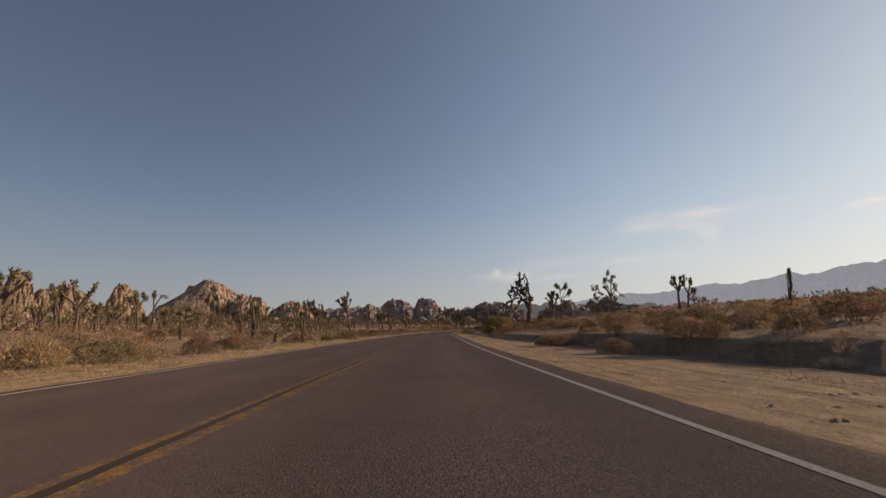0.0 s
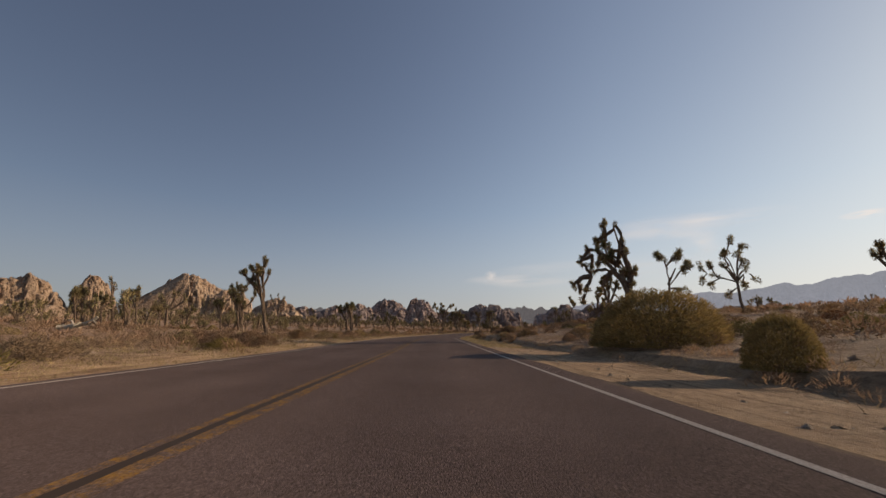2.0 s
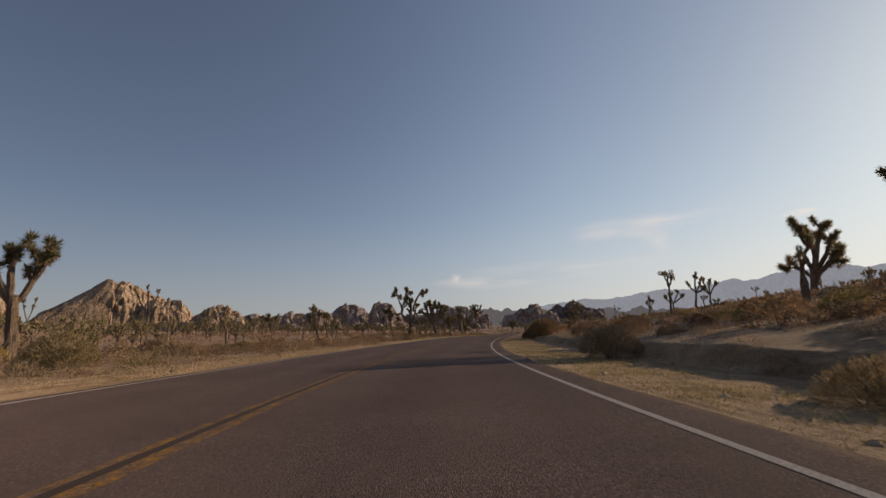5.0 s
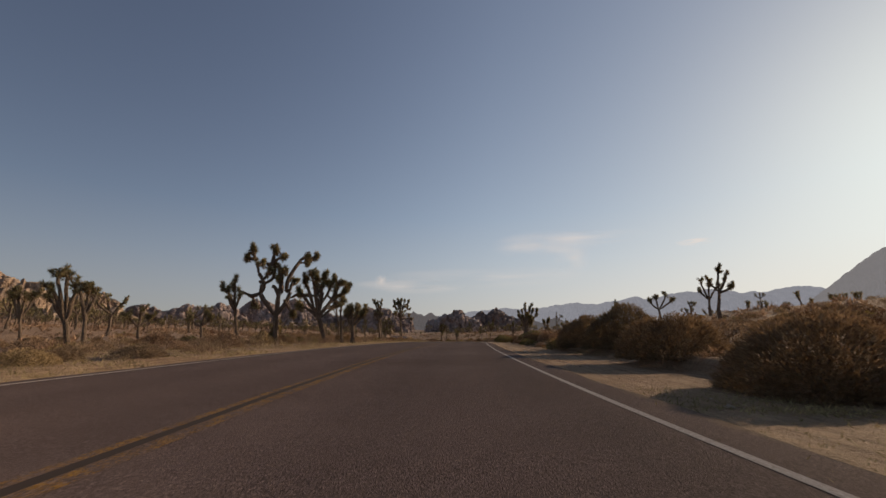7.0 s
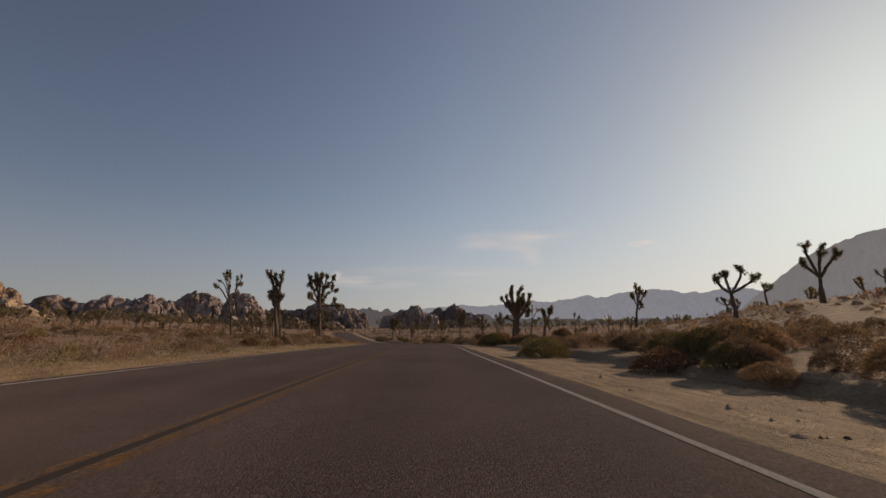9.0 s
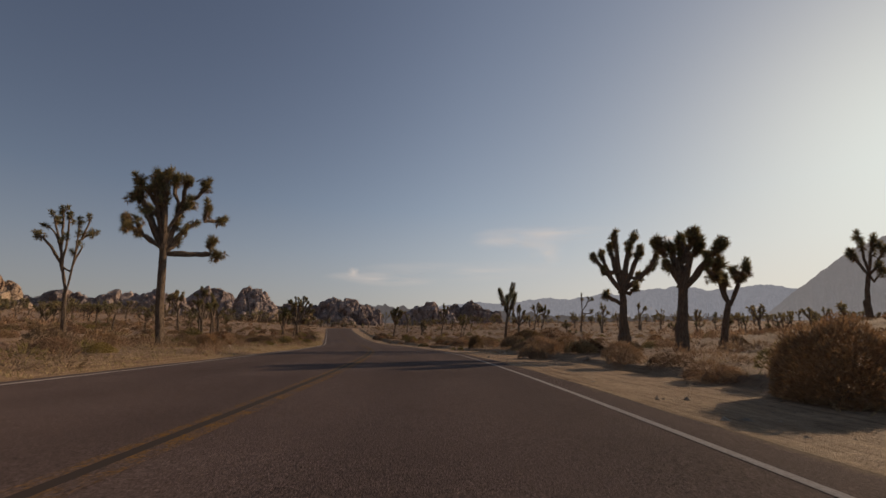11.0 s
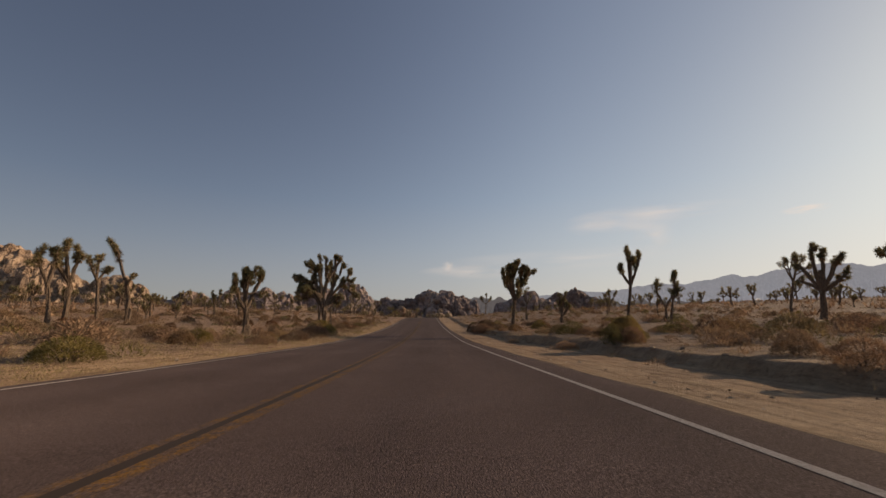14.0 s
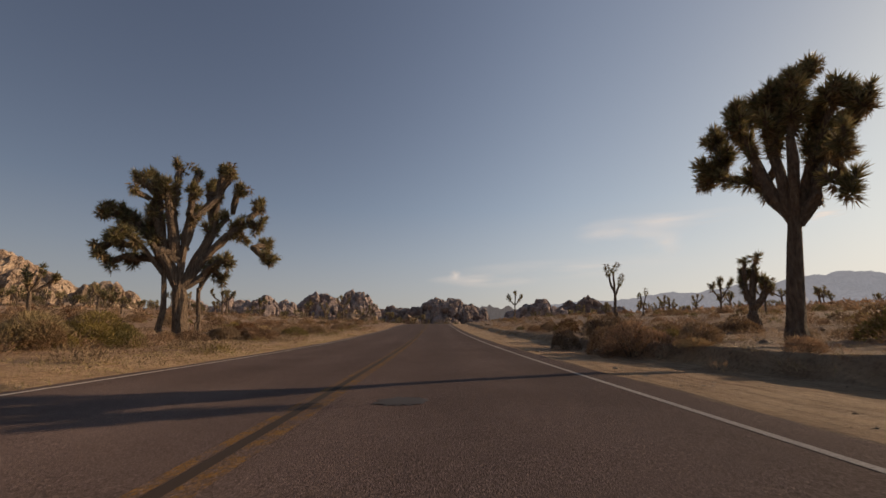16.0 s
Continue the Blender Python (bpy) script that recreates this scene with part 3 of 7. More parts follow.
for n, (x, y, outline, depth) in enumerate((
        (-77, 1054, ((-41, 60), (-31, 69), (-17, 82), (-2, 92), (14, 92), (30, 83), (41, 76), (52, 60)), 34),
        (10, 932, ((-33, 52), (-29, 61), (-23, 74), (-11, 80), (7, 82), (12, 71), (22, 61), (33, 47)), 30),
        (159, 924, ((-70, 42), (-53, 50), (-44, 59), (-36, 65), (-23, 69), (-10, 65), (18, 63), (37, 53), (60, 43)), 40),
        (336, 979, ((-60, 44), (-33, 53), (-11, 69), (15, 70), (24, 59), (55, 46)), 36),
        (450, 1015, ((-70, 50), (-33, 69), (-17, 69), (-5, 80), (6, 83), (16, 78), (31, 67), (70, 56)), 36),
        (-118, 810, ((-50, 34), (-39, 53), (-29, 57), (-16, 57), (-6, 50), (0, 61), (11, 64), (22, 57), (33, 49), (50, 36)), 24),
        (-148, 994, ((-60, 36), (-52, 55), (-42, 65), (-34, 68), (-23, 61), (-9, 53), (12, 59), (27, 70), (40, 65), (60, 42)), 30),
        (75, 960, ((-60, 40), (-36, 52), (-10, 56), (20, 50), (48, 52), (70, 40)), 30),
        (-210, 860, ((-60, 38), (-30, 52), (-8, 58), (15, 50), (40, 55), (62, 38)), 26))):
    crag("rocky_dome", DARK, x, y, [(u, 0.9 * h) for u, h in outline], depth, 31 + n, HAZED_ROCK, 14, DOME_CHIPS, 22)
for n, (x, y, top, width, count) in enumerate(((20, 690, 33, 34, 40), (-30, 660, 28, 30, 36), (75, 720, 30, 26, 30), (110, 640, 24, 16, 20))):
    outcrop("boulder_field", "low field of pale granite boulders", x, y, top, width, 300 + n, count, 0.0, 0.7, 0.8)


def ridge(name, label, mat, eye, dist, outline, rough, seed, drop=40):
    """A far range: bearing from the eye, and height of the crest in degrees, every few degrees."""
    az_k, el_k = zip(*outline)
    azs = np.linspace(az_k[0], az_k[-1], int((az_k[-1] - az_k[0]) * 6))
    el = np.interp(azs, az_k, el_k)
    rows = 14
    verts = []
    for j in range(rows):
        f = j / (rows - 1)
        for a, e in zip(azs, el):
            p = Vector((a * 0.25, seed, f * 2.0))
            crest = 1 + rough * noise.fractal(Vector((a * 0.55, seed, 0)), 1.0, 2.0, 5)
            fold = 1 - 0.13 * math.sin(math.pi * f) * (1 + noise.fractal(p * 3, 1.0, 2.0, 4))
            r = dist * (1 - 0.22 * (1 - f)) * (2 - fold if 0 < f < 1 else 1)
            z = dist * math.tan(radians(e * crest)) * (f ** 1.15) * (1 + 0.06 * (f < 1) * noise.noise(p * 5)) - drop * (1 - f)
            verts.append((eye[0] + r * math.sin(radians(a)), eye[1] + r * math.cos(radians(a)), z))
    return tagged(mesh_object(name, verts, grid_faces(rows, len(azs)), mat), label, "mountains", kind="structure")


# emission on each ridge stands in for the haze before it
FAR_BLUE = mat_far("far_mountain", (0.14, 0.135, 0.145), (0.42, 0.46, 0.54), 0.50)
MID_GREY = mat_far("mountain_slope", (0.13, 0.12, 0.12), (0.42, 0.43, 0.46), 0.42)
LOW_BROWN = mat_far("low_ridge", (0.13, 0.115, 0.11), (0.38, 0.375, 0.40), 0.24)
ridge("backdrop_mountains", "mountain range with pale blue haze put in as glow", FAR_BLUE, (14, 120), 4200,
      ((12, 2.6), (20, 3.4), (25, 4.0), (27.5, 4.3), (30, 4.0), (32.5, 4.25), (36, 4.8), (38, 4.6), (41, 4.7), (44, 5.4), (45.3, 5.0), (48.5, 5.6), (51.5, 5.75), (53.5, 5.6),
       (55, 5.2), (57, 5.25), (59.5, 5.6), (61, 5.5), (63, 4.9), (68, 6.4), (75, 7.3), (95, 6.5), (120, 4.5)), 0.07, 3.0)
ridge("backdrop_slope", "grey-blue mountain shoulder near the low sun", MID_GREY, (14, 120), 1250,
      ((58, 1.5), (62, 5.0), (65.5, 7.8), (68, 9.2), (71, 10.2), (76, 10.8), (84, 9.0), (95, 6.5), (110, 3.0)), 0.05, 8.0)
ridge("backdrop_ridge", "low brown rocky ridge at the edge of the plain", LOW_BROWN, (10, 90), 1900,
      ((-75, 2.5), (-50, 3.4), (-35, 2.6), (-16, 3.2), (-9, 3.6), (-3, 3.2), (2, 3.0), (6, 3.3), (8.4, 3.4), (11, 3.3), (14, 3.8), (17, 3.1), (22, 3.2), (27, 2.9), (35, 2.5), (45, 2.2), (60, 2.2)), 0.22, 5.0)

# ---- Joshua trees ----
def part(name, verts, faces, mat, parent, label=""):
    ob = mesh_object(name, verts, faces, mat, smooth=False)
    ob.parent = parent
    return tagged(ob, label)


class Growth:
    """Gathers the tubes of the wood and the blades of the leaves of one plant."""

    def __init__(self, seed, blades, sprigs=1.6):
        self.rng = np.random.RandomState(seed)
        self.blades, self.sprigs, self.club, self.reach = blades, sprigs, 1.0, 1.0
        self.wood, self.wood_faces = [], []
        self.green, self.dead = [], []

    def tube(self, pts, radii, sides=8):
        pts, start = np.asarray(pts, float), sum(len(w) for w in self.wood)
        d = np.gradient(pts, axis=0)
        d /= np.linalg.norm(d, axis=1)[:, None] + 1e-9
        ref = np.where(np.abs(d[:, :1]) > 0.9, (0, 1.0, 0), (1.0, 0, 0))
        a = np.cross(d, ref)
        a /= np.linalg.norm(a, axis=1)[:, None]
        b = np.cross(d, a)
        ang = np.linspace(0, 2 * math.pi, sides, endpoint=False)
        r = np.asarray(radii)[:, None] * (1 + 0.13 * self.rng.randn(len(pts), sides))
        ring = pts[:, None] + a[:, None] * (np.cos(ang) * r)[..., None] + b[:, None] * (np.sin(ang) * r)[..., None]
        self.wood.append(ring.reshape(-1, 3))
        for i in range(len(pts) - 1):
            for j in range(sides):
                p, q = start + i * sides + j, start + i * sides + (j + 1) % sides
                self.wood_faces.append((p, q, q + sides, p + sides))
        self.wood_faces.append(tuple(start + (len(pts) - 1) * sides + j for j in range(sides)))

    def head(self, tip, axis, size=1.0, long=1.0):
        """A club of stiff blades round the end of a branch, dead ones hanging below it."""
        rng, n = self.rng, int(self.blades * (0.4 + 0.6 * long))
        axis = axis / (np.linalg.norm(axis) + 1e-9)
        side = np.cross(axis, (0.3, 0.9, 0.1))
        side /= np.linalg.norm(side) + 1e-9
        other = np.cross(axis, side)
        f = rng.rand(n)
        old = f > 0.66
        back = 0.42 * size * long * f
        turn = rng.rand(n) * 2 * math.pi
        tilt = np.radians(np.interp(f, (0, 0.12, 0.45, 0.74, 1.0), (10, 42, 66, 84, 118)) + rng.randn(n) * 13)
        out = side * np.cos(turn)[:, None] + other * np.sin(turn)[:, None]
        way = axis * np.cos(tilt)[:, None] + out * np.sin(tilt)[:, None]
        way[:, 2] -= 0.25 * old
        foot = tip + axis * (0.02 - back)[:, None] + out * 0.055 * size
        length = (0.15 + 0.09 * rng.rand(n)) * size * np.where(old, 0.85, 1.0)
        flat = np.cross(way, rng.randn(n, 3))
        flat *= (0.0165 * size * (150 / self.blades) ** 0.5 / (np.linalg.norm(flat, axis=1) + 1e-9))[:, None]
        tri = np.stack([foot - flat, foot + flat, foot + way * length[:, None]], 1)
        self.green.append(tri[~old])
        self.dead.append(tri[old])

    def shag(self, pts, radius, count, reach):
        """Dead leaves lying down along a stem."""
        rng = self.rng
        pts = np.asarray(pts, float)
        k = rng.rand(count) * (len(pts) - 1.001)
        i = k.astype(int)
        p = pts[i] + (pts[i + 1] - pts[i]) * (k - i)[:, None]
        turn = rng.rand(count) * 2 * math.pi
        out = np.stack([np.cos(turn), np.sin(turn), 0 * turn], -1)
        way = out * rng.uniform(0.1, 0.55, (count, 1)) + np.array((0, 0, -1.0)) + rng.randn(count, 3) * 0.12
        flat = np.cross(way, out + rng.randn(count, 3) * 0.3)
        flat *= 0.014 / (np.linalg.norm(flat, axis=1)[:, None] + 1e-9)
        foot = p + out * radius * 0.95
        self.dead.append(np.stack([foot - flat, foot + flat, foot + way * reach * rng.uniform(0.6, 1.2, (count, 1))], 1))

    def limb(self, a, m, e, r0, r1, heads, size, sides=7):
        rng = self.rng
        s = np.linspace(0, 1, 8)[:, None]
        pts = a * (1 - s) ** 2 + 2 * m * s * (1 - s) + e * s ** 2
        # pass through the middle
        pts += (2 * s * (1 - s)) * (m - 0.5 * (a + e)) * 1.0
        pts[1:-1] += rng.randn(6, 3) * 0.022
        if heads:
            ax = pts[-1] - pts[-2]
            pts[-2:] -= ax / (np.linalg.norm(ax) + 1e-9) * 0.21 * size * np.array([[0.5], [1.0]])
        self.tube(pts, np.linspace(r0, r1, 8) * np.array((0.62, 0.9, 1, 1, 1, 1, 1, 1)), sides)
        if heads:
            self.head(pts[-1], pts[-1] - pts[-2], size, self.club if heads == 1 else 1.0)
        for k in range(int(heads * self.sprigs) if heads > 1 else 0):
            f = rng.uniform(0.5, 0.97)
            p = pts[int(f * 7)]
            way = pts[min(int(f * 7) + 1, 7)] - p
            way = way / (np.linalg.norm(way) + 1e-9) * 0.7 + rng.randn(3) * 0.62 + (0, 0, 0.45)
            way /= np.linalg.norm(way)
            reach = rng.uniform(0.3, 0.75) * self.reach
            bend = p + way * reach * 0.6 + (0, 0, 0.02)
            end = bend + (way * 0.6 + np.array((0, 0, 0.5))) * reach * 0.45
            self.tube((p - way * 0.05, bend, end), (r1 * 1.0, r1 * 0.9, r1 * 0.85), max(sides - 2, 3))
            self.head(end, end - bend, size * rng.uniform(0.85, 1.1))


def leaf_part(name, tris, mat, parent, label=""):
    v = np.concatenate(tris).reshape(-1, 3)
    return part(name, v, np.arange(len(v)).reshape(-1, 3), mat, parent, label)


def joshua(x, y, z, face, radius, fork, limbs, seed, label, blades=95, size=1.12, depth=0.55, sides=8, sprigs=1.6, club=0.0, reach=1.0):
    """A Joshua tree. Face is the way the sketch of its limbs looks; fork and limbs are metres to the right and up from its foot."""
    g = Growth(seed, blades, sprigs)
    g.reach = reach
    rng = g.rng
    g.club = club or (1.5 if len(limbs) < 5 else 1.0)
    fu, fv = fork
    trunk = np.array([(0, 0, -1.2), (0, 0, -0.05), (0.03 * fv * rng.randn(), 0, 0.12), (fu * 0.3, 0.04 * rng.randn(), fv * 0.35), (fu * 0.7, 0.05 * rng.randn(), fv * 0.72), (fu, 0, fv)])
    g.tube(trunk, radius * np.array((1.25, 1.2, 0.98, 0.82, 0.76, 0.66)), sides + 2)
    ends = []
    if len(limbs) > 5 and all(l[6] for l in limbs):
        # the trunk runs on into the crown before it is lost among the limbs
        top = np.mean([(l[2], 0.0, l[3]) for l in limbs], axis=0)
        run = np.array((fu, 0.0, fv))
        g.tube([run - (top - run) * 0.25, run, run + (top - run) * 0.5, top], radius * np.array((0.72, 0.7, 0.6, 0.42)), sides)
    spread = 1.0 + max(abs(l[4]) for l in limbs)
    for l in limbs:
        u0, v0, u1, v1, u2, v2, heads = l
        a = np.array((u0, 0.0, v0))
        for q in ends:
            if abs(q[0] - u0) < 0.25 and abs(q[2] - v0) < 0.25:
                a = q.copy()
        side = rng.choice((-1, 1)) * rng.uniform(0.25, 1.0) * depth * spread * 0.45
        m, e = np.array((u1, a[1] + side * 0.6, v1)), np.array((u2, a[1] + side, v2))
        thick = radius * (0.48 + 0.03 * min(heads, 4) + (0.14 if len(limbs) < 5 else 0.0))
        near = np.hypot(u0 - fu, v0 - fv) < 0.6
        if near:
            a = np.array((0.15 * u0 + 0.85 * fu, 0.0, min(v0, fv) - 0.3))
        elif not any(np.linalg.norm(q - a) < 0.05 for q in ends):
            # a limb that leaves another one, or rises from the fork
            q = min([*ends, np.array((fu, 0.0, fv - 0.2))], key=lambda q: np.linalg.norm(q - a) + 2.0 * max(0.0, q[2] - a[2]))
            r = min(max(0.8 * thick, 0.06), 0.15)
            g.tube((q + 0.15 * (q - a), 0.5 * (q + a) - (0, 0, 0.05), a + 0.1 * (a - q)), (r * 1.1, r, r * 0.9), sides)
        r0 = min(max(thick * (1.1 if near else 0.85), 0.055), 0.19)
        taper = 0.55
        if heads == 0 and len(limbs) > 4:
            r0, taper = min(max(radius * 0.66, 0.06), 0.23), 0.78
        g.limb(a, m, e, r0, max(r0 * taper, 0.045), heads, size, sides)
        if heads == 0 and len(limbs) == 1:
            cover = 0.45 if size == 1 else 0.8
            g.shag((trunk[2], trunk[3], trunk[4], trunk[5], m, e), radius * 0.8, 160, 0.07)
            g.head(e, e - trunk[3], 0.6 * size, cover * v2 / (0.25 * size))
        elif heads == 0 and len(limbs) <= 3:
            g.head(e, e - m, size * 1.15, 2.2)
        ends += [e, 0.25 * a + 0.5 * m + 0.25 * e + 0.5 * (m - 0.5 * (a + e))]
    tree = tagged(new("joshua_tree"), label, "tree", "Joshua trees on the plain")
    tree.matrix_basis = pose(x, y, z, 0, 0, face)
    part("trunk", np.concatenate(g.wood), g.wood_faces, BARK, tree, "shaggy grey-brown trunk and limbs")
    leaf_part("crown", g.green, YUCCA, tree, "spiky dark green leaf rosettes")
    leaf_part("dead_leaves", g.dead, THATCH, tree, "hanging dry brown leaves")
    return tree


THATCH = mat_leaf("dead_yucca_leaf", ((0.12, 0.088, 0.052), (0.20, 0.15, 0.09), (0.29, 0.22, 0.135)), 0.9, 0.15)
joshua(15.6, 61.1, 1.30, -48, 0.31, (-0.1, 2.3), ((-0.1, 2.3, -0.3, 3.1, -0.7, 3.7, 0), (-0.7, 3.7, -1.1, 4.4, -1.7, 5, 3), (-0, 2.4, 0.1, 3.5, -0.1, 4.5, 0), (-0.1, 4.5, -0.3, 5.7, -0.4, 6.5, 1), (-0.4, 6.7, -0.6, 7.2, -0.8, 7.1, 1), (-0.9, 7.1, -1.4, 6.8, -1.5, 6.9, 2), (-1.5, 6.8, -1.4, 7.3, -1.5, 7.5, 3), (-1.5, 7.4, -1.7, 7.5, -1.8, 7.4, 1), (-1.6, 6.9, -2, 6.5, -2.3, 6.3, 2), (-1.4, 6.7, -1.6, 6.1, -1.6, 5.8, 2), (-0.2, 5.3, 0.1, 5.2, 0.2, 5.1, 2), (-0.5, 6.5, -0.8, 5.5, -1, 4.8, 4), (-0.4, 5.8, -0.7, 4.8, -0.9, 4.3, 4), (-1, 5.3, -1.3, 5.6, -1.5, 5.3, 3), (-0.9, 4.2, -1.6, 5.2, -2.2, 5.6, 4), (-2.3, 5.7, -2.7, 5.7, -2.9, 5.5, 3), (-2.8, 5.6, -3.1, 5, -3.1, 4.6, 3), (-2.5, 5.3, -2.6, 4.6, -2.7, 4.2, 3), (-1.9, 5.4, -1.9, 4.7, -2, 4.3, 3), (-0.8, 3.9, -1.6, 4, -2.2, 3.6, 1), (-2.3, 3.5, -2.7, 3.5, -3.1, 3.2, 0), (-3.1, 3.2, -3.4, 3.1, -3.5, 2.8, 2), (-3.1, 3.2, -3.1, 2.7, -3.2, 2.2, 2), (-2.4, 3.5, -2.5, 2.8, -2.7, 2.3, 3), (-2.8, 2.4, -2.9, 1.9, -3, 1.5, 2), (-2.4, 3.7, -2.5, 4.2, -2.4, 4.4, 1), (-1, 3.8, -1.4, 3.5, -1.6, 2.9, 0), (-1.6, 2.9, -1.8, 2.6, -1.9, 2.4, 2), (-1.7, 2.8, -1.6, 2.5, -1.6, 2.4, 1), (-1.3, 3.8, -1.5, 3.5, -1.6, 3.4, 3), (-0.6, 3.6, -0.6, 3.4, -0.6, 3.3, 1), (-0.1, 3, -0.3, 3.6, -0.4, 4, 3), (0.1, 3, 0.3, 3.7, 0.4, 3.9, 3), (0.2, 3, 0.4, 2.9, 0.4, 2.8, 2), (0.2, 2.2, 0.4, 2, 0.5, 1.8, 3), (0.3, 3.3, 0.5, 3.8, 0.5, 3.8, 2)), 1, "gnarled Joshua tree with drooping arched limbs", 130, 1.0, reach=0.55, depth=0.3, sprigs=0.8)
joshua(15.2, 61.5, 1.43, -47, 0.14, (0.3, 1.8), ((0.3, 1.8, 0.4, 3, 0.4, 3.5, 2), (-0.1, 6.8, -1.2, 6.3, -1.8, 6, 2), (-0.3, 4.5, -1, 5.4, -0.9, 6, 2), (-0.2, 3.6, -0.7, 4.6, -1.4, 4.4, 3), (0.1, 4.4, -0.3, 4.9, -0.5, 4.6, 3)), 2, "slender Joshua tree leaning beside a gnarled one", 220)
joshua(-12.3, 70.0, 0.84, 33, 0.21, (-0.4, 2.9), ((-0.4, 2.9, -0.9, 3.8, -1.7, 4.7, 4), (-0.7, 3.2, -0.9, 4.5, -1.4, 5.4, 3), (-1.2, 4.6, -1.4, 5.3, -1.6, 5.9, 1), (-0.4, 3, -0.4, 4.4, -1, 6.2, 2), (-0.4, 4.2, -0.5, 5.5, -0.5, 6.9, 2), (-0.4, 4.1, -0.2, 4.8, -0.1, 5.7, 1), (-0.8, 4, -0.7, 4.5, -0.7, 4.6, 0), (-1.4, 4.3, -2, 5, -2.2, 5.2, 2)), 3, "tall slim Joshua tree with upright forked limbs", 220)
joshua(-22.6, 89.6, 1.36, 36, 0.17, (-0.4, 2.9), ((-0.4, 2.9, -1, 4.2, -1.4, 5, 2), (-0.4, 2.9, -0.5, 4.2, -0.7, 5, 3), (-0.4, 2.9, -0.1, 3.8, -0, 4.3, 2)), 4, "mid-sized Joshua tree with several leaf heads", 110, 1.25)
joshua(-26.6, 100.1, 1.37, 33, 0.18, (-0.6, 4.6), ((-0.6, 4.6, -1.6, 5.6, -2.1, 6.2, 2), (-0.6, 4.6, -1.5, 6.2, -1.7, 7, 2), (-0.6, 4.6, -0.9, 6.3, -1.1, 7.2, 3), (-0.6, 4.6, -0.3, 5.7, -0.5, 7.1, 2), (-0.6, 4.6, 0.1, 6.1, 0.1, 7.1, 2)), 5, "tall Joshua tree with many leaf heads", 110, 1.45)
joshua(28.8, 93.1, 3.26, -49, 0.24, (0.3, 1.9), ((0.3, 1.9, -0.1, 3.3, -1.1, 5.5, 4), (0.1, 2.5, 0.1, 3.8, -0.3, 5.3, 3), (0, 2.9, -0.6, 3.8, -0.8, 4.2, 1), (0.3, 1.9, 0.6, 3.6, 0.6, 5.8, 5), (0.6, 3.4, 0.9, 4.5, 1, 5.7, 3), (0.4, 2.3, 1.2, 3.3, 1.7, 5.3, 4), (0.9, 2.6, 1.7, 3.9, 2, 4.5, 2), (0.9, 2.7, 1.3, 3, 1.6, 3, 1)), 6, "tall Joshua tree with dense fan-shaped crown", 220, 1.25)
joshua(30.0, 100.1, 2.36, -43, 0.24, (0.3, 1.9), ((0.2, 1.3, -0.4, 2.1, -1.5, 2.3, 2), (0.3, 1.9, -0, 2.8, -0.2, 3.3, 1), (0.3, 1.9, 0.5, 3.5, 0.1, 4.7, 2), (0.4, 2.2, 0.8, 3.7, 1.1, 4.7, 4), (0.4, 2, 1.2, 3.1, 1.7, 4.3, 3), (0.4, 1.9, 1.2, 2.3, 1.7, 3, 3), (0.4, 1.5, 1, 2.2, 1.5, 2.3, 2)), 7, "mid-sized Joshua tree with many leaf heads", 220, 1.25)
joshua(24.1, 95.5, 3.02, -41, 0.13, (0.1, 1.1), ((0.1, 1.1, 0.5, 1.8, 0.9, 2.5, 2), (0.4, 1.8, 0.3, 2.4, 0.4, 3, 2), (0.1, 0.9, 0, 1.2, -0.1, 1.2, 1)), 8, "small Joshua tree with few leaf heads", 220)
joshua(25.8, 107.7, 2.09, -32, 0.09, (0.1, 2.3), ((0.1, 2.3, -0.1, 2.9, -0.2, 3.2, 1), (0.1, 2.3, 0.1, 3, 0.1, 3.2, 1), (0.1, 2.3, 0.3, 2.7, 0.4, 3, 1)), 9, "small Joshua tree with few leaf heads", 220)
joshua(-9.3, 94.1, 1.25, 27, 0.2, (-0.1, 1.7), ((-0.2, 1.6, -0.6, 2.3, -1.2, 3.2, 2), (-0.5, 2, -0.9, 2.8, -1.1, 3.6, 3), (-0.1, 1.8, -0.3, 2.6, -0.1, 3.6, 2), (-0, 1.9, 0.3, 2.3, 0.4, 3.3, 3), (0.5, 2.7, 0.6, 3, 0.7, 3.1, 2)), 10, "small Joshua tree with many leaf heads", 220)
joshua(-6.4, 79.5, 1.08, 19, 0.24, (-0.1, 1.7), ((-0.1, 1.7, -0.3, 2.3, -0.4, 2.6, 3), (-0.1, 1.7, -0.1, 2.4, -0.1, 2.6, 3)), 11, "small Joshua tree with several leaf heads", 360)
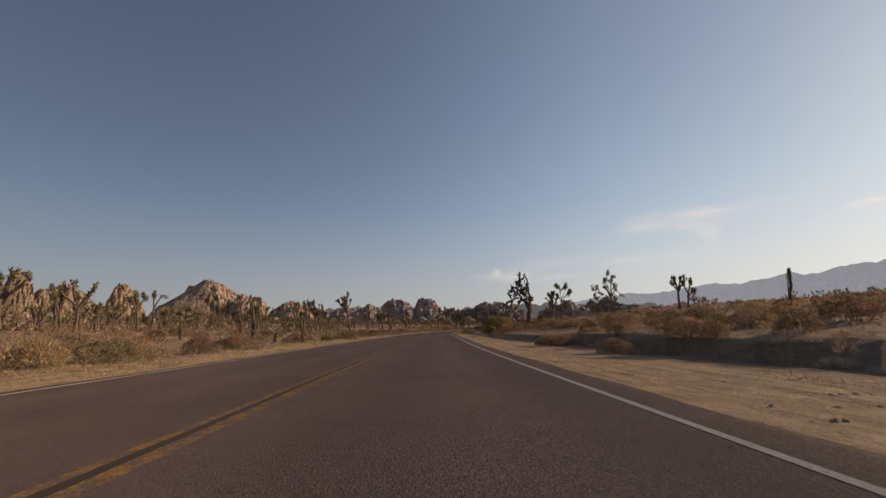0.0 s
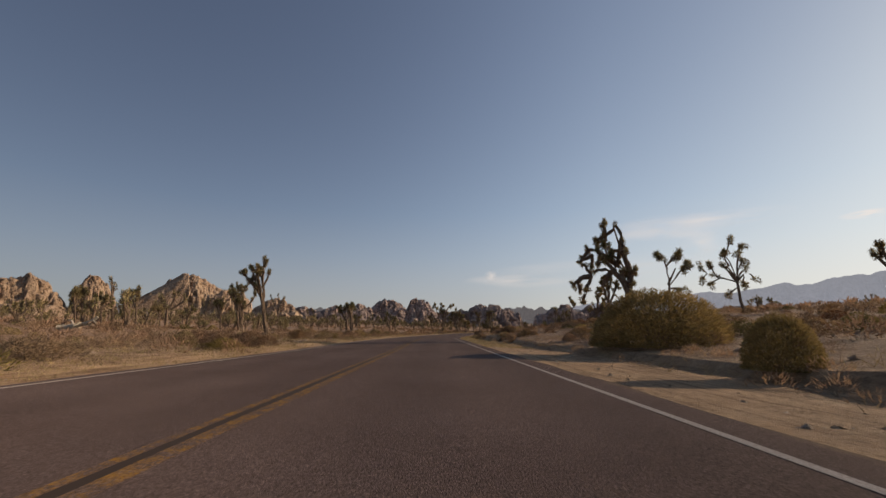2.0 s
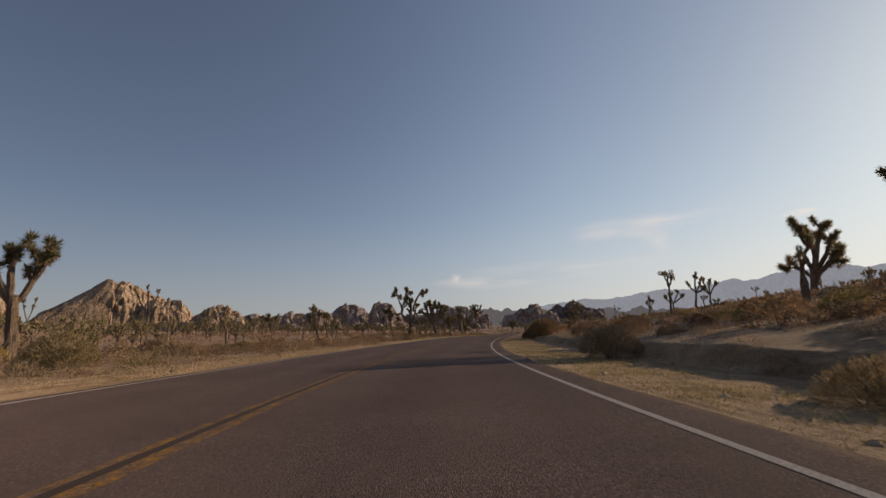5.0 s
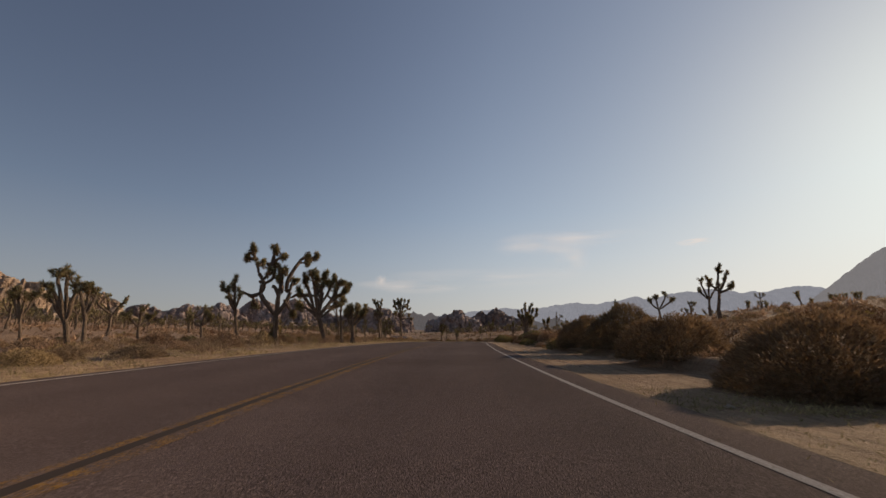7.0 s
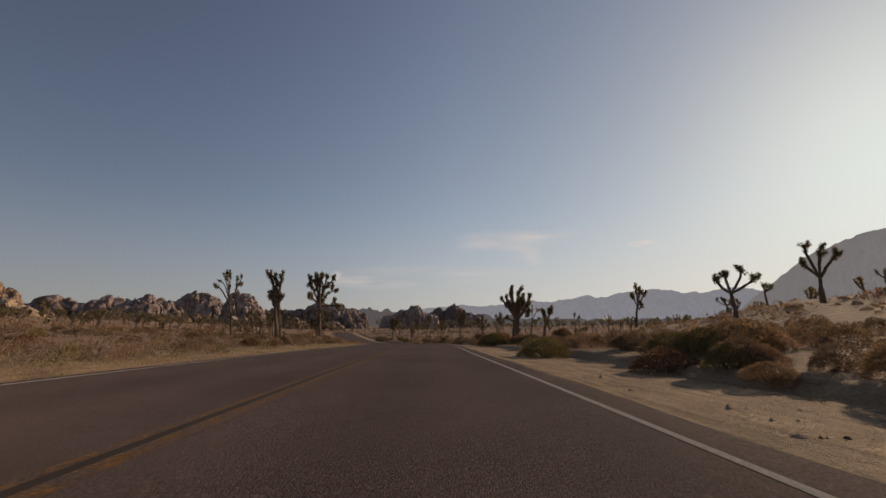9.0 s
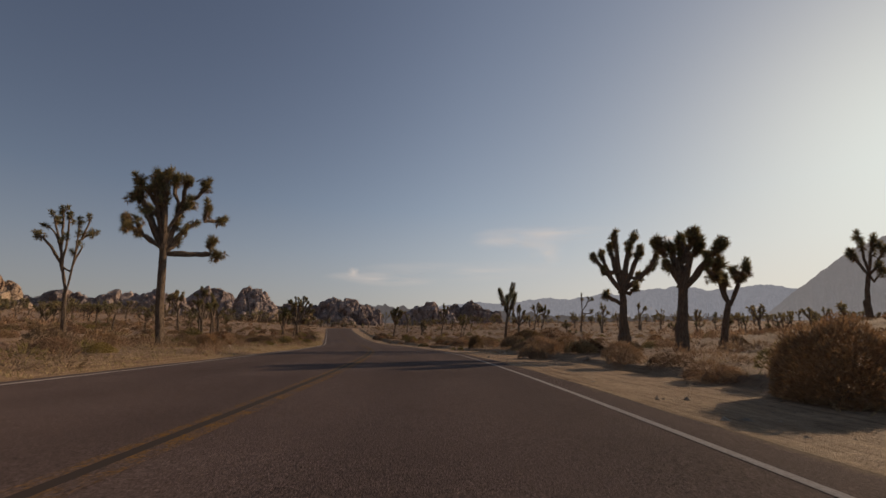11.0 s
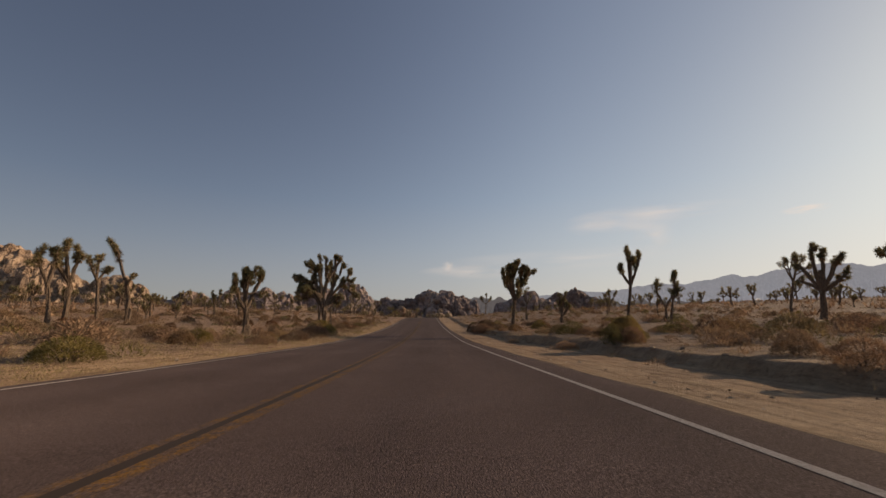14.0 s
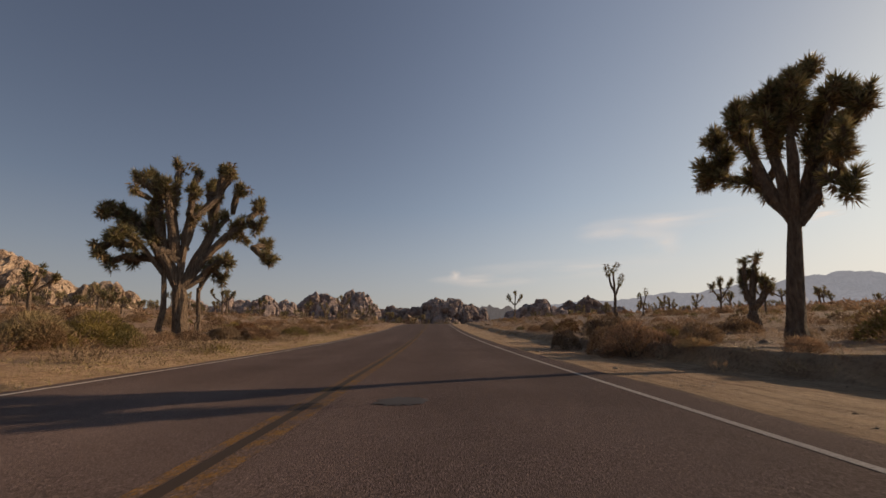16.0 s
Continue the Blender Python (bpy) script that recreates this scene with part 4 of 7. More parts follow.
joshua(7.7, 142.0, 0.33, 11, 0.28, (-0.3, 3.1), ((-0.4, 3.1, -1.3, 4.1, -1.5, 4.5, 0), (-1.5, 4.5, -1.3, 5.4, -1.7, 6.1, 0), (-1.7, 5.9, -1.9, 6.7, -2, 7.1, 1), (-2.1, 7.2, -2.3, 7.9, -2.2, 8.1, 4), (-2.1, 7.3, -2.5, 7.3, -2.7, 7.3, 3), (-1.9, 6.7, -1.6, 6.9, -1.6, 7.3, 3), (-1.6, 5.4, -1.1, 6.1, -1.2, 6.8, 3), (-1.5, 5.1, -0.6, 6, -0.9, 7.4, 4), (-0.9, 6.8, -0.7, 7.8, -0.6, 7.9, 5), (-0.8, 7, -0.2, 7.5, -0.2, 7.6, 3), (-0.2, 3.1, -0.2, 4.5, -0.7, 5.1, 0), (-0.4, 4.5, -0.1, 5.2, -0.5, 6, 2), (-0, 4.5, -0.1, 5.9, -0.6, 7.1, 3), (0.1, 4.7, -0.1, 5.9, -0.3, 6.8, 0), (-0.1, 6.4, 0.2, 6.4, 0.3, 6.3, 3), (-0.1, 3.1, 0.6, 4.2, 0.4, 4.9, 0), (0.4, 4.7, 0.5, 5.8, 1.1, 7.1, 0), (1.1, 7.1, 1.7, 7.7, 2.1, 7.4, 3), (2.1, 7.6, 2.5, 7.8, 2.7, 7.9, 4), (1.3, 7.1, 1.8, 7.2, 1.8, 6.9, 2), (0.6, 4.3, 1.4, 4.6, 1.6, 4.8, 3), (0.3, 4, 0.9, 3.1, 1, 3, 3), (0.7, 4.9, 0.9, 5.6, 1.3, 5.7, 3), (-1.5, 4.4, -2, 4.3, -2.3, 4.4, 0), (-2.2, 4.3, -1.8, 3.7, -1.6, 3.5, 3), (-2.3, 4.4, -2.9, 4.6, -3.1, 4.6, 1)), 12, "large Joshua tree with long crooked limbs", 150, 1.3, reach=0.55, depth=0.3, sprigs=1.0)
joshua(7.7, 142.0, 0.30, 11, 0.12, (-0.1, 0.7), ((-0.1, 0.7, -0.3, 1.2, -0.4, 1.7, 2), (-0.1, 0.7, 0.1, 1.4, 0.2, 2, 2), (-0.1, 0.4, -0.9, 1, -1.1, 1.4, 1), (-0.1, 0.6, 0.6, 1, 0.5, 1.4, 1)), 13, "cluster of young Joshua shoots at a trunk foot", 220)
joshua(4.9, 141.9, 0.83, 17, 0.15, (-0.4, 2.9), ((-0.4, 3.1, -0.9, 3.8, -1.6, 4.2, 3), (-0.4, 2.9, -0.6, 4.2, -0.7, 4.8, 2), (-0.5, 3.1, -0.9, 3.3, -1, 3.6, 1), (-0.4, 3.3, -0.2, 3.6, -0.2, 3.8, 1)), 14, "slim Joshua tree with one sideways limb", 220)
joshua(11.1, 138.2, 1.05, 4, 0.19, (-0.6, 2), ((-0.6, 2.2, -1.5, 2.5, -1.9, 2.2, 3), (-1.3, 2.5, -1.9, 2.7, -2, 2.6, 2), (-0.8, 2.3, -1.7, 3.4, -2.1, 3.5, 3), (-0.7, 2.5, -1.5, 4, -1.7, 4.4, 4), (-0.6, 2.5, -1.1, 4.3, -1.4, 5, 5), (-0.7, 2.6, -0.8, 4.3, -1, 5.1, 5), (-0.6, 2.6, -0.4, 4.4, -0.2, 5.2, 5), (-0.5, 2.6, 0.2, 4.1, 0.3, 4.9, 5), (-0.4, 2.5, 0.6, 3.8, 0.8, 4.4, 5), (-0.2, 2.5, 0.9, 3.5, 1.2, 4, 5), (0.6, 3.5, 1.3, 3.8, 1.6, 4.4, 4), (-0.1, 2.4, 0.9, 2.9, 1.5, 3.4, 3), (-0.2, 2.2, 0.5, 2.5, 0.6, 2.5, 3), (-0.7, 3.4, -0.5, 4, -0.6, 4.2, 4), (-0, 3.4, 0.1, 4.2, -0.2, 4.5, 4)), 15, "broad Joshua tree with dense dark crown", 140, 1.15, reach=0.55, depth=0.6, sprigs=1.3)
joshua(13.1, 138.2, 1.35, -1, 0.15, (-0.1, 1.2), ((-0.1, 1.2, -0.5, 1.6, -0.6, 2, 2), (-0.1, 1.2, -0.2, 1.9, -0.2, 2.4, 2), (-0.1, 1.2, 0.2, 1.8, 0.2, 2.2, 2), (-0.1, 1.1, 0.5, 1.5, 0.8, 2, 2)), 16, "small Joshua tree with several leaf heads", 360)
joshua(23.0, 181.0, 1.23, 15, 0.24, (-0.4, 3.6), ((-0.4, 3.6, -0.8, 4.4, -1, 4.9, 3), (-0.4, 3.6, -0.5, 4.3, -0.6, 4.9, 3), (-0.3, 3.6, -0, 4.2, 0.1, 4.5, 3)), 17, "shaggy thick-headed Joshua tree with single trunk", 220)
joshua(23.3, 181.1, 1.23, 14, 0.2, (-0.5, 4.5), ((-0.5, 4.5, -1.1, 5.8, -1.5, 7, 3), (-0.5, 4.5, -0.8, 5.9, -1, 6.7, 2), (-0.5, 4.5, -0.4, 5.6, -0.5, 6.9, 3)), 18, "tall shaggy Joshua tree with bundled heads", 220)
joshua(18.0, 204.3, 1.46, 17, 0.18, (-0.3, 3), ((-0.3, 3, -0.8, 5.1, -2.1, 7.1, 0), (-2.1, 7.1, -2.4, 7.4, -2.8, 7.5, 2), (-0.8, 4.9, -1.4, 7.4, -2.6, 8.4, 1), (-0.7, 4.7, -1.2, 7.2, -2.1, 9.5, 2), (-1, 6.6, -1.2, 8.6, -1.5, 10.1, 2), (-0.7, 5.1, -0.8, 7.7, -1, 9.7, 3), (-0.2, 3.6, -0.1, 6.3, -0.2, 9.2, 2), (-0.1, 6.9, 0.3, 8.1, 0.3, 9.5, 1), (-0, 7.2, 0.4, 7.7, 0.8, 8, 2), (-0.2, 4.7, 0.1, 6.3, 0.4, 6.6, 1)), 19, "tall sparse Joshua tree with thin limbs", 110, 1.25)
joshua(28.0, 185.7, 0.98, 8, 0.21, (-0.3, 4.7), ((-0.3, 4.7, -1.1, 4.9, -1.3, 5, 1), (-1.4, 5.1, -1.6, 5.2, -1.7, 5.1, 2), (-1.3, 5, -1.4, 5.5, -1.3, 5.5, 1), (-1.6, 5.2, -1.7, 5.4, -1.7, 5.5, 1), (-0.4, 5, -1, 6, -1.3, 6.5, 3), (-1.1, 6, -1.5, 6.7, -1.8, 6.6, 4), (-1.2, 6.5, -1.5, 7.2, -1.5, 7.6, 3), (-0.8, 5, -1, 5.7, -1, 5.8, 1), (-0.3, 5.1, -0.8, 6.8, -1, 7.6, 4), (-0.7, 6.3, -1.1, 7, -1.1, 7.4, 2), (-0.3, 5.2, -0.5, 6.9, -0.5, 8.2, 5), (-0.5, 6.9, -0.8, 7.7, -0.7, 7.8, 3), (-0.2, 5.1, 0.1, 5.8, 0.1, 6.8, 4), (0.1, 6.4, -0.2, 7.5, -0.1, 7.8, 3), (0.1, 6.4, 0.3, 7.6, 0.3, 7.7, 4), (-0.2, 5.4, 0.3, 6.4, 0.7, 6.9, 3), (0.7, 6.9, 1, 7.4, 1, 7.7, 3), (0.1, 4.5, 0.5, 5.5, 1.2, 6, 2), (1.1, 6.1, 1.3, 6.6, 1.3, 6.6, 3), (1.3, 6.1, 1.7, 6.2, 1.9, 6.3, 2), (-0.1, 4.5, 0.9, 4.3, 1.6, 4.4, 0), (1.5, 4.3, 1.6, 4.9, 1.7, 5.1, 2), (1.6, 4.4, 1.9, 4.3, 2.1, 4.3, 2), (0.2, 4.5, 0.2, 4.8, 0.2, 4.8, 1)), 20, "tall Joshua tree with round crown and low side limb", 170, 1.15, reach=0.55, depth=0.4, sprigs=1.2)
joshua(49.3, 176.4, 1.03, -48, 0.27, (0.3, 3), ((0.2, 3, -0.2, 3.7, -0.3, 4.1, 3), (-0.3, 4.1, -0.6, 4.6, -0.5, 4.8, 4), (0, 3.5, -0, 4.3, 0.1, 4.3, 3), (0.3, 3.1, 0.3, 4, 0.6, 4.9, 6), (0.5, 4, 0.8, 4.8, 0.8, 5.2, 6), (0.5, 3.8, 1, 4.5, 1, 4.8, 5), (0.7, 4.1, 0.4, 4.8, 0.4, 5.1, 3), (0.6, 3.2, 1.1, 3.6, 1.4, 4, 3), (1.3, 4, 1.6, 4.3, 1.8, 4.6, 4), (1.2, 3.6, 1.6, 3.7, 1.7, 3.6, 3), (1, 3.5, 1.5, 3.2, 1.4, 3.1, 2)), 21, "mid-sized Joshua tree with many leaf heads", 220, 1.15, reach=0.55, depth=0.5, sprigs=1.3)
joshua(55.2, 185.3, 1.63, -56, 0.33, (0.1, 3.3), ((-0.1, 3.3, -0.8, 4.4, -1.8, 6, 4), (-0.5, 3.9, -1.1, 5.4, -1.2, 6.5, 3), (-0.1, 3.7, -0.5, 5.8, -0.8, 6.9, 4), (0.1, 3.7, -0.1, 6.2, 0.1, 7.4, 5), (0.2, 3.7, 0.6, 5.7, 0.8, 6.3, 5), (0.3, 4.5, 0.8, 6.5, 1.1, 7.3, 3), (0.5, 3.7, 1.1, 5.2, 1.5, 6.2, 5), (0.6, 3.3, 1.6, 4.4, 2.2, 5, 4), (2, 4.6, 2.5, 5.5, 2.7, 5.7, 4), (0.6, 2.9, 1, 3.2, 1.1, 3.2, 2), (-0, 2.1, -0.9, 2.8, -1, 2.8, 3), (0.5, 4.1, 1, 4, 1.2, 4.2, 3)), 22, "broad Joshua tree with many upright limbs", 150, 1.3, reach=0.55, depth=0.5, sprigs=1.3)
joshua(54.7, 178.2, 1.36, -53, 0.19, (0.5, 2.2), ((0.5, 2.4, 0.3, 3, 0.4, 3.1, 3), (0.6, 2.4, 1, 3.1, 1.1, 3.4, 3), (1.1, 3.4, 1.3, 3.7, 1.4, 3.6, 3), (0.9, 3.3, 0.9, 3.7, 1, 3.9, 2), (0.4, 2.7, 0.1, 3.3, 0.1, 3.6, 2)), 23, "mid-sized Joshua tree with several leaf heads", 200, 1.15, reach=0.55, sprigs=1.4)
joshua(73.5, 179.7, 4.37, -65, 0.17, (0.4, 2.2), ((0.4, 2.2, -0.1, 3.1, -0.4, 4.3, 3), (0.4, 2.2, 0.3, 4, 0.4, 5.1, 2), (0.4, 2.2, 0.7, 3.7, 1, 4.9, 3), (0.4, 2.2, 1.2, 3.2, 1.6, 4.1, 2), (0.6, 1.4, 1, 2, 1.1, 2.5, 2)), 24, "mid-sized Joshua tree with many leaf heads", 110, 1.45)
joshua(49.5, 191.8, 0.18, -58, 0.125, (0.4, 3.1), ((0.4, 3.2, 0, 4.1, -0.4, 5.2, 1), (0.4, 3.3, 0.4, 3.9, 0.4, 4.7, 1), (0.5, 4, 0.7, 4.3, 0.7, 4.6, 1), (0.5, 3.2, 0.8, 3.7, 1.2, 4.8, 1)), 25, "slim three-headed Joshua tree beside the road", 1000, 1.15, club=2.6, depth=0.12)
joshua(25.7, 216.9, 1.45, 31, 0.18, (-0.1, 1.5), ((-0.1, 1.5, -0.4, 2.2, -0.5, 3.1, 0), (-0.5, 3.2, -0.8, 3.8, -1.1, 4.2, 1), (-0.1, 1.5, -0.1, 3, -0.2, 3.5, 0), (-0.2, 3.4, -0.1, 4.2, -0.2, 4.8, 2), (-0.2, 3.8, -0.4, 4.2, -0.5, 4.5, 2), (-0.2, 1.8, 0.2, 2.6, 0.4, 2.9, 2), (-0.3, 2.2, -0.7, 2.9, -0.6, 3.2, 2)), 26, "mid-sized Joshua tree with several leaf heads", 220)
joshua(21.2, 230.0, 1.58, 27, 0.15, (-0.3, 2.8), ((-0.3, 2.8, -1.3, 4.1, -1.6, 4.7, 2), (-0.3, 2.8, -0.9, 4.1, -1.2, 5, 2), (-0.3, 2.8, -0.6, 4.6, -0.7, 5.5, 3), (-0.3, 2.8, -0.2, 4.2, -0.3, 5.1, 2), (-0.5, 3.3, -1.5, 3.8, -1.7, 3.7, 2)), 27, "mid-sized Joshua tree with many leaf heads", 110, 1.25)
joshua(22.6, 232.3, 1.46, 24, 0.14, (-0.3, 2.7), ((-0.3, 2.7, -0.3, 3, -0.4, 3.1, 1), (-0.3, 2.7, -0.1, 3, -0.1, 3.2, 1)), 28, "small Joshua tree with few leaf heads", 220, 1.25)
joshua(25.2, 233.0, 1.24, 21, 0.13, (-0.3, 2.4), ((-0.3, 2.4, -0.7, 3.4, -0.8, 4, 2), (-0.3, 2.4, -0.2, 3.6, -0.2, 4.2, 2)), 29, "mid-sized Joshua tree with few leaf heads", 220, 1.25)
joshua(25.0, 240.9, 2.49, 28, 0.17, (-0.4, 2.3), ((-0.4, 2.3, -0.9, 3.5, -1.4, 4.7, 0), (-0.9, 3.5, -1.2, 4.4, -1.7, 5.1, 0), (-0.3, 1.9, -0.1, 2.2, -0, 2.4, 1)), 30, "leaning bare-trunked Joshua tree with one long head", 220, 1.25)
joshua(22.1, 242.4, 1.23, 30, 0.15, (-0.3, 3.7), ((-0.3, 3.7, -0.8, 4.5, -0.9, 4.9, 2), (-0.3, 3.7, -0.4, 4.8, -0.4, 5.2, 2), (-0.3, 3.7, -0, 4.1, 0, 4.3, 2)), 31, "mid-sized Joshua tree with several leaf heads", 110, 1.25)
joshua(24.6, 235.1, 0.86, 33, 0.18, (-0, 3.2), ((-0, 3.2, -0.3, 4.3, -0.3, 5, 2), (-0, 3.3, 0.2, 4.3, 0.5, 5, 2), (-0.1, 3.3, -0.6, 3.9, -0.7, 4.1, 2)), 32, "mid-sized Joshua tree with several leaf heads", 220, 1.25)
joshua(34.8, 235.6, 1.16, 32, 0.22, (-0.1, 1.2), ((-0.1, 1.2, -0.7, 2.1, -1.1, 2.7, 3), (-0.1, 1.2, -0.3, 2.4, -0.2, 3.5, 4), (0.1, 1.4, 0.6, 2.7, 1, 3.5, 3), (0.3, 2.1, 0.6, 2, 0.7, 2.1, 1), (-0.1, 1.4, -0.2, 2.6, 0.1, 3.5, 2)), 33, "three-limbed Joshua tree with heavy heads", 360, 1, sprigs=2.6)
joshua(38.0, 252.0, 0.86, 24, 0.34, (-0.3, 2.2), ((-0.3, 2.3, -1.1, 3.5, -1.6, 3.6, 1), (-1.7, 3.5, -2.4, 3.8, -2.5, 3.8, 2), (-2.6, 3.8, -2.8, 3.9, -2.9, 4.1, 2), (-2.7, 3.8, -3, 3.5, -3.1, 3.5, 3), (-1, 3.2, -1.8, 3.3, -2.2, 3, 3), (-2.1, 3.3, -2.6, 3.1, -2.7, 2.9, 2), (-0.7, 3, -1.5, 4.4, -2, 4.6, 0), (-1.9, 4.6, -2.5, 4.5, -2.7, 4.7, 2), (-2, 4.6, -2.4, 5.1, -2.6, 5.1, 2), (-2.7, 5, -3, 5.1, -3.2, 5, 4), (-2.7, 5, -3, 5.3, -3.1, 5.4, 2), (-0.8, 3.5, -1.4, 4.9, -1.7, 5.7, 3), (-1.7, 5.6, -2.1, 5.8, -2.2, 5.9, 1), (-1, 4, -1.4, 5.9, -1.8, 6.5, 2), (-1.5, 6.1, -2, 6.5, -2.1, 6.6, 3), (-0.6, 3, -0.9, 5.2, -1.3, 6.8, 5), (-1, 6, -1.5, 6.7, -1.6, 6.9, 3), (-0.4, 3.3, -0.8, 5.5, -0.7, 6.9, 4), (-0.8, 6.3, -0.8, 7.3, -0.7, 7.4, 2), (-0.3, 3.1, -0.2, 5.3, -0.2, 6.7, 4), (-0.2, 6.1, -0.1, 7.2, 0.1, 7.4, 2), (-0.2, 3.8, 0, 5.1, -0, 5.2, 3), (0, 2.8, 0.7, 4.9, 0.8, 6.9, 5), (0.8, 6.3, 0.9, 7.4, 1, 7.7, 5), (0.8, 5, 0.5, 6.5, 0.6, 7.2, 3), (0.9, 6.6, 1.2, 7.3, 1.2, 7.6, 3), (0.2, 2.9, 1, 5, 1.5, 5.7, 2), (1.4, 5.8, 1.6, 6.6, 1.9, 6.8, 3), (0.3, 2.9, 1.3, 4.5, 2.1, 5.3, 4), (1.9, 5.1, 2.5, 5.9, 2.8, 6.3, 5), (2.2, 5.3, 2.4, 5, 2.7, 5.1, 3), (0.9, 3.9, 1.7, 4.7, 2.4, 4.2, 2), (2.5, 4.1, 3, 4.4, 3.3, 4.7, 3), (2.5, 4.1, 2.9, 3.7, 3, 3.6, 3), (1.3, 4.5, 1.7, 5.1, 1.8, 5, 4), (0.5, 2.6, 1.1, 3.3, 1.8, 3.1, 3), (0.9, 3, 1.2, 2.7, 1.3, 2.5, 2)), 34, "large spreading Joshua tree with stout trunk", 100, 1.25, reach=0.6, depth=0.4, sprigs=1.4)
joshua(37.4, 251.7, 1.13, 25, 0.13, (-0.2, 2.6), ((-0.2, 2.6, -1.4, 3.7, -2.3, 3.4, 3), (-0.2, 2.6, -1.2, 4.2, -2.2, 4.5, 3), (-0.2, 2.6, -0.7, 3.7, -1, 4.7, 2), (-0.2, 2.6, -0.1, 3.5, -0.1, 4.2, 2)), 35, "mid-sized Joshua tree with several leaf heads", 220, 1.4, sprigs=1.4)
joshua(38.5, 252.2, 1.51, 22, 0.1, (-0.1, 1.5), ((-0.1, 1.5, 0.3, 2.3, 0.7, 2.3, 2), (-0.1, 1.5, 0, 2, 0.2, 2.5, 1)), 36, "small Joshua tree with few leaf heads", 220, 1.25)
joshua(54.6, 240.5, 0.87, -49, 0.175, (0.3, 2.5), ((0.2, 2.6, -0.2, 3.2, -0.6, 3.6, 2), (-0.5, 3.4, -0.9, 3.8, -1.3, 4.3, 4), (-1, 3.9, -1.3, 3.9, -1.4, 3.9, 2), (-0.7, 3.7, -0.9, 4.2, -1, 4.5, 5), (-0.9, 4.2, -1, 4.8, -0.9, 5, 4), (0, 3, -0.3, 4, -0.4, 4.8, 5), (-0.2, 3.6, -0.4, 4.6, -0.4, 5.4, 5), (-0.2, 4.4, -0.1, 5.1, -0, 5.4, 4), (0.1, 2.7, 0.1, 4, 0.2, 5.2, 6), (0.1, 3.5, 0.4, 4.6, 0.5, 5.2, 5), (0.3, 2.8, 0.5, 4.2, 0.7, 5.2, 6), (0.7, 4.8, 0.8, 5.3, 1, 5.4, 3), (0.4, 2.7, 0.8, 3.8, 1.1, 5, 6), (0.8, 3.9, 1.2, 4.6, 1.3, 4.8, 5), (0.5, 2.8, 1, 3.7, 1.3, 4.2, 4), (1.3, 4, 1.5, 4.6, 1.5, 4.8, 2), (1.4, 4.2, 1.6, 4.4, 1.7, 4.6, 3), (0.6, 2.8, 0.8, 3, 1.1, 3, 0), (1.1, 3, 1.1, 3.3, 1.3, 3.4, 2), (1.1, 3, 1.1, 2.7, 1.1, 2.5, 2), (0.7, 2.9, 0.7, 2.7, 0.7, 2.6, 1), (0.8, 3.3, 1, 3.6, 1.2, 3.8, 3)), 37, "big round-crowned Joshua tree on straight trunk", 150, 0.95, reach=0.6, depth=0.8, sprigs=2.0)
joshua(62.6, 236.5, 0.65, -47, 0.16, (0.5, 3.6), ((0.4, 3.6, 0, 4.3, -0.1, 4.9, 2), (0.5, 3.6, 0.4, 5.2, 0.3, 6.5, 3), (0.5, 3.6, 0.7, 4.9, 0.8, 5.8, 2), (0.5, 3.6, 1, 4.8, 1.3, 6.1, 3)), 38, "slim Joshua tree with candelabra heads", 220)
joshua(67.0, 237.4, 0.83, -52, 0.12, (0.5, 2.5), ((0.5, 2.5, 0.6, 3.6, 0.6, 4.3, 2), (0.5, 2.5, 0.8, 2.7, 1, 3, 2)), 39, "mid-sized Joshua tree with few leaf heads", 220, 1.25)
joshua(78.1, 234.2, 0.94, -52, 0.26, (0.2, 2.7), ((0.2, 2.7, -0.8, 3.3, -1.5, 3.2, 2), (0.2, 2.9, -0.7, 4.2, -1.3, 5.2, 3), (0.3, 3, -0.1, 4.9, -0, 6.3, 4), (0.3, 3, 0.5, 4.8, 0.6, 6, 4), (0.3, 3, 1.2, 4.5, 1.8, 5.1, 4), (0.3, 2.9, 1.4, 3.5, 2.1, 4.1, 3)), 40, "tall Joshua tree with many leaf heads", 110, 1.25)
joshua(100.1, 241.6, 2.75, -50, 0.2, (0.5, 4.9), ((0.5, 4.9, 0.4, 7.2, 0.4, 8.8, 2), (0.7, 5.1, 1.9, 6.6, 1.7, 8, 1), (1.9, 6.6, 2.9, 7, 2.9, 7.6, 2), (0.6, 4, 2.2, 3.9, 3, 4.8, 2)), 41, "tall Joshua tree with several leaf heads", 64, 1.45)
joshua(82.1, 232.2, 2.22, -46, 0.17, (0.7, 2.9), ((0.7, 2.9, 0.1, 3.7, -0.2, 4, 2), (0.7, 2.9, 0.5, 4, 0.4, 4.7, 2), (0.7, 3.1, 0.9, 4, 0.9, 5, 3), (0.8, 3.1, 1.5, 3.6, 1.8, 4.1, 3)), 42, "mid-sized Joshua tree with several leaf heads", 110, 1.45)
joshua(99.6, 234.4, 2.62, -55, 0.17, (0.4, 3.3), ((0.4, 3.3, 0.2, 4.7, 0.4, 5.5, 3), (0.4, 3.3, 0.7, 4.3, 1, 4.9, 2), (0.4, 3.1, 1.2, 3.5, 1.6, 3.7, 2)), 43, "mid-sized Joshua tree with several leaf heads", 64, 1.45)
joshua(113.4, 236.9, 4.11, -59, 0.17, (0.3, 2.4), ((0.3, 2.4, 0, 3.9, 0.5, 5, 3), (0.3, 2.4, 1.3, 3.4, 1.7, 3.8, 4)), 44, "mid-sized Joshua tree with several leaf heads", 64, 1.45)
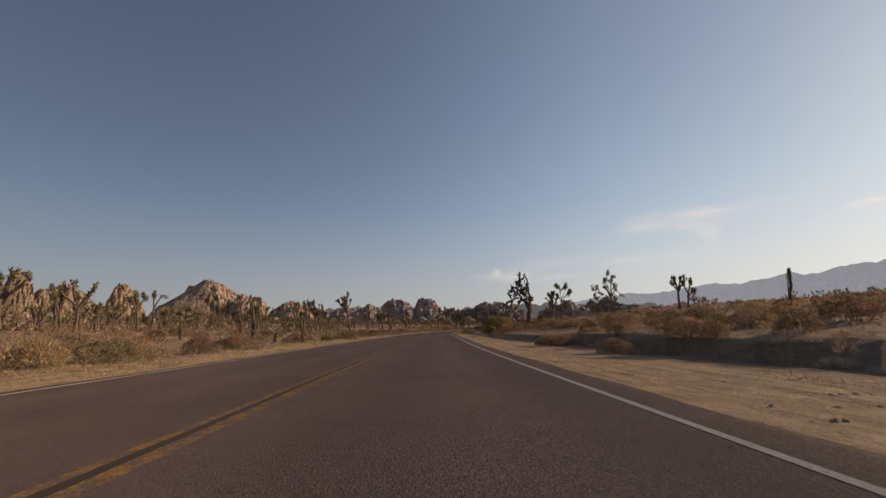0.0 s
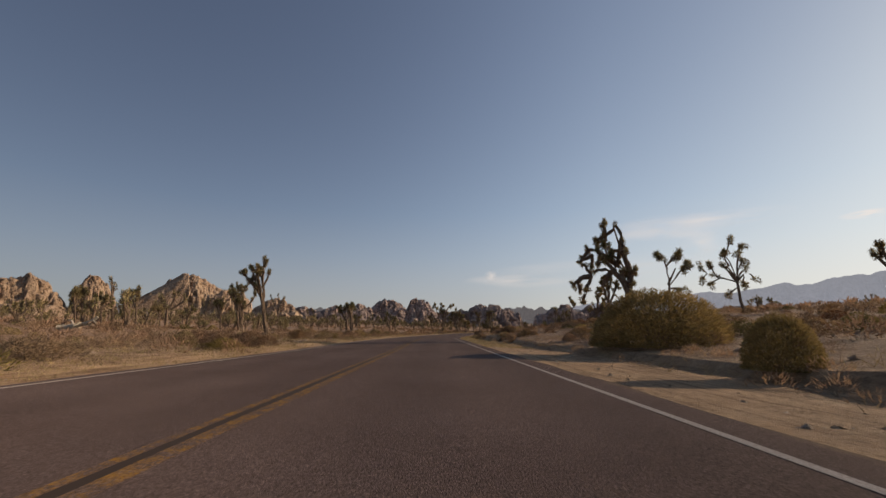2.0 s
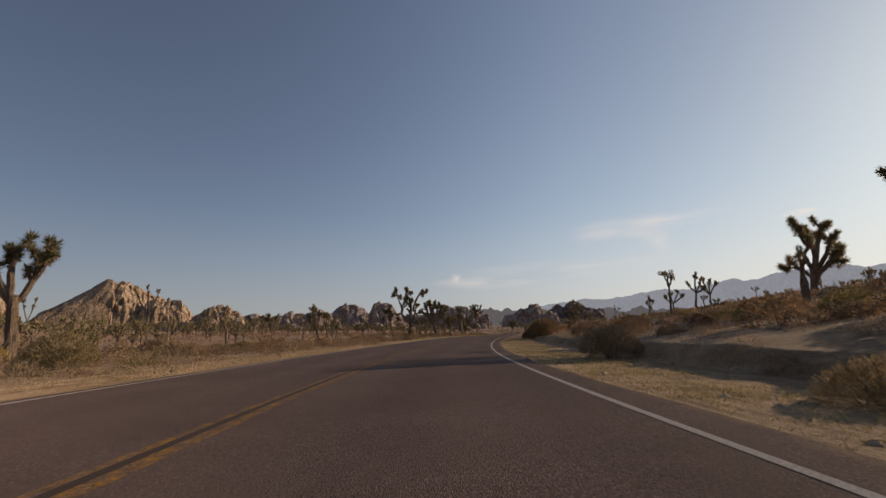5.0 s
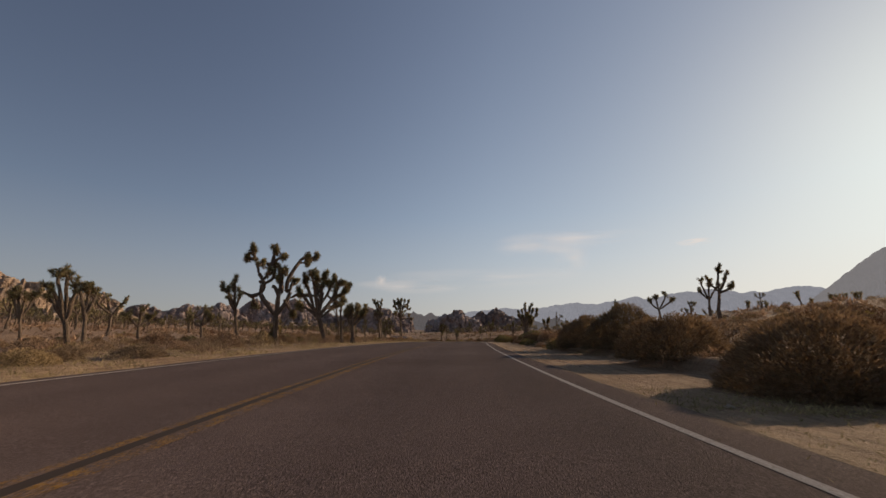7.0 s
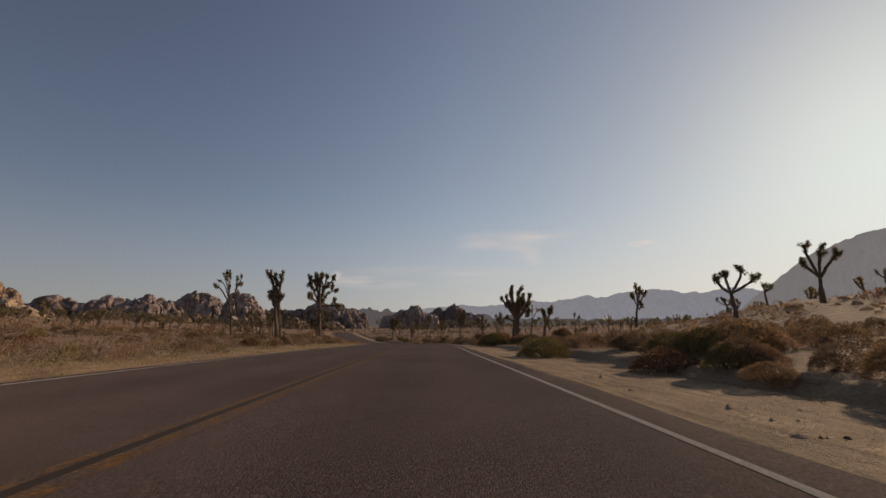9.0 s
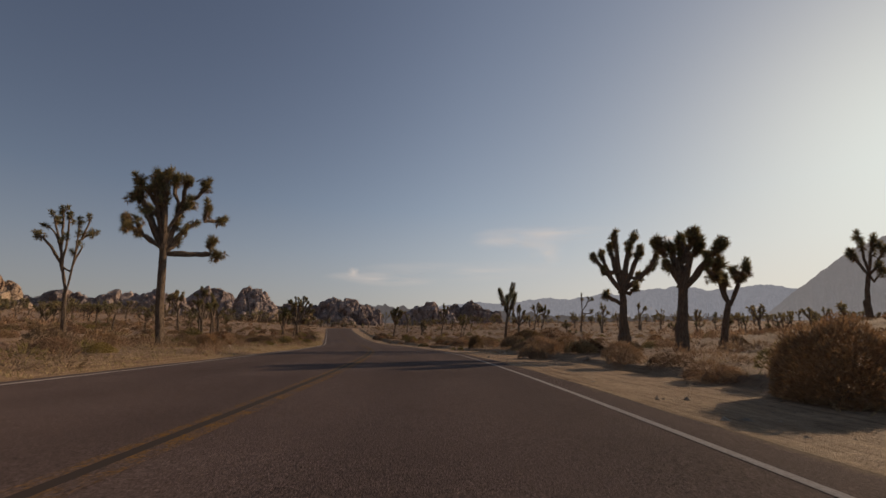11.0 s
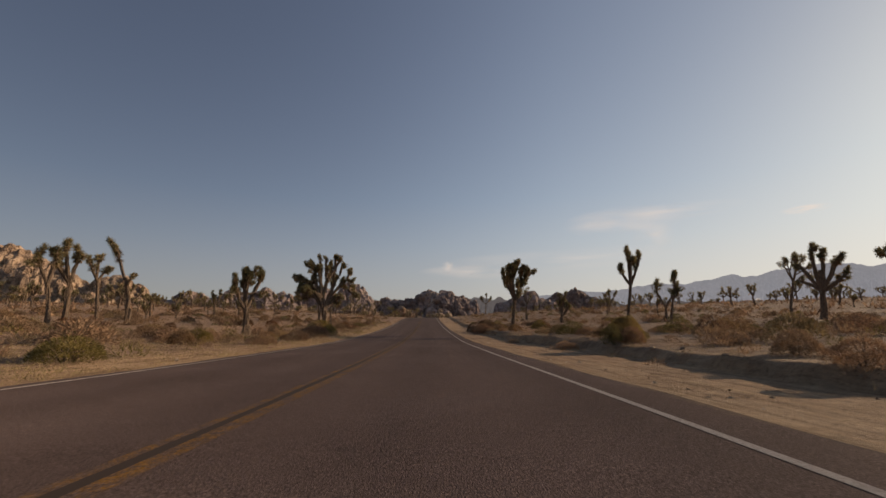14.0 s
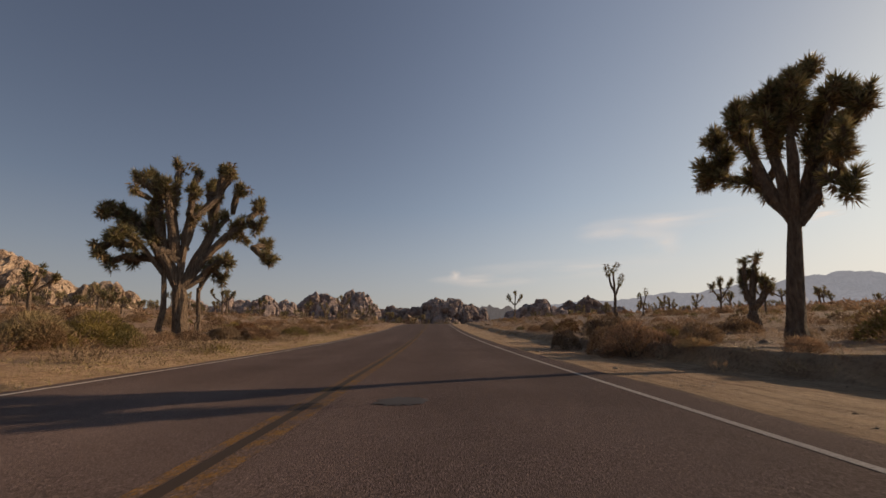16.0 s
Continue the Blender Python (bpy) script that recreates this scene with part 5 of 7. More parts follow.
joshua(92.0, 248.7, 2.74, -54, 0.15, (0.6, 3.2), ((0.6, 3.2, 0.1, 4.7, -0.3, 5.4, 2), (0.6, 3.2, 0.4, 4.8, 0.5, 5.7, 2), (0.5, 4.5, 0.8, 5.7, 1, 6.5, 3), (0.6, 3.2, 1.1, 4.7, 1.4, 5.9, 3), (1.1, 4.5, 1.6, 5.3, 1.9, 5.8, 2), (0.8, 3.8, 1.7, 4.4, 2.4, 4.9, 2), (0.8, 3.7, 1.8, 3.8, 2.2, 3.3, 2)), 45, "tall Joshua tree with many leaf heads", 64, 1.45)
joshua(-41.6, 87.7, 1.95, 42, 0.13, (-0.3, 2.4), ((-0.3, 2.4, -0.7, 3.4, -0.8, 4, 3), (-0.3, 2.4, -0.5, 3.4, -0.7, 4.6, 3), (-0.3, 2.4, -0.2, 3.3, -0.4, 4.3, 3)), 46, "mid-sized Joshua tree with several leaf heads", 64, 1.45)
joshua(-42.0, 89.4, 2.04, 42, 0.13, (-0.4, 2.6), ((-0.4, 2.6, -0.9, 3.7, -1, 4.4, 3), (-0.4, 2.6, -0.5, 3.7, -0.7, 5, 3), (-0.4, 2.6, -0.2, 3.6, -0.3, 4.3, 3)), 47, "mid-sized Joshua tree with several leaf heads", 64, 1.45)
joshua(-38.3, 87.5, 1.93, 40, 0.13, (-0.3, 2), ((-0.3, 2, -0.8, 2.8, -0.7, 3.3, 2), (-0.3, 2, -0.4, 2.8, -0.5, 3.8, 2), (-0.3, 2, -0.1, 2.7, -0.1, 3.5, 2)), 48, "mid-sized Joshua tree with several leaf heads", 110, 1.45)
joshua(-35.1, 87.0, 1.76, 38, 0.13, (-0.3, 2), ((-0.3, 2, -0.6, 2.8, -0.8, 3.2, 2), (-0.3, 2, -0.3, 2.9, -0.6, 3.8, 2), (-0.3, 2, -0.1, 2.7, -0.2, 3.1, 2)), 49, "mid-sized Joshua tree with several leaf heads", 110, 1.45)
joshua(-33.5, 86.5, 1.69, 37, 0.13, (-0.3, 2.5), ((-0.3, 2.5, -0.8, 3.6, -0.8, 4.3, 3), (-0.3, 2.5, -0.4, 3.6, -0.6, 4.8, 3), (-0.3, 2.5, -0.2, 3.4, -0.3, 4.5, 3)), 50, "mid-sized Joshua tree with several leaf heads", 110, 1.45)
joshua(-34.1, 92.2, 1.68, 34, 0.13, (-0.2, 1.8), ((-0.2, 1.8, -0.8, 2.5, -0.8, 2.8, 2), (-0.2, 1.8, -0.3, 2.5, -0.4, 3.4, 2), (-0.2, 1.8, 0, 2.4, 0.2, 2.6, 2)), 51, "small Joshua tree with several leaf heads", 110, 1.45)
joshua(-25.8, 91.6, 1.30, 28, 0.13, (-0.2, 2.2), ((-0.2, 2.2, -0.7, 3.1, -0.7, 3.6, 3), (-0.2, 2.2, -0.3, 3.1, -0.5, 4.2, 3), (-0.2, 2.2, 0, 3, -0.1, 3.9, 3)), 52, "mid-sized Joshua tree with several leaf heads", 110, 1.25)
joshua(-21.6, 87.9, 1.04, 26, 0.13, (-0.2, 2.3), ((-0.2, 2.3, -0.7, 3.3, -0.9, 3.8, 2), (-0.2, 2.3, -0.3, 3.3, -0.4, 4.4, 2), (-0.2, 2.3, 0, 3.1, 0.1, 3.7, 2)), 53, "mid-sized Joshua tree with several leaf heads", 110, 1.25)
joshua(69.5, 241.1, 1.25, -31, 0.15, (0.1, 1.5), ((0.1, 1.5, -0.5, 2.7, -0.3, 3.5, 3), (0.1, 1.5, 0.8, 2.7, 1, 3.5, 3)), 54, "small Joshua tree with several leaf heads", 110, 1.25)
joshua(63.9, 250.7, 1.73, -45, 0.22, (-0, 0.6), ((-0, 0.6, -0.2, 1.3, -0.2, 2.1, 3), (-0, 0.6, 0.2, 1.8, 0.4, 2.6, 2), (-0.1, 1.3, -0.1, 2.3, -0, 2.6, 1), (0, 0.5, 0.6, 1.1, 0.8, 1.5, 4)), 55, "small Joshua tree with several leaf heads", 110, 1.25)
joshua(84.7, 275.7, 2.77, -42, 0.13, (0.2, 2.1), ((0.2, 2.1, -0.4, 2.9, -0.5, 3.6, 2), (0.2, 2.1, 0.3, 3.5, 0.5, 4.5, 3), (0.2, 2.1, 1, 3.2, 1.4, 4, 2)), 56, "mid-sized Joshua tree with several leaf heads", 64, 1.45)
joshua(64.7, 264.0, 2.57, -31, 0.13, (0.1, 1.6), ((0.1, 1.6, -0.2, 2.6, -0.3, 3.3, 1), (0.1, 1.6, 0.4, 2, 0.6, 2.5, 1), (0.1, 2, 0.1, 2.8, 0.2, 3.4, 1)), 57, "small Joshua tree with few leaf heads", 110, 1.45)
joshua(75.5, 276.6, 2.13, -34, 0.1, (0.2, 2.1), ((0.2, 2.1, 0, 2.8, 0, 3.5, 1), (0.2, 2.1, 0.5, 2.8, 0.6, 3.3, 1)), 58, "small Joshua tree with few leaf heads", 64, 1.45)
joshua(69.9, 305.3, 3.96, -18, 0.16, (0.1, 2.4), ((0.1, 2.4, -0.9, 3.3, -1.1, 4.1, 2), (0.1, 2.4, 0.2, 3.9, 0.3, 4.8, 2), (0.1, 2.4, 1, 3.3, 1.5, 3.9, 2)), 59, "mid-sized Joshua tree with several leaf heads", 64, 1.45)
joshua(58.4, 144.2, 4.70, -62, 0.2, (0.3, 2.7), ((0.3, 2.7, -0.4, 3.4, -0.7, 4.2, 2), (0.3, 2.7, 0.4, 4.6, 0.9, 6, 4), (0.5, 2.8, 1, 3.9, 1.4, 5.3, 3), (0.6, 2.6, 1.4, 2.9, 1.7, 3.5, 4)), 60, "tall Joshua tree with many leaf heads", 110, 1.25)
joshua(71.5, 155.8, 6.26, -58, 0.2, (0.1, 1.6), ((0.1, 1.6, -0.9, 2.6, -1.1, 3.2, 2), (0.1, 1.6, -0.7, 4, -0.5, 4.4, 2), (0.1, 1.6, 0.3, 3.4, 0.5, 4.5, 3), (0.2, 1.6, 1.1, 2.9, 1.8, 3.9, 3)), 61, "mid-sized Joshua tree with several leaf heads", 110, 1.45)
joshua(67.5, 161.8, 4.66, -52, 0.2, (-0.2, 2), ((-0.2, 2, -1.2, 2.8, -1.5, 3.7, 2), (-0.2, 2, -0.5, 3.7, -0.3, 4.4, 3), (-0, 2, 0.9, 3.6, 0.9, 4.5, 3), (0.2, 2, 1.7, 2.9, 2.2, 3.5, 2)), 62, "mid-sized Joshua tree with several leaf heads", 110, 1.45)
joshua(18.2, 19.9, 0.98, -42, 0.085, (0.1, 1.4), ((0.1, 1.4, 0.2, 1.8, 0.2, 2.3, 0),), 63, "short shaggy Joshua stem without branches", 220, 1)
joshua(41.6, 66.0, 3.92, -45, 0.2, (0.1, 2.4), ((0.1, 2.4, -0.5, 3.3, -1, 3.7, 2), (0.1, 2.4, -0.1, 3.9, -0.3, 4.6, 2), (0.1, 2.4, 0.5, 3.8, 0.8, 4.8, 2), (0.4, 2.6, 1, 3.8, 1.3, 4.3, 1)), 64, "mid-sized Joshua tree with several leaf heads", 110, 1.45)
joshua(42.5, 65.0, 3.87, -46, 0.18, (0.2, 2), ((0.2, 2, -0.2, 3.2, 0.1, 4.1, 2), (0.2, 2, 0.5, 3.2, 0.8, 4.2, 2), (0.2, 1.7, 0.9, 2, 1.1, 1.7, 2)), 65, "mid-sized Joshua tree with several leaf heads", 110, 1.45)
joshua(34.0, 73.7, 2.82, -35, 0.16, (-0.1, 3.4), ((-0.1, 3.4, -1.5, 3.8, -2.6, 4.3, 1), (-2.7, 4.4, -3, 3.9, -3.2, 3.5, 2), (-2.7, 4.5, -3.1, 4.9, -3, 4.7, 2), (-1.9, 4, -2.3, 5.1, -2.3, 5.1, 2), (-1.2, 3.7, -2.2, 3.3, -2.4, 2.8, 2), (-0.2, 3.7, -0.9, 4.7, -1.2, 5.2, 3), (-0.2, 4, -0.7, 5.9, -1.4, 6.3, 2), (-0.6, 5, -0.9, 5.9, -0.6, 6.9, 3), (-0.7, 6.2, -0.3, 7.4, -0.2, 7.5, 2), (-0.1, 3.7, 0.2, 5.5, 0.5, 6.5, 2), (0.4, 6.1, 0.6, 6.7, 0.9, 6.8, 3), (0.1, 4.3, 0.5, 5.2, 0.8, 5.4, 2), (0.5, 4.9, 0.8, 4.8, 0.9, 4.9, 1), (-0, 3.7, 0.5, 4.3, 1.1, 4, 1), (1, 4, 1.4, 3.7, 1.7, 3.4, 1), (0.5, 3.9, 0.5, 3.1, 0.6, 2.9, 2), (-0.3, 2.9, -0.9, 2, -1, 1.8, 2)), 66, "tall Joshua tree with many thin crooked limbs", 90, 1.7, reach=0.4, depth=0.4, sprigs=0.6)
joshua(22.4, 67.5, 2.68, -27, 0.12, (0.2, 2.5), ((0.2, 2.7, 0.1, 3.9, -0.1, 4.6, 1), (-0.1, 4.6, -0.4, 5, -0.4, 5, 3), (0.1, 3.9, 0.9, 4.6, 0.9, 4.7, 3), (0.5, 4.4, 1.1, 4.9, 1.1, 4.7, 2), (0.3, 2.9, 1.2, 3.4, 1.2, 3.2, 2), (1.1, 3.3, 1.6, 3.8, 1.7, 3.8, 3), (0.3, 2.2, 1, 1.9, 1.5, 1.7, 1), (0.2, 1.9, 0.8, 1.7, 0.7, 1.5, 2)), 67, "mid-sized Joshua tree with few crooked limbs", 110, 1.6, reach=0.4, depth=0.4, sprigs=0.7)
joshua(-38.7, 90.1, 1.65, 39, 0.17, (-0.6, 4.1), ((-0.6, 4.1, -0.8, 5.7, -1.1, 6.8, 1), (-0.6, 4.1, -0.5, 5.1, -0.6, 6.1, 1)), 68, "tall Joshua tree with few leaf heads", 110, 1.45)
joshua(-24.4, 95.1, 1.02, 20, 0.17, (-0.1, 3.6), ((-0.1, 3.6, -1.3, 5.2, -2, 6.1, 3), (-0.1, 3.6, -0.5, 5.7, -0.6, 6.8, 3), (-0.1, 3.6, 1.1, 4.8, 1.3, 6.1, 3)), 69, "tall Joshua tree with several leaf heads", 110, 1.25)
joshua(-6.2, 143.4, 0.83, 23, 0.22, (-0.3, 1.8), ((-0.3, 1.8, -1.2, 3.1, -1.5, 3.3, 2), (-0.3, 1.8, -1.2, 3.7, -1.6, 4.2, 3), (-0.4, 1.9, -1, 4.2, -1.2, 5.1, 3), (-0.3, 1.9, -0.6, 4.2, -0.7, 5.3, 3), (-0.3, 1.8, -0.1, 3.8, -0.2, 4.5, 3)), 70, "mid-sized Joshua tree with many leaf heads", 110, 1.25)
joshua(-4.8, 142.3, 0.83, 21, 0.16, (-0.2, 2.3), ((-0.2, 2.3, -0.6, 3.5, -0.7, 4.1, 2), (-0.2, 2.3, -0.2, 3.5, -0.2, 4.2, 3), (-0.2, 2.3, 0.2, 3.3, 0.2, 3.9, 2)), 71, "mid-sized Joshua tree with several leaf heads", 110, 1.25)
joshua(-16.9, 159.8, 1.09, 26, 0.16, (-0.3, 2.2), ((-0.3, 2.2, -1, 3.9, -1.4, 4.7, 3), (-0.3, 2.2, -0.7, 4.2, -0.8, 5, 3), (-0.3, 2.2, -0.2, 3.9, -0.1, 4.6, 3), (-0.3, 2.4, 0.3, 4, 0.4, 4.5, 2)), 72, "mid-sized Joshua tree with many leaf heads", 110, 1.45)
joshua(-5.4, 154.8, 0.96, 17, 0.17, (-0.2, 1.8), ((-0.2, 1.8, -0.9, 2.3, -1.1, 2.7, 3), (-0.2, 1.8, -0.1, 2.8, -0.1, 3.3, 3), (-0.2, 1.8, 0.5, 2.2, 0.7, 2.6, 3)), 73, "small Joshua tree with several leaf heads", 110, 1.25)
joshua(-0.0, 154.9, 0.96, 11, 0.16, (-0.2, 1.9), ((-0.2, 1.9, -1.1, 2.2, -1.3, 2.6, 3), (-0.2, 1.9, -0, 2.7, 0.1, 3.3, 3), (-0.1, 1.9, 0.5, 2.3, 0.7, 2.7, 2)), 74, "small Joshua tree with several leaf heads", 110, 1.25)
joshua(12.3, 138.2, 1.19, 1, 0.1, (-0.2, 2), ((-0.2, 2, -0.2, 2.4, -0.3, 2.6, 1),), 75, "small Joshua tree with few leaf heads", 360)
joshua(-39.7, 47.6, 1.69, 40, 0.16, (-0.2, 1.7), ((-0.2, 1.7, -0.8, 3.6, -1.2, 4.6, 2), (-0.2, 1.7, -0.3, 3.6, -0.3, 4.6, 3), (-0.2, 1.7, 0, 3.8, 0, 4.4, 2)), 76, "mid-sized Joshua tree with several leaf heads", 110, 1.45)
joshua(-44.8, 56.7, 1.99, 38, 0.15, (-0.3, 2.6), ((-0.3, 2.6, -0.6, 3.6, -0.6, 4.6, 3), (-0.3, 2.6, 0, 3.9, 0.4, 4.1, 1)), 77, "mid-sized Joshua tree with few leaf heads", 64, 1.45)
joshua(-35.9, 54.2, 1.60, 34, 0.17, (-0.3, 2.7), ((-0.3, 2.7, -0.8, 3.6, -1.2, 4.2, 2), (-0.3, 2.7, -0.4, 3.7, -0.5, 4.7, 3), (-0.3, 2.7, 0.3, 3.9, 0.7, 4, 2)), 78, "mid-sized Joshua tree with several leaf heads", 110, 1.45)
joshua(-37.7, 60.1, 1.70, 32, 0.15, (-0.2, 3.2), ((-0.2, 3.2, -0.3, 4.5, -0.4, 5.4, 2), (-0.2, 3.2, 0.4, 4.4, 0.8, 4.8, 1)), 79, "mid-sized Joshua tree with few leaf heads", 110, 1.45)
joshua(-37.3, 62.4, 1.70, 31, 0.14, (-0.1, 1.4), ((-0.1, 1.4, -0.5, 2.2, -0.7, 2.7, 2), (-0.1, 1.4, 0.4, 2.2, 0.6, 2.8, 2)), 80, "small Joshua tree with few leaf heads", 110, 1.45)
joshua(-40.5, 72.7, 1.95, 29, 0.15, (-0, 2.1), ((-0, 2.1, -0.6, 2.7, -1, 3.2, 2), (-0, 2.1, 0.2, 3.1, 0.5, 3.5, 3), (-0, 2.1, 1.2, 2.7, 1.7, 3.2, 2)), 81, "small Joshua tree with several leaf heads", 110, 1.45)
joshua(-45.3, 53.7, 1.99, 40, 0.13, (-0.2, 1.5), ((-0.2, 1.5, -0.4, 2.5, -0.4, 2.8, 2), (-0.2, 1.5, -0, 2.2, -0.1, 2.7, 1)), 82, "small Joshua tree with few leaf heads", 64, 1.45)
joshua(-68.6, 175.0, 3.39, 21, 0.15, (-0.2, 4), ((-0.2, 4, -1.1, 7.2, -1.6, 9.5, 3), (-0.2, 4, 0.5, 7.2, 0.8, 9.1, 2)), 83, "tall Joshua tree with few leaf heads", 64, 1.45)
joshua(-43.7, 170.5, 2.53, 14, 0.16, (-0.2, 4.9), ((-0.2, 4.9, -2.2, 8.8, -3.1, 10.7, 3), (-0.2, 4.9, -0.5, 8.8, -0.8, 11.3, 3), (-0.2, 4.9, 0.8, 8, 1.5, 10.5, 2)), 84, "tall Joshua tree with several leaf heads", 64, 1.45)
joshua(-36.6, 182.4, 3.06, 11, 0.13, (-0.1, 3.4), ((-0.1, 3.4, -1.1, 5.1, -1.4, 6.5, 2), (-0.1, 3.4, 0.7, 5.1, 1.1, 6.1, 2)), 85, "tall Joshua tree with few leaf heads", 64, 1.45)
joshua(-9.1, 23.0, 0.24, 32, 0.12, (-0.1, 0.6), ((-0.1, 0.6, -0.1, 1.3, -0.3, 2.2, 0),), 86, "unbranched Joshua stem wrapped in shaggy leaves", 360, 1.1)
joshua(-9.8, 23.1, 0.32, 34, 0.11, (-0.1, 0.4), ((-0.1, 0.4, -0.1, 0.9, -0.3, 1.4, 0),), 87, "unbranched Joshua stem wrapped in shaggy leaves", 360, 1.1)
joshua(-9.0, 25.9, 0.24, 27, 0.12, (-0, 0.2), ((-0, 0.2, -0, 0.4, -0, 0.5, 0),), 88, "stubby young Joshua stem wrapped in leaves", 360, 1.1)
joshua(-7.2, 25.4, 0.18, 23, 0.1, (-0, 0.4), ((-0, 0.4, -0.1, 0.7, -0.1, 1, 0),), 89, "unbranched Joshua stem wrapped in shaggy leaves", 360, 1.1)
joshua(-14.5, 25.8, 0.56, 40, 0.1, (-0.1, 0.5), ((-0.1, 0.5, -0.1, 0.9, -0.2, 1.3, 0),), 90, "unbranched Joshua stem wrapped in shaggy leaves", 220, 1.1)


def wild_limbs(rng, height, fork, count):
    limbs = []
    for k in range(count):
        u = (k / max(count - 1, 1) * 2 - 1) * height * rng.uniform(0.14, 0.36) + rng.uniform(-0.2, 0.2)
        top = height * (1 - 0.4 * abs(u) / height) * rng.uniform(0.8, 1.0)
        limbs.append((0, fork, u * 0.75, fork + (top - fork) * 0.4, u, max(top, fork + 0.4), rng.randint(2, 5)))
    return limbs


# trees of the wider plain: ten grown once and then copied
STOCK = []
wild = np.random.RandomState(5)
for k, (h, f, n) in enumerate(((5.2, 2.4, 4), (4.2, 1.5, 5), (6.0, 3.0, 5), (3.4, 1.9, 3), (5.0, 1.6, 6), (4.6, 2.6, 4), (3.8, 1.2, 6), (5.6, 3.4, 3), (2.8, 1.6, 2), (4.4, 2.0, 7))):
    t = joshua(0, -300 - 12 * k, 0, 0, 0.13 + 0.012 * h, (wild.uniform(-0.2, 0.2), f), [(0, f, *l[2:]) for l in wild_limbs(wild, h, f, n)], 700 + k,
               "Joshua tree with spiky crown standing in scrub", blades=23, size=1.5, depth=0.9, sides=5)
    STOCK.append(t)


FAR_STOCK = []
for k, (h, f, n) in enumerate(((5.4, 2.4, 4), (4.4, 1.5, 5), (6.2, 3.2, 4), (4.8, 1.8, 5), (3.6, 2.0, 3), (5.8, 2.8, 6))):
    t = joshua(0, -500 - 12 * k, 0, 0, 0.15 + 0.012 * h, (wild.uniform(-0.2, 0.2), f), [(0, f, *l[2:]) for l in wild_limbs(wild, h, f, n)], 760 + k,
               "Joshua tree with spiky crown standing in scrub", blades=9, size=1.9, depth=0.9, sides=5, sprigs=1.2)
    FAR_STOCK.append(t)


def clear_of_road(x, y, left=9.0, right=9.5):
    d = ground_height(x, y)[1][0]
    return d < -left or d > right


HEROES = [(o.matrix_basis.translation.x, o.matrix_basis.translation.y) for o in scene.objects if o.name.startswith("joshua_tree") and o.matrix_basis.translation.y > -100]
placed = []
spots = random.Random(17)


def wild_tree(x, y, k, scale):
    """A copy of a stock tree; past the nearest ones it joins the far woodland."""
    z = ground_at(x, y)
    m = pose(x, y, z - 0.05, 0, 0, spots.uniform(0, 360)) @ Matrix.Diagonal((scale * spots.uniform(0.9, 1.1), scale * spots.uniform(0.9, 1.1), scale, 1))
    if not placed.count(k):
        STOCK[k].matrix_basis = m
    elif len(placed) < 210:
        copy_thing(STOCK[k], m)
    elif len(placed) < 210 + len(FAR_STOCK):
        FAR_STOCK[len(placed) - 210].matrix_basis = m
    else:
        FAR_WOOD.append((k % len(FAR_STOCK), m))
    placed.append(k)


FAR_WOOD = []


def far_woodland():
    """All the far trees as one: wood and leaves of the stock trees, moved to their places."""
    verts, faces, slots, start = [], [], [], 0
    for k, m in FAR_WOOD:
        turn = np.array(m)
        for slot, o in enumerate(sorted(FAR_STOCK[k].children, key=lambda c: c.name.startswith("trunk"), reverse=True)):
            co = np.empty(len(o.data.vertices) * 3)
            o.data.vertices.foreach_get("co", co)
            co = co.reshape(-1, 3) @ turn[:3, :3].T + turn[:3, 3]
            verts += [tuple(v) for v in co]
            for p in o.data.polygons:
                faces.append(tuple(v + start for v in p.vertices))
                slots.append(min(slot, 1))
            start += len(co)
    ob = mesh_object("far_joshua_trees", verts, faces, BARK, smooth=False)
    ob.data.materials.append(YUCCA)
    ob.data.polygons.foreach_set("material_index", slots)
    tagged(ob, "far woodland of dark Joshua trees on the plain", "woodland", kind="stuff")


def scatter_trees(count, draw, gap):
    made, tries = 0, 0
    while made < count and tries < count * 30:
        tries += 1
        x, y, scale = draw()
        if not clear_of_road(x, y, 16, 24):
            continue
        if any((x - a) ** 2 + (y - b) ** 2 < gap ** 2 for a, b in HEROES):
            continue
        HEROES.append((x, y))
        wild_tree(x, y, spots.randrange(len(STOCK)), scale)
        made += 1


scatter_trees(26, lambda: (spots.uniform(72, 150), spots.uniform(138, 265), spots.uniform(0.55, 0.9)), 6)
scatter_trees(150, lambda: (spots.uniform(-70, 24), spots.uniform(218, 350), spots.uniform(0.75, 1.15)), 3.6)
scatter_trees(100, lambda: (spots.uniform(-85, -28), spots.uniform(35, 150), spots.uniform(0.65, 1.0)), 3.2)
scatter_trees(26, lambda: (spots.uniform(-60, -6), spots.uniform(128, 215), spots.uniform(0.6, 0.95)), 5)
scatter_trees(70, lambda: (spots.uniform(-110, -22), spots.uniform(80, 260), spots.uniform(0.7, 1.1)), 4)
scatter_trees(170, lambda: (spots.uniform(95, 210), spots.uniform(130, 370), spots.uniform(0.55, 0.95)), 4)
scatter_trees(70, lambda: (spots.uniform(-60, 130), spots.uniform(315, 430), spots.uniform(0.7, 1.1)), 5)
scatter_trees(150, lambda: (spots.uniform(-200, -40), spots.uniform(100, 400), spots.uniform(0.7, 1.15)), 4)
scatter_trees(120, lambda: (spots.uniform(-330, -60), spots.uniform(250, 520), spots.uniform(0.8, 1.25)), 5)
scatter_trees(260, lambda: (spots.uniform(110, 340), spots.uniform(120, 480), spots.uniform(0.65, 1.05)), 5)
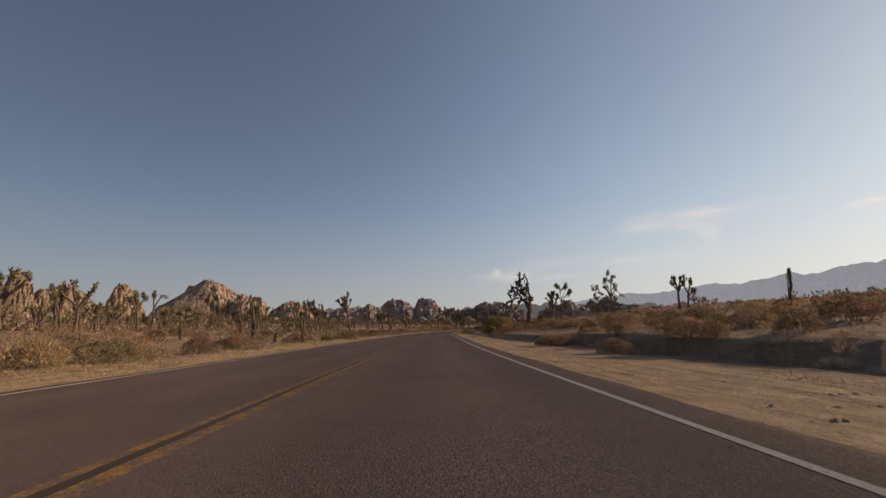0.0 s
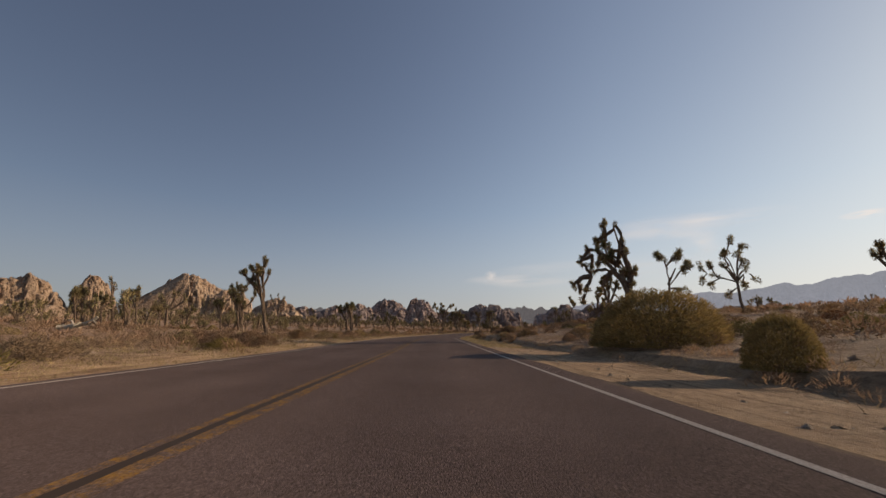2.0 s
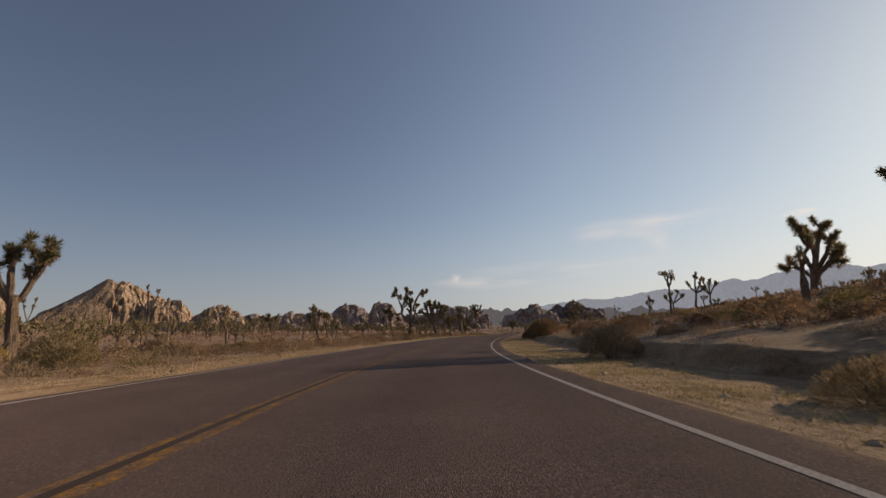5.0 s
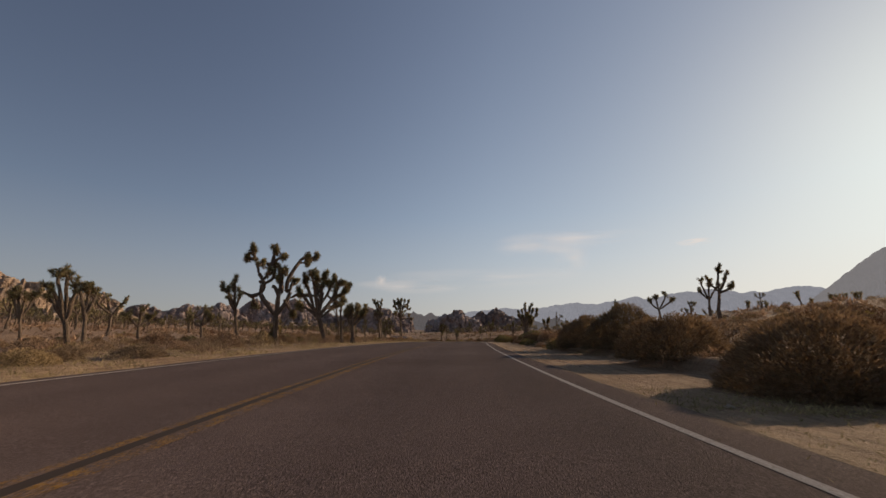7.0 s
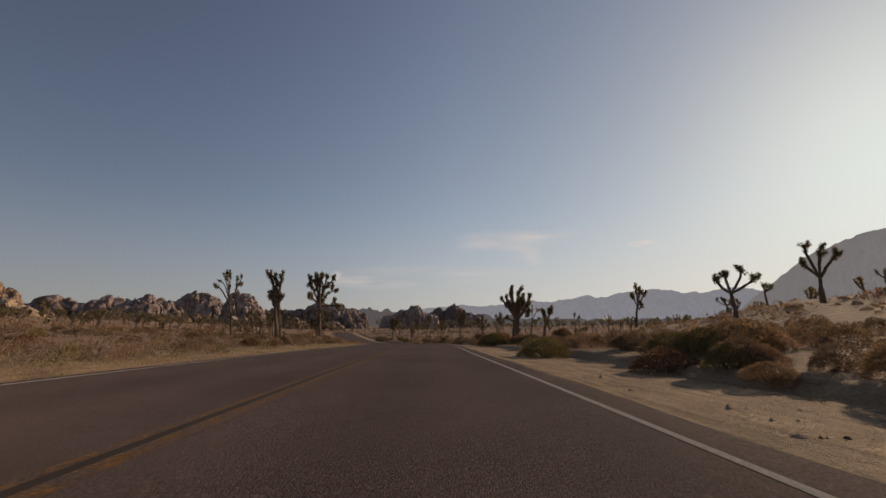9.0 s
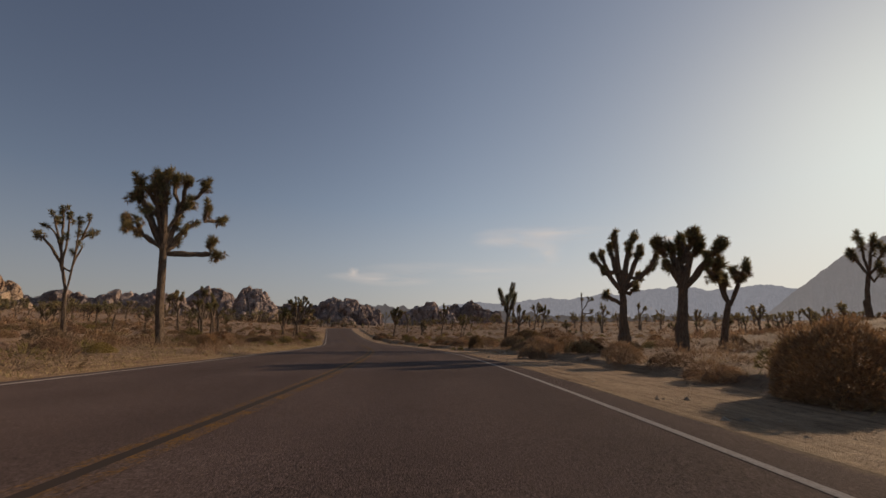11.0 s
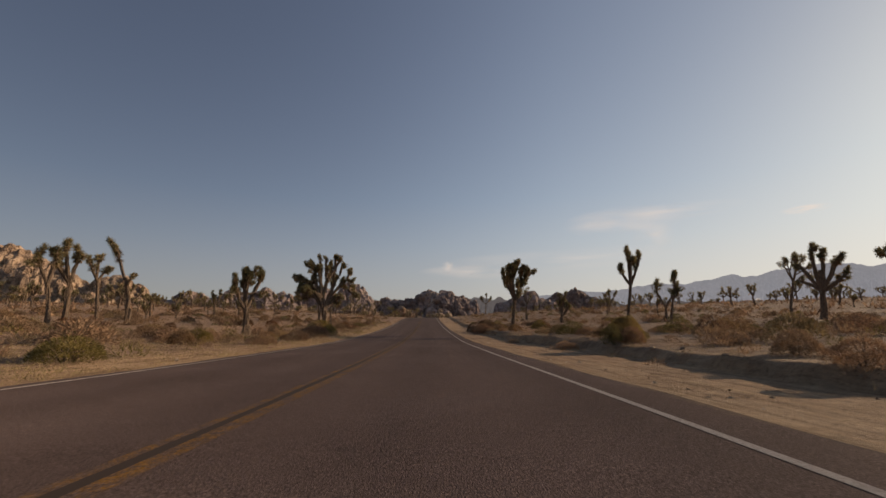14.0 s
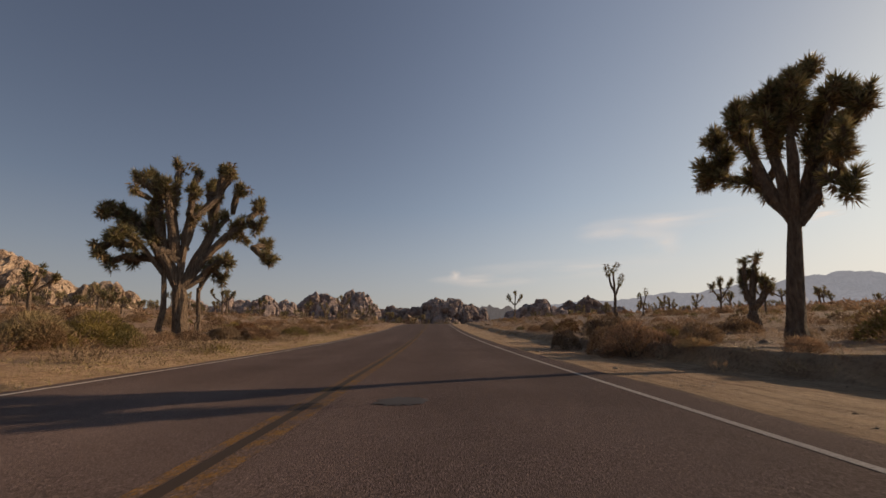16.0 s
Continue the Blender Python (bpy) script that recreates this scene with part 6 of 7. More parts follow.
scatter_trees(140, lambda: (spots.uniform(-60, 240), spots.uniform(380, 640), spots.uniform(0.7, 1.15)), 6)
far_woodland()
# ---- shrubs, brush and grass ----
def bush_mesh(name, seed, count, mat, spike, core):
    """A shrub of unit width and height: fine twigs and small leaves packed over a few rounded lobes."""
    rng = np.random.RandomState(seed)
    turn = rng.rand() * 6.3 + np.arange(5) * 1.256 + rng.uniform(-0.4, 0.4, 5)
    lobes = np.stack([np.cos(turn) * rng.uniform(0.14, 0.3, 5), np.sin(turn) * rng.uniform(0.14, 0.3, 5), rng.uniform(0.0, 0.16, 5)], -1)
    lobes = np.concatenate([lobes, [[0, 0, 0.14]]])
    size = np.concatenate([rng.uniform(0.17, 0.27, 5), [0.32]])
    n = rng.randn(count * 2, 3)
    n[:, 2] = np.abs(n[:, 2]) * 1.15 - 0.1
    n /= np.linalg.norm(n, axis=1)[:, None]
    pick = rng.choice(6, count * 2, p=size ** 2 / np.sum(size ** 2))
    deep = np.where(rng.rand(count * 2) < 0.75, rng.uniform(0.86, 1.06, count * 2), rng.uniform(0.4, 0.9, count * 2))
    p = lobes[pick] + n * (size[pick] * deep)[:, None] * (1.0, 1.0, 1.25)
    hidden = (np.linalg.norm((p[:, None] - lobes[None]) / (1.0, 1.0, 1.25), axis=2) < 0.8 * size[None]).any(1) & (rng.rand(count * 2) < 0.7)
    keep = np.flatnonzero(~hidden)[:count]
    p, n, count = p[keep], n[keep], len(keep)
    p[:, 2] = np.maximum(p[:, 2], 0.01)
    way = n * 0.9 + rng.randn(count, 3) * 0.42 + (0, 0, 0.4)
    way /= np.linalg.norm(way, axis=1)[:, None]
    length = spike * rng.uniform(0.5, 1.35, (count, 1))
    flat = np.cross(way, rng.randn(count, 3))
    flat *= core / (np.linalg.norm(flat, axis=1)[:, None] + 1e-9)
    tri = np.stack([p - way * length * 0.5 - flat, p - way * length * 0.5 + flat, p + way * length * 0.5], 1).reshape(-1, 3)
    tri[:, 2] = np.maximum(tri[:, 2], -0.02)
    me = bpy.data.meshes.new(name)
    me.from_pydata([tuple(v) for v in tri], [], [(3 * i, 3 * i + 1, 3 * i + 2) for i in range(count)])
    me.materials.append(mat)
    return me


def dome_mesh(name, seed, count, mat, spike, core, lumps):
    """A dense rounded shrub of unit width: fine leaves packed over a lumpy dome."""
    rng = np.random.RandomState(seed)
    n = rng.randn(count, 3)
    n[:, 2] = np.abs(n[:, 2]) - 0.12
    n /= np.linalg.norm(n, axis=1)[:, None]
    bulge = 1 + lumps * (np.sin(n[:, 0] * 5 + seed) * np.sin(n[:, 1] * 4.3 + 2 * seed) + 0.6 * np.sin(n[:, 0] * 11 - n[:, 2] * 9 + seed) * np.sin(n[:, 1] * 12 + n[:, 2] * 5))
    deep = np.where(rng.rand(count) < 0.72, rng.uniform(0.86, 1.02, count), rng.uniform(0.35, 0.9, count))
    p = n * (0.5, 0.5, 0.66) * (bulge * deep)[:, None]
    p[:, 2] = np.maximum(p[:, 2], 0.01)
    way = n + rng.randn(count, 3) * 0.5 + (0, 0, 0.45)
    way /= np.linalg.norm(way, axis=1)[:, None]
    length = spike * rng.uniform(0.5, 1.4, (count, 1))
    flat = np.cross(way, rng.randn(count, 3))
    flat *= core / (np.linalg.norm(flat, axis=1)[:, None] + 1e-9)
    tri = np.stack([p - way * length * 0.4 - flat, p - way * length * 0.4 + flat, p + way * length * 0.6], 1).reshape(-1, 3)
    tri[:, 2] = np.maximum(tri[:, 2], -0.02)
    me = bpy.data.meshes.new(name)
    me.from_pydata([tuple(v) for v in tri], [], [(3 * i, 3 * i + 1, 3 * i + 2) for i in range(count)])
    me.materials.append(mat)
    return me


def stem_mesh(name, seed, count, mat):
    """The bare woody stems inside a shrub."""
    g = Growth(seed, 1)
    for k in range(count):
        a = g.rng.rand() * 6.3
        out = np.array((math.cos(a), math.sin(a), 0)) * g.rng.uniform(0.1, 0.38)
        g.tube((out * 0.05 - (0, 0, 0.1), out * 0.45 + (0, 0, 0.25), out + (0, 0, g.rng.uniform(0.35, 0.6))), (0.008, 0.005, 0.002), 3)
    me = bpy.data.meshes.new(name)
    me.from_pydata([tuple(v) for v in np.concatenate(g.wood)], [], g.wood_faces)
    me.materials.append(mat)
    return me


TURF = mat_leaf("short_pale_grass", ((0.25, 0.205, 0.105), (0.36, 0.30, 0.165), (0.47, 0.40, 0.24)), 0.9, 0.2)
GOLD = mat_leaf("rabbitbrush_leaf", ((0.17, 0.14, 0.05), (0.27, 0.22, 0.08), (0.38, 0.30, 0.12)), 0.85, 0.2)
DUSK = mat_leaf("blackbrush_twigs", ((0.18, 0.118, 0.085), (0.25, 0.17, 0.122), (0.33, 0.235, 0.168)), 0.9, 0.25)
RUST = mat_leaf("dry_buckwheat", ((0.11, 0.055, 0.032), (0.17, 0.09, 0.05), (0.24, 0.14, 0.08)), 0.9, 0.15)
BONE = mat_leaf("bleached_twigs", ((0.32, 0.28, 0.24), (0.45, 0.41, 0.36), (0.58, 0.54, 0.49)), 0.9, 0.0)
THICKET = mat_leaf("thicket_leaf", ((0.205, 0.135, 0.085), (0.28, 0.19, 0.118), (0.36, 0.255, 0.16)), 0.9, 0.3)
OLIVE = mat_leaf("olive_leaf", ((0.175, 0.138, 0.066), (0.24, 0.19, 0.088), (0.315, 0.25, 0.12)), 0.85, 0.35)
KINDS = {
    "q": ("rounded_bush", "dense dome-shaped olive-green bush beside the road", OLIVE, 2600, 0.08, 0.010),
    "g": ("creosote_bush", "olive-green rounded creosote bush on the sand", GREEN, 2300, 0.10, 0.0095),
    "b": ("brush_shrub", "grey-brown dry desert shrub on the sand", BRUSH, 2000, 0.13, 0.0085),
    "d": ("blackbrush", "dark twiggy blackbrush on the sand", DUSK, 2000, 0.12, 0.009),
    "s": ("dry_shrub", "straw-coloured dry bushy shrub beside the road", STRAW, 1900, 0.15, 0.008),
    "y": ("rabbitbrush", "yellow-green tufted rabbitbrush on the sand", GOLD, 2000, 0.12, 0.0085),
    "r": ("buckwheat_shrub", "rust-brown dried buckwheat shrub on the sand", RUST, 1500, 0.13, 0.009),
    "k": ("thicket_bush", "dense brown-olive rounded bush on the sandy shoulder", THICKET, 2300, 0.10, 0.0095),
    "w": ("dead_shrub", "bleached tangle of dead twigs on the bank", BONE, 420, 0.30, 0.006),
}
SHRUBS = {k: [(bush_mesh("foliage", 31 * i + ord(k), int(n * 1.7), mat, spike * 0.5, core * 0.72), stem_mesh("stem", 7 * i + ord(k), 10, BARK)) for i in range(4)] for k, (_, _, mat, n, spike, core) in KINDS.items()}
LIGHT = {k: [(bush_mesh("foliage", 57 * i + ord(k), int(n * 0.5), mat, spike * 0.55, core * 1.6), stem_mesh("stem", 3 * i + ord(k), 5, BARK)) for i in range(4)] for k, (_, _, mat, n, spike, core) in KINDS.items()}
BROAD = {k: [(bush_mesh("foliage", 31 * i + ord(k) + 9, int(n * 3.4), mat, spike * 0.42, core * 0.5), stem_mesh("stem", 7 * i + ord(k), 20, BARK)) for i in range(2)] for k, (_, _, mat, n, spike, core) in KINDS.items() if k in "gbdsy"}
BROAD.update({k: SHRUBS[k] for k in "rw"})
BROAD["k"] = [(dome_mesh("foliage", 81 + i, 17000, THICKET, 0.05, 0.0055, 0.09), stem_mesh("stem", 91 + i, 20, BARK)) for i in range(3)]
BROAD["q"] = [(dome_mesh("foliage", 61 + i, 20000, OLIVE, 0.04, 0.0050, 0.05), stem_mesh("stem", 71 + i, 12, BARK)) for i in range(2)]
grown = random.Random(23)


def shrub(x, y, width, height, kind, close=True):
    d = ground_height(x, y)[1][0]
    shy = min(0.45 * width, 1.2)
    if -5.2 - shy < d < 0:
        x += -5.2 - shy - d
    if 0 < d < 5.0 + shy:
        x += 5.0 + shy - d
    name, label, _, _, _, _ = KINDS[kind]
    thing = tagged(new(name), label, "shrub", "desert shrubs")
    thing.matrix_basis = pose(x, y, ground_at(x, y) - 0.04, 0, 0, grown.uniform(0, 360))
    if kind == "q" or (close and (kind == "k" or (width >= 1.7 and abs(d) < 10))):
        bank = BROAD
    else:
        bank = SHRUBS if abs(d) < (10 if close else 8.6) else LIGHT
    leaves, stems = grown.choice(bank[kind])
    for part_name, me in (("foliage", leaves), ("stem", stems)):
        o = new(part_name, me)
        o.parent = thing
        o.scale = (width * 1.12, width * 1.12 * grown.uniform(0.85, 1.15), height * 1.45)
    SHRUB_SPOTS.append((x, y, width))


SHRUB_SPOTS = []
for x, y, width, height in ((14.8, 107.2, 2.0, 1.2), (15.4, 110.0, 2.0, 0.95), (17.3, 113.9, 2.1, 1.0), (19.45, 117.7, 2.3, 1.45), (20.2, 120.6, 2.1, 1.25)):
    shrub(x, y, width, height, "k")
shrub(8.1, 45.6, 3.6, 1.8, "q")
shrub(6.3, 39.2, 0.95, 0.88, "q")
shrub(5.3, 11.6, 1, 0.6, "b")
shrub(6.7, 10.5, 1.2, 0.7, "b")
shrub(7.1, 10, 0.7, 0.6, "b")
shrub(9.4, 11.7, 1.5, 0.7, "b")
shrub(10.4, 9.7, 1.8, 0.95, "d")
shrub(5.4, 17.4, 1.9, 0.7, "b")
shrub(-7.4, 14.2, 1, 0.8, "d")
shrub(-7.6, 17.1, 0.8, 0.7, "d")
shrub(-7.9, 9, 1.4, 0.8, "s")
shrub(-7.5, 10.6, 1.5, 0.8, "s")
shrub(-6.3, 28.8, 1, 0.6, "y")
shrub(-11.3, 27.8, 2, 0.9, "b")
shrub(-7.7, 25.3, 1.5, 0.7, "b")
shrub(-14.5, 18.5, 1.7, 0.6, "b")
shrub(-5.4, 33.9, 0.7, 0.6, "y")
shrub(-5.2, 35, 1.5, 0.9, "d")
shrub(-6.8, 33.8, 1.1, 0.5, "s")
shrub(-6.9, 50.2, 1.5, 0.7, "b")
shrub(-7.1, 42.1, 1.6, 0.6, "b")
shrub(7.3, 32.5, 1.3, 0.6, "b")
shrub(12.3, 36, 1.4, 0.7, "b")
shrub(13.7, 41.9, 1.3, 0.6, "b")
shrub(7.7, 66.3, 1, 0.6, "s")
shrub(9.6, 67.5, 1.3, 0.6, "y")
shrub(9.2, 65, 0.8, 0.5, "y")
shrub(6.9, 62.7, 0.9, 0.5, "d")
shrub(9.2, 63, 0.7, 0.5, "b")
shrub(7, 60.5, 0.7, 0.9, "b")
shrub(6.7, 61.2, 0.7, 0.3, "w")
shrub(-7, 67.8, 1.5, 0.7, "s")
shrub(-5.9, 67.9, 0.7, 0.6, "y")
shrub(-6.2, 71.3, 1.2, 0.6, "b")
shrub(-5.4, 73.3, 1.6, 0.9, "b")
shrub(-6.9, 82.1, 1.8, 0.8, "b")
shrub(-9.4, 69.4, 1.1, 0.7, "s")
shrub(8.9, 87.7, 1.9, 1.1, "b")
shrub(7.5, 80.9, 1.1, 0.6, "s")
shrub(7.6, 77.7, 1.35, 0.85, "b")
shrub(11.4, 81.4, 1.1, 1, "g")
shrub(11.8, 79.3, 0.7, 0.4, "b")
shrub(12.5, 79, 1, 0.4, "b")
shrub(-6.2, 83.6, 2.2, 0.9, "s")
shrub(-4.9, 89.9, 2, 1.2, "s")
shrub(-4.4, 108.6, 2.7, 1.4, "b")
shrub(-5.3, 97.7, 1.9, 0.7, "b")
shrub(24.8, 132.2, 2.1, 1, "g")
shrub(5.6, 119, 1.4, 0.5, "b")
shrub(4.4, 116.6, 1.1, 0.5, "s")
shrub(4.5, 118, 0.8, 0.5, "b")
shrub(23.4, 128.4, 1.6, 0.9, "b")
shrub(29.4, 130, 0.9, 0.8, "b")
shrub(22.4, 129.1, 1.2, 0.6, "g")
shrub(24.9, 133.9, 2, 0.9, "b")
shrub(21.2, 125.6, 0.7, 0.4, "b")
shrub(20.3, 123.2, 1, 0.7, "s")
shrub(29.5, 146.5, 2.2, 0.9, "g")
shrub(23.1, 125, 0.8, 0.4, "b")
shrub(37.4, 162.1, 2.5, 1.2, "g")
shrub(39.4, 160.1, 2, 1, "g")
shrub(40.8, 171.5, 1.1, 0.7, "b")
shrub(39.8, 168.5, 1.1, 0.5, "b")
shrub(45.3, 181.4, 2.2, 1, "b")
shrub(25.3, 168.5, 1, 0.8, "s")
shrub(26.2, 169.3, 0.6, 0.4, "g")
shrub(27, 171, 1.5, 0.5, "s")
shrub(27.8, 172.1, 1, 0.6, "b")
shrub(23.9, 174.6, 1.4, 0.6, "s")
shrub(41.4, 176.3, 1.1, 0.7, "b")
shrub(46.1, 184.8, 2.3, 1.1, "b")
shrub(54.2, 204.1, 2.6, 1.2, "b")
shrub(62.6, 186.8, 2.2, 0.9, "b")
shrub(47.6, 195.8, 2, 0.9, "b")
shrub(44.4, 189.9, 0.4, 0.3, "g")
shrub(49, 192.9, 1.2, 0.7, "b")
shrub(49.8, 191.3, 1.4, 1.4, "b")
shrub(44.1, 188.1, 0.4, 0.4, "y")
shrub(32.1, 201.2, 2.1, 0.8, "d")
shrub(33, 202.9, 1.3, 0.8, "b")
shrub(26, 208.8, 2.1, 1.3, "g")
shrub(46.1, 197.9, 0.9, 0.3, "b")
shrub(48.6, 194.8, 0.6, 0.3, "r")
shrub(47.2, 203.5, 1.2, 0.5, "g")
shrub(47.7, 197.9, 1.8, 0.8, "b")
shrub(47.8, 204.7, 1, 0.5, "b")
shrub(49.2, 202.4, 0.9, 0.4, "r")
shrub(32.3, 205.8, 1.1, 0.7, "d")
shrub(51.7, 219.7, 1.1, 0.6, "g")
shrub(50.2, 212.7, 1, 0.6, "b")
shrub(49.1, 210.9, 0.8, 0.5, "b")
shrub(37, 216.3, 1.6, 0.7, "y")
shrub(50.1, 221.4, 1, 0.4, "b")
shrub(34.1, 226.9, 1.6, 0.7, "b")
shrub(39.1, 226.1, 1.4, 0.6, "b")
shrub(39.9, 231, 1.7, 0.7, "d")
shrub(50.2, 218.3, 0.7, 0.8, "g")
shrub(54.3, 247.1, 2.1, 1.1, "d")
shrub(68.7, 241.9, 2.3, 1.1, "b")
shrub(52, 222.6, 0.8, 0.4, "b")
shrub(37.5, 228.7, 1.2, 0.4, "y")
shrub(37.2, 232.5, 1.1, 1, "b")
shrub(39, 236.6, 2.1, 1, "d")
shrub(39.7, 238.9, 1.3, 1, "g")
shrub(52.7, 243.3, 2.1, 1.2, "d")
shrub(37.1, 234.5, 1, 0.6, "s")
shrub(52.8, 229.4, 0.9, 0.4, "s")
shrub(50.4, 228.1, 0.7, 0.3, "b")
shrub(71.2, 242, 1.9, 1, "g")
shrub(38, 244.4, 1, 0.8, "d")
shrub(38.3, 244.9, 0.8, 0.6, "y")
shrub(37.9, 246.5, 1.5, 1.2, "b")
shrub(39, 246.2, 1.2, 0.9, "g")
shrub(39.4, 253, 1.8, 0.8, "b")
shrub(40.3, 254, 2.6, 0.7, "d")
shrub(52.5, 247, 1.2, 1.1, "d")
shrub(52.7, 244.6, 1.4, 1, "d")
shrub(55.7, 246.9, 1.1, 0.5, "y")
shrub(58.8, 246.3, 1.6, 0.7, "d")
shrub(53.2, 239.2, 0.7, 0.4, "b")
shrub(54.6, 244.3, 1, 0.4, "y")
shrub(53, 241.4, 0.8, 0.3, "s")
shrub(58.3, 242.5, 0.8, 0.4, "b")

shrub(38.5, 163.1, 2.5, 1.0, "k")
shrub(39.1, 166.3, 1.3, 1.0, "k")
shrub(42.4, 176.6, 1.2, 0.7, "b")
shrub(73.3, 217.4, 5.6, 2.5, "d")
shrub(51.2, 219.1, 0.95, 0.92, "q")
shrub(43.5, 175.7, 1.5, 0.7, "r")
shrub(40.7, 170.1, 1.0, 0.4, "d")
shrub(45.6, 188.9, 1.0, 0.9, "k")
shrub(37.9, 244.6, 1.9, 1.15, "s")
shrub(38.3, 246.2, 2.2, 1.3, "y")
for x, y, width, height, kind in ((-6.0, 50.5, 1.7, 0.85, "d"), (-7.6, 51.6, 2.0, 0.8, "d"), (-8.6, 50.6, 1.0, 0.75, "s"), (-5.4, 48.2, 1.5, 0.55, "y"), (-9.8, 54.0, 1.8, 0.7, "d"),
                                  (-10.0, 101.3, 1.8, 0.9, "b"), (-11.3, 98.2, 1.6, 0.85, "b"), (-12.3, 94.2, 1.9, 0.9, "b"), (-14.5, 95.2, 1.5, 0.8, "s"), (-16.3, 96.1, 1.7, 0.9, "b"), (-8.6, 103.0, 2.4, 1.2, "b")):
    shrub(x, y, width, height, kind)
shrub(19.5, 90.5, 1.2, 0.9, "w")
shrub(6.5, 6.5, 0.7, 0.3, "w")
shrub(6.8, 7.6, 0.6, 0.3, "w")
shrub(7.2, 63.5, 0.9, 0.4, "w")
shrub(64.5, 210.7, 4.1, 1.8, "k")
shrub(43.3, 161.2, 1.8, 1.2, "k")
# more brush between those, sparser away from the road
for k in range(820):
    side = grown.choice((-1, 1, 1))
    y = grown.uniform(-5, 300)
    i = int(np.argmin(np.abs(LINE[:, 1] - y)))
    d = side * ((7.0 if side < 0 else 7.6) + 42 * grown.random() ** 1.35)
    w = grown.uniform(0.6, 1.3) + 0.9 * grown.random() ** 4
    shrub(LINE[i, 0] + RIGHT[i, 0] * d, LINE[i, 1] + RIGHT[i, 1] * d, w, min(w, 1.4) * grown.uniform(0.42, 0.75), grown.choice("bbbdddddkkssgyr"), False)


# thicker brush on the rising ground beside the bends
for first, last, near, far, count in ((12, 58, 8.6, 19, 46), (62, 104, 7.6, 20, 46), (119, 166, 6.6, 26, 165), (200, 232, 8.0, 22, 30), (178, 290, -7.5, -44, 190), (95, 160, -7.5, -40, 60)):
    for k in range(count):
        y = grown.uniform(first, last)
        i = int(np.argmin(np.abs(LINE[:, 1] - y)))
        d = near + (far - near) * grown.random() ** 1.2
        w = grown.uniform(0.8, 1.9)
        shrub(LINE[i, 0] + RIGHT[i, 0] * d, LINE[i, 1] + RIGHT[i, 1] * d, w, min(w, 1.5) * grown.uniform(0.45, 0.72), grown.choice("bbddkkkgr"), False)


def fallen_tree(x, y, turn, seed):
    """A bleached Joshua trunk that has fallen over, with its broken limbs."""
    thing = tagged(new("fallen_tree"), "bleached dead Joshua trunk lying in the brush", "dead wood")
    thing.matrix_basis = pose(x, y, ground_at(x, y), 0, 0, turn)
    g = Growth(seed, 1)
    g.tube(((-1.3, 0, 0.1), (-0.5, 0.1, 0.22), (0.3, 0, 0.45), (0.8, -0.1, 0.85)), (0.17, 0.16, 0.14, 0.09), 9)
    part("trunk", np.concatenate(g.wood), g.wood_faces, BONE, thing)
    for k in range(7):
        g = Growth(seed + k, 1)
        a = np.array((-1.0 + 0.28 * k, 0.05, 0.2 + 0.04 * k))
        e = a + (g.rng.uniform(-0.5, 0.7), g.rng.choice((-1, 1)) * g.rng.uniform(0.3, 0.8), g.rng.uniform(-0.15, 0.35))
        g.tube((a, 0.5 * (a + e) + (0, 0, 0.15), e), (0.09, 0.075, 0.05), 7)
        part("limb", np.concatenate(g.wood), g.wood_faces, BONE if k % 3 else BARK, thing)


fallen_tree(-22.0, 63.0, 25, 5)


def clump_field(name, label, mat, spots, blades, reach, width, seed, lean=0.75):
    """Many small tufts joined into one: each a handful of blades leaning out from one foot."""
    rng = np.random.RandomState(seed)
    x, y, size = spots
    z, _ = ground_height(x, y)
    n = len(x)
    foot = np.stack([x, y, z - 0.02], -1)[:, None] + rng.randn(n, blades, 3) * (0.16, 0.16, 0.0) * size[:, None, None]
    way = rng.randn(n, blades, 3) * (lean, lean, 0.25) + (0, 0, 1.0)
    way[..., 2] = np.abs(way[..., 2])
    way /= np.linalg.norm(way, axis=2)[..., None]
    tip = foot + way * (reach * size[:, None] * rng.uniform(0.5, 1.2, (n, blades)))[..., None]
    flat = np.cross(way, rng.randn(n, blades, 3))
    flat *= (width * size[:, None] / (np.linalg.norm(flat, axis=2) + 1e-9))[..., None]
    v = np.stack([foot - flat, foot + flat, tip], 2).reshape(-1, 3)
    ob = mesh_object(name, v, np.arange(len(v)).reshape(-1, 3), mat, smooth=False)
    return tagged(ob, label, "vegetation", kind="stuff")


def strip_spots(count, seed, first, last, near, far, power, small, large):
    rng = np.random.RandomState(seed)
    y = rng.uniform(first, last, count)
    i = np.searchsorted(LINE[:, 1], y).clip(0, len(LINE) - 1)
    d = (near + (far - near) * rng.rand(count) ** power) * rng.choice((-1, 1), count)
    d = np.where(d > 0, d + 1.9, d)
    ok = wobble(LINE[i, 0] + RIGHT[i, 0] * d, LINE[i, 1] + RIGHT[i, 1] * d, 3.3, seed) + rng.uniform(-0.8, 0.8, count) > -0.25
    size = rng.uniform(small, large, count)
    return (LINE[i, 0] + RIGHT[i, 0] * d)[ok], (LINE[i, 1] + RIGHT[i, 1] * d)[ok], size[ok]


def plain_spots(count, seed, small, large, near):
    rng = np.random.RandomState(seed)
    x, y = rng.uniform(-330, 300, count), rng.uniform(-20, 640, count)
    d = ground_height(x, y)[1]
    ok = (np.abs(d) > near) & (np.abs(d) < 330)
    return x[ok], y[ok], rng.uniform(small, large, count)[ok]


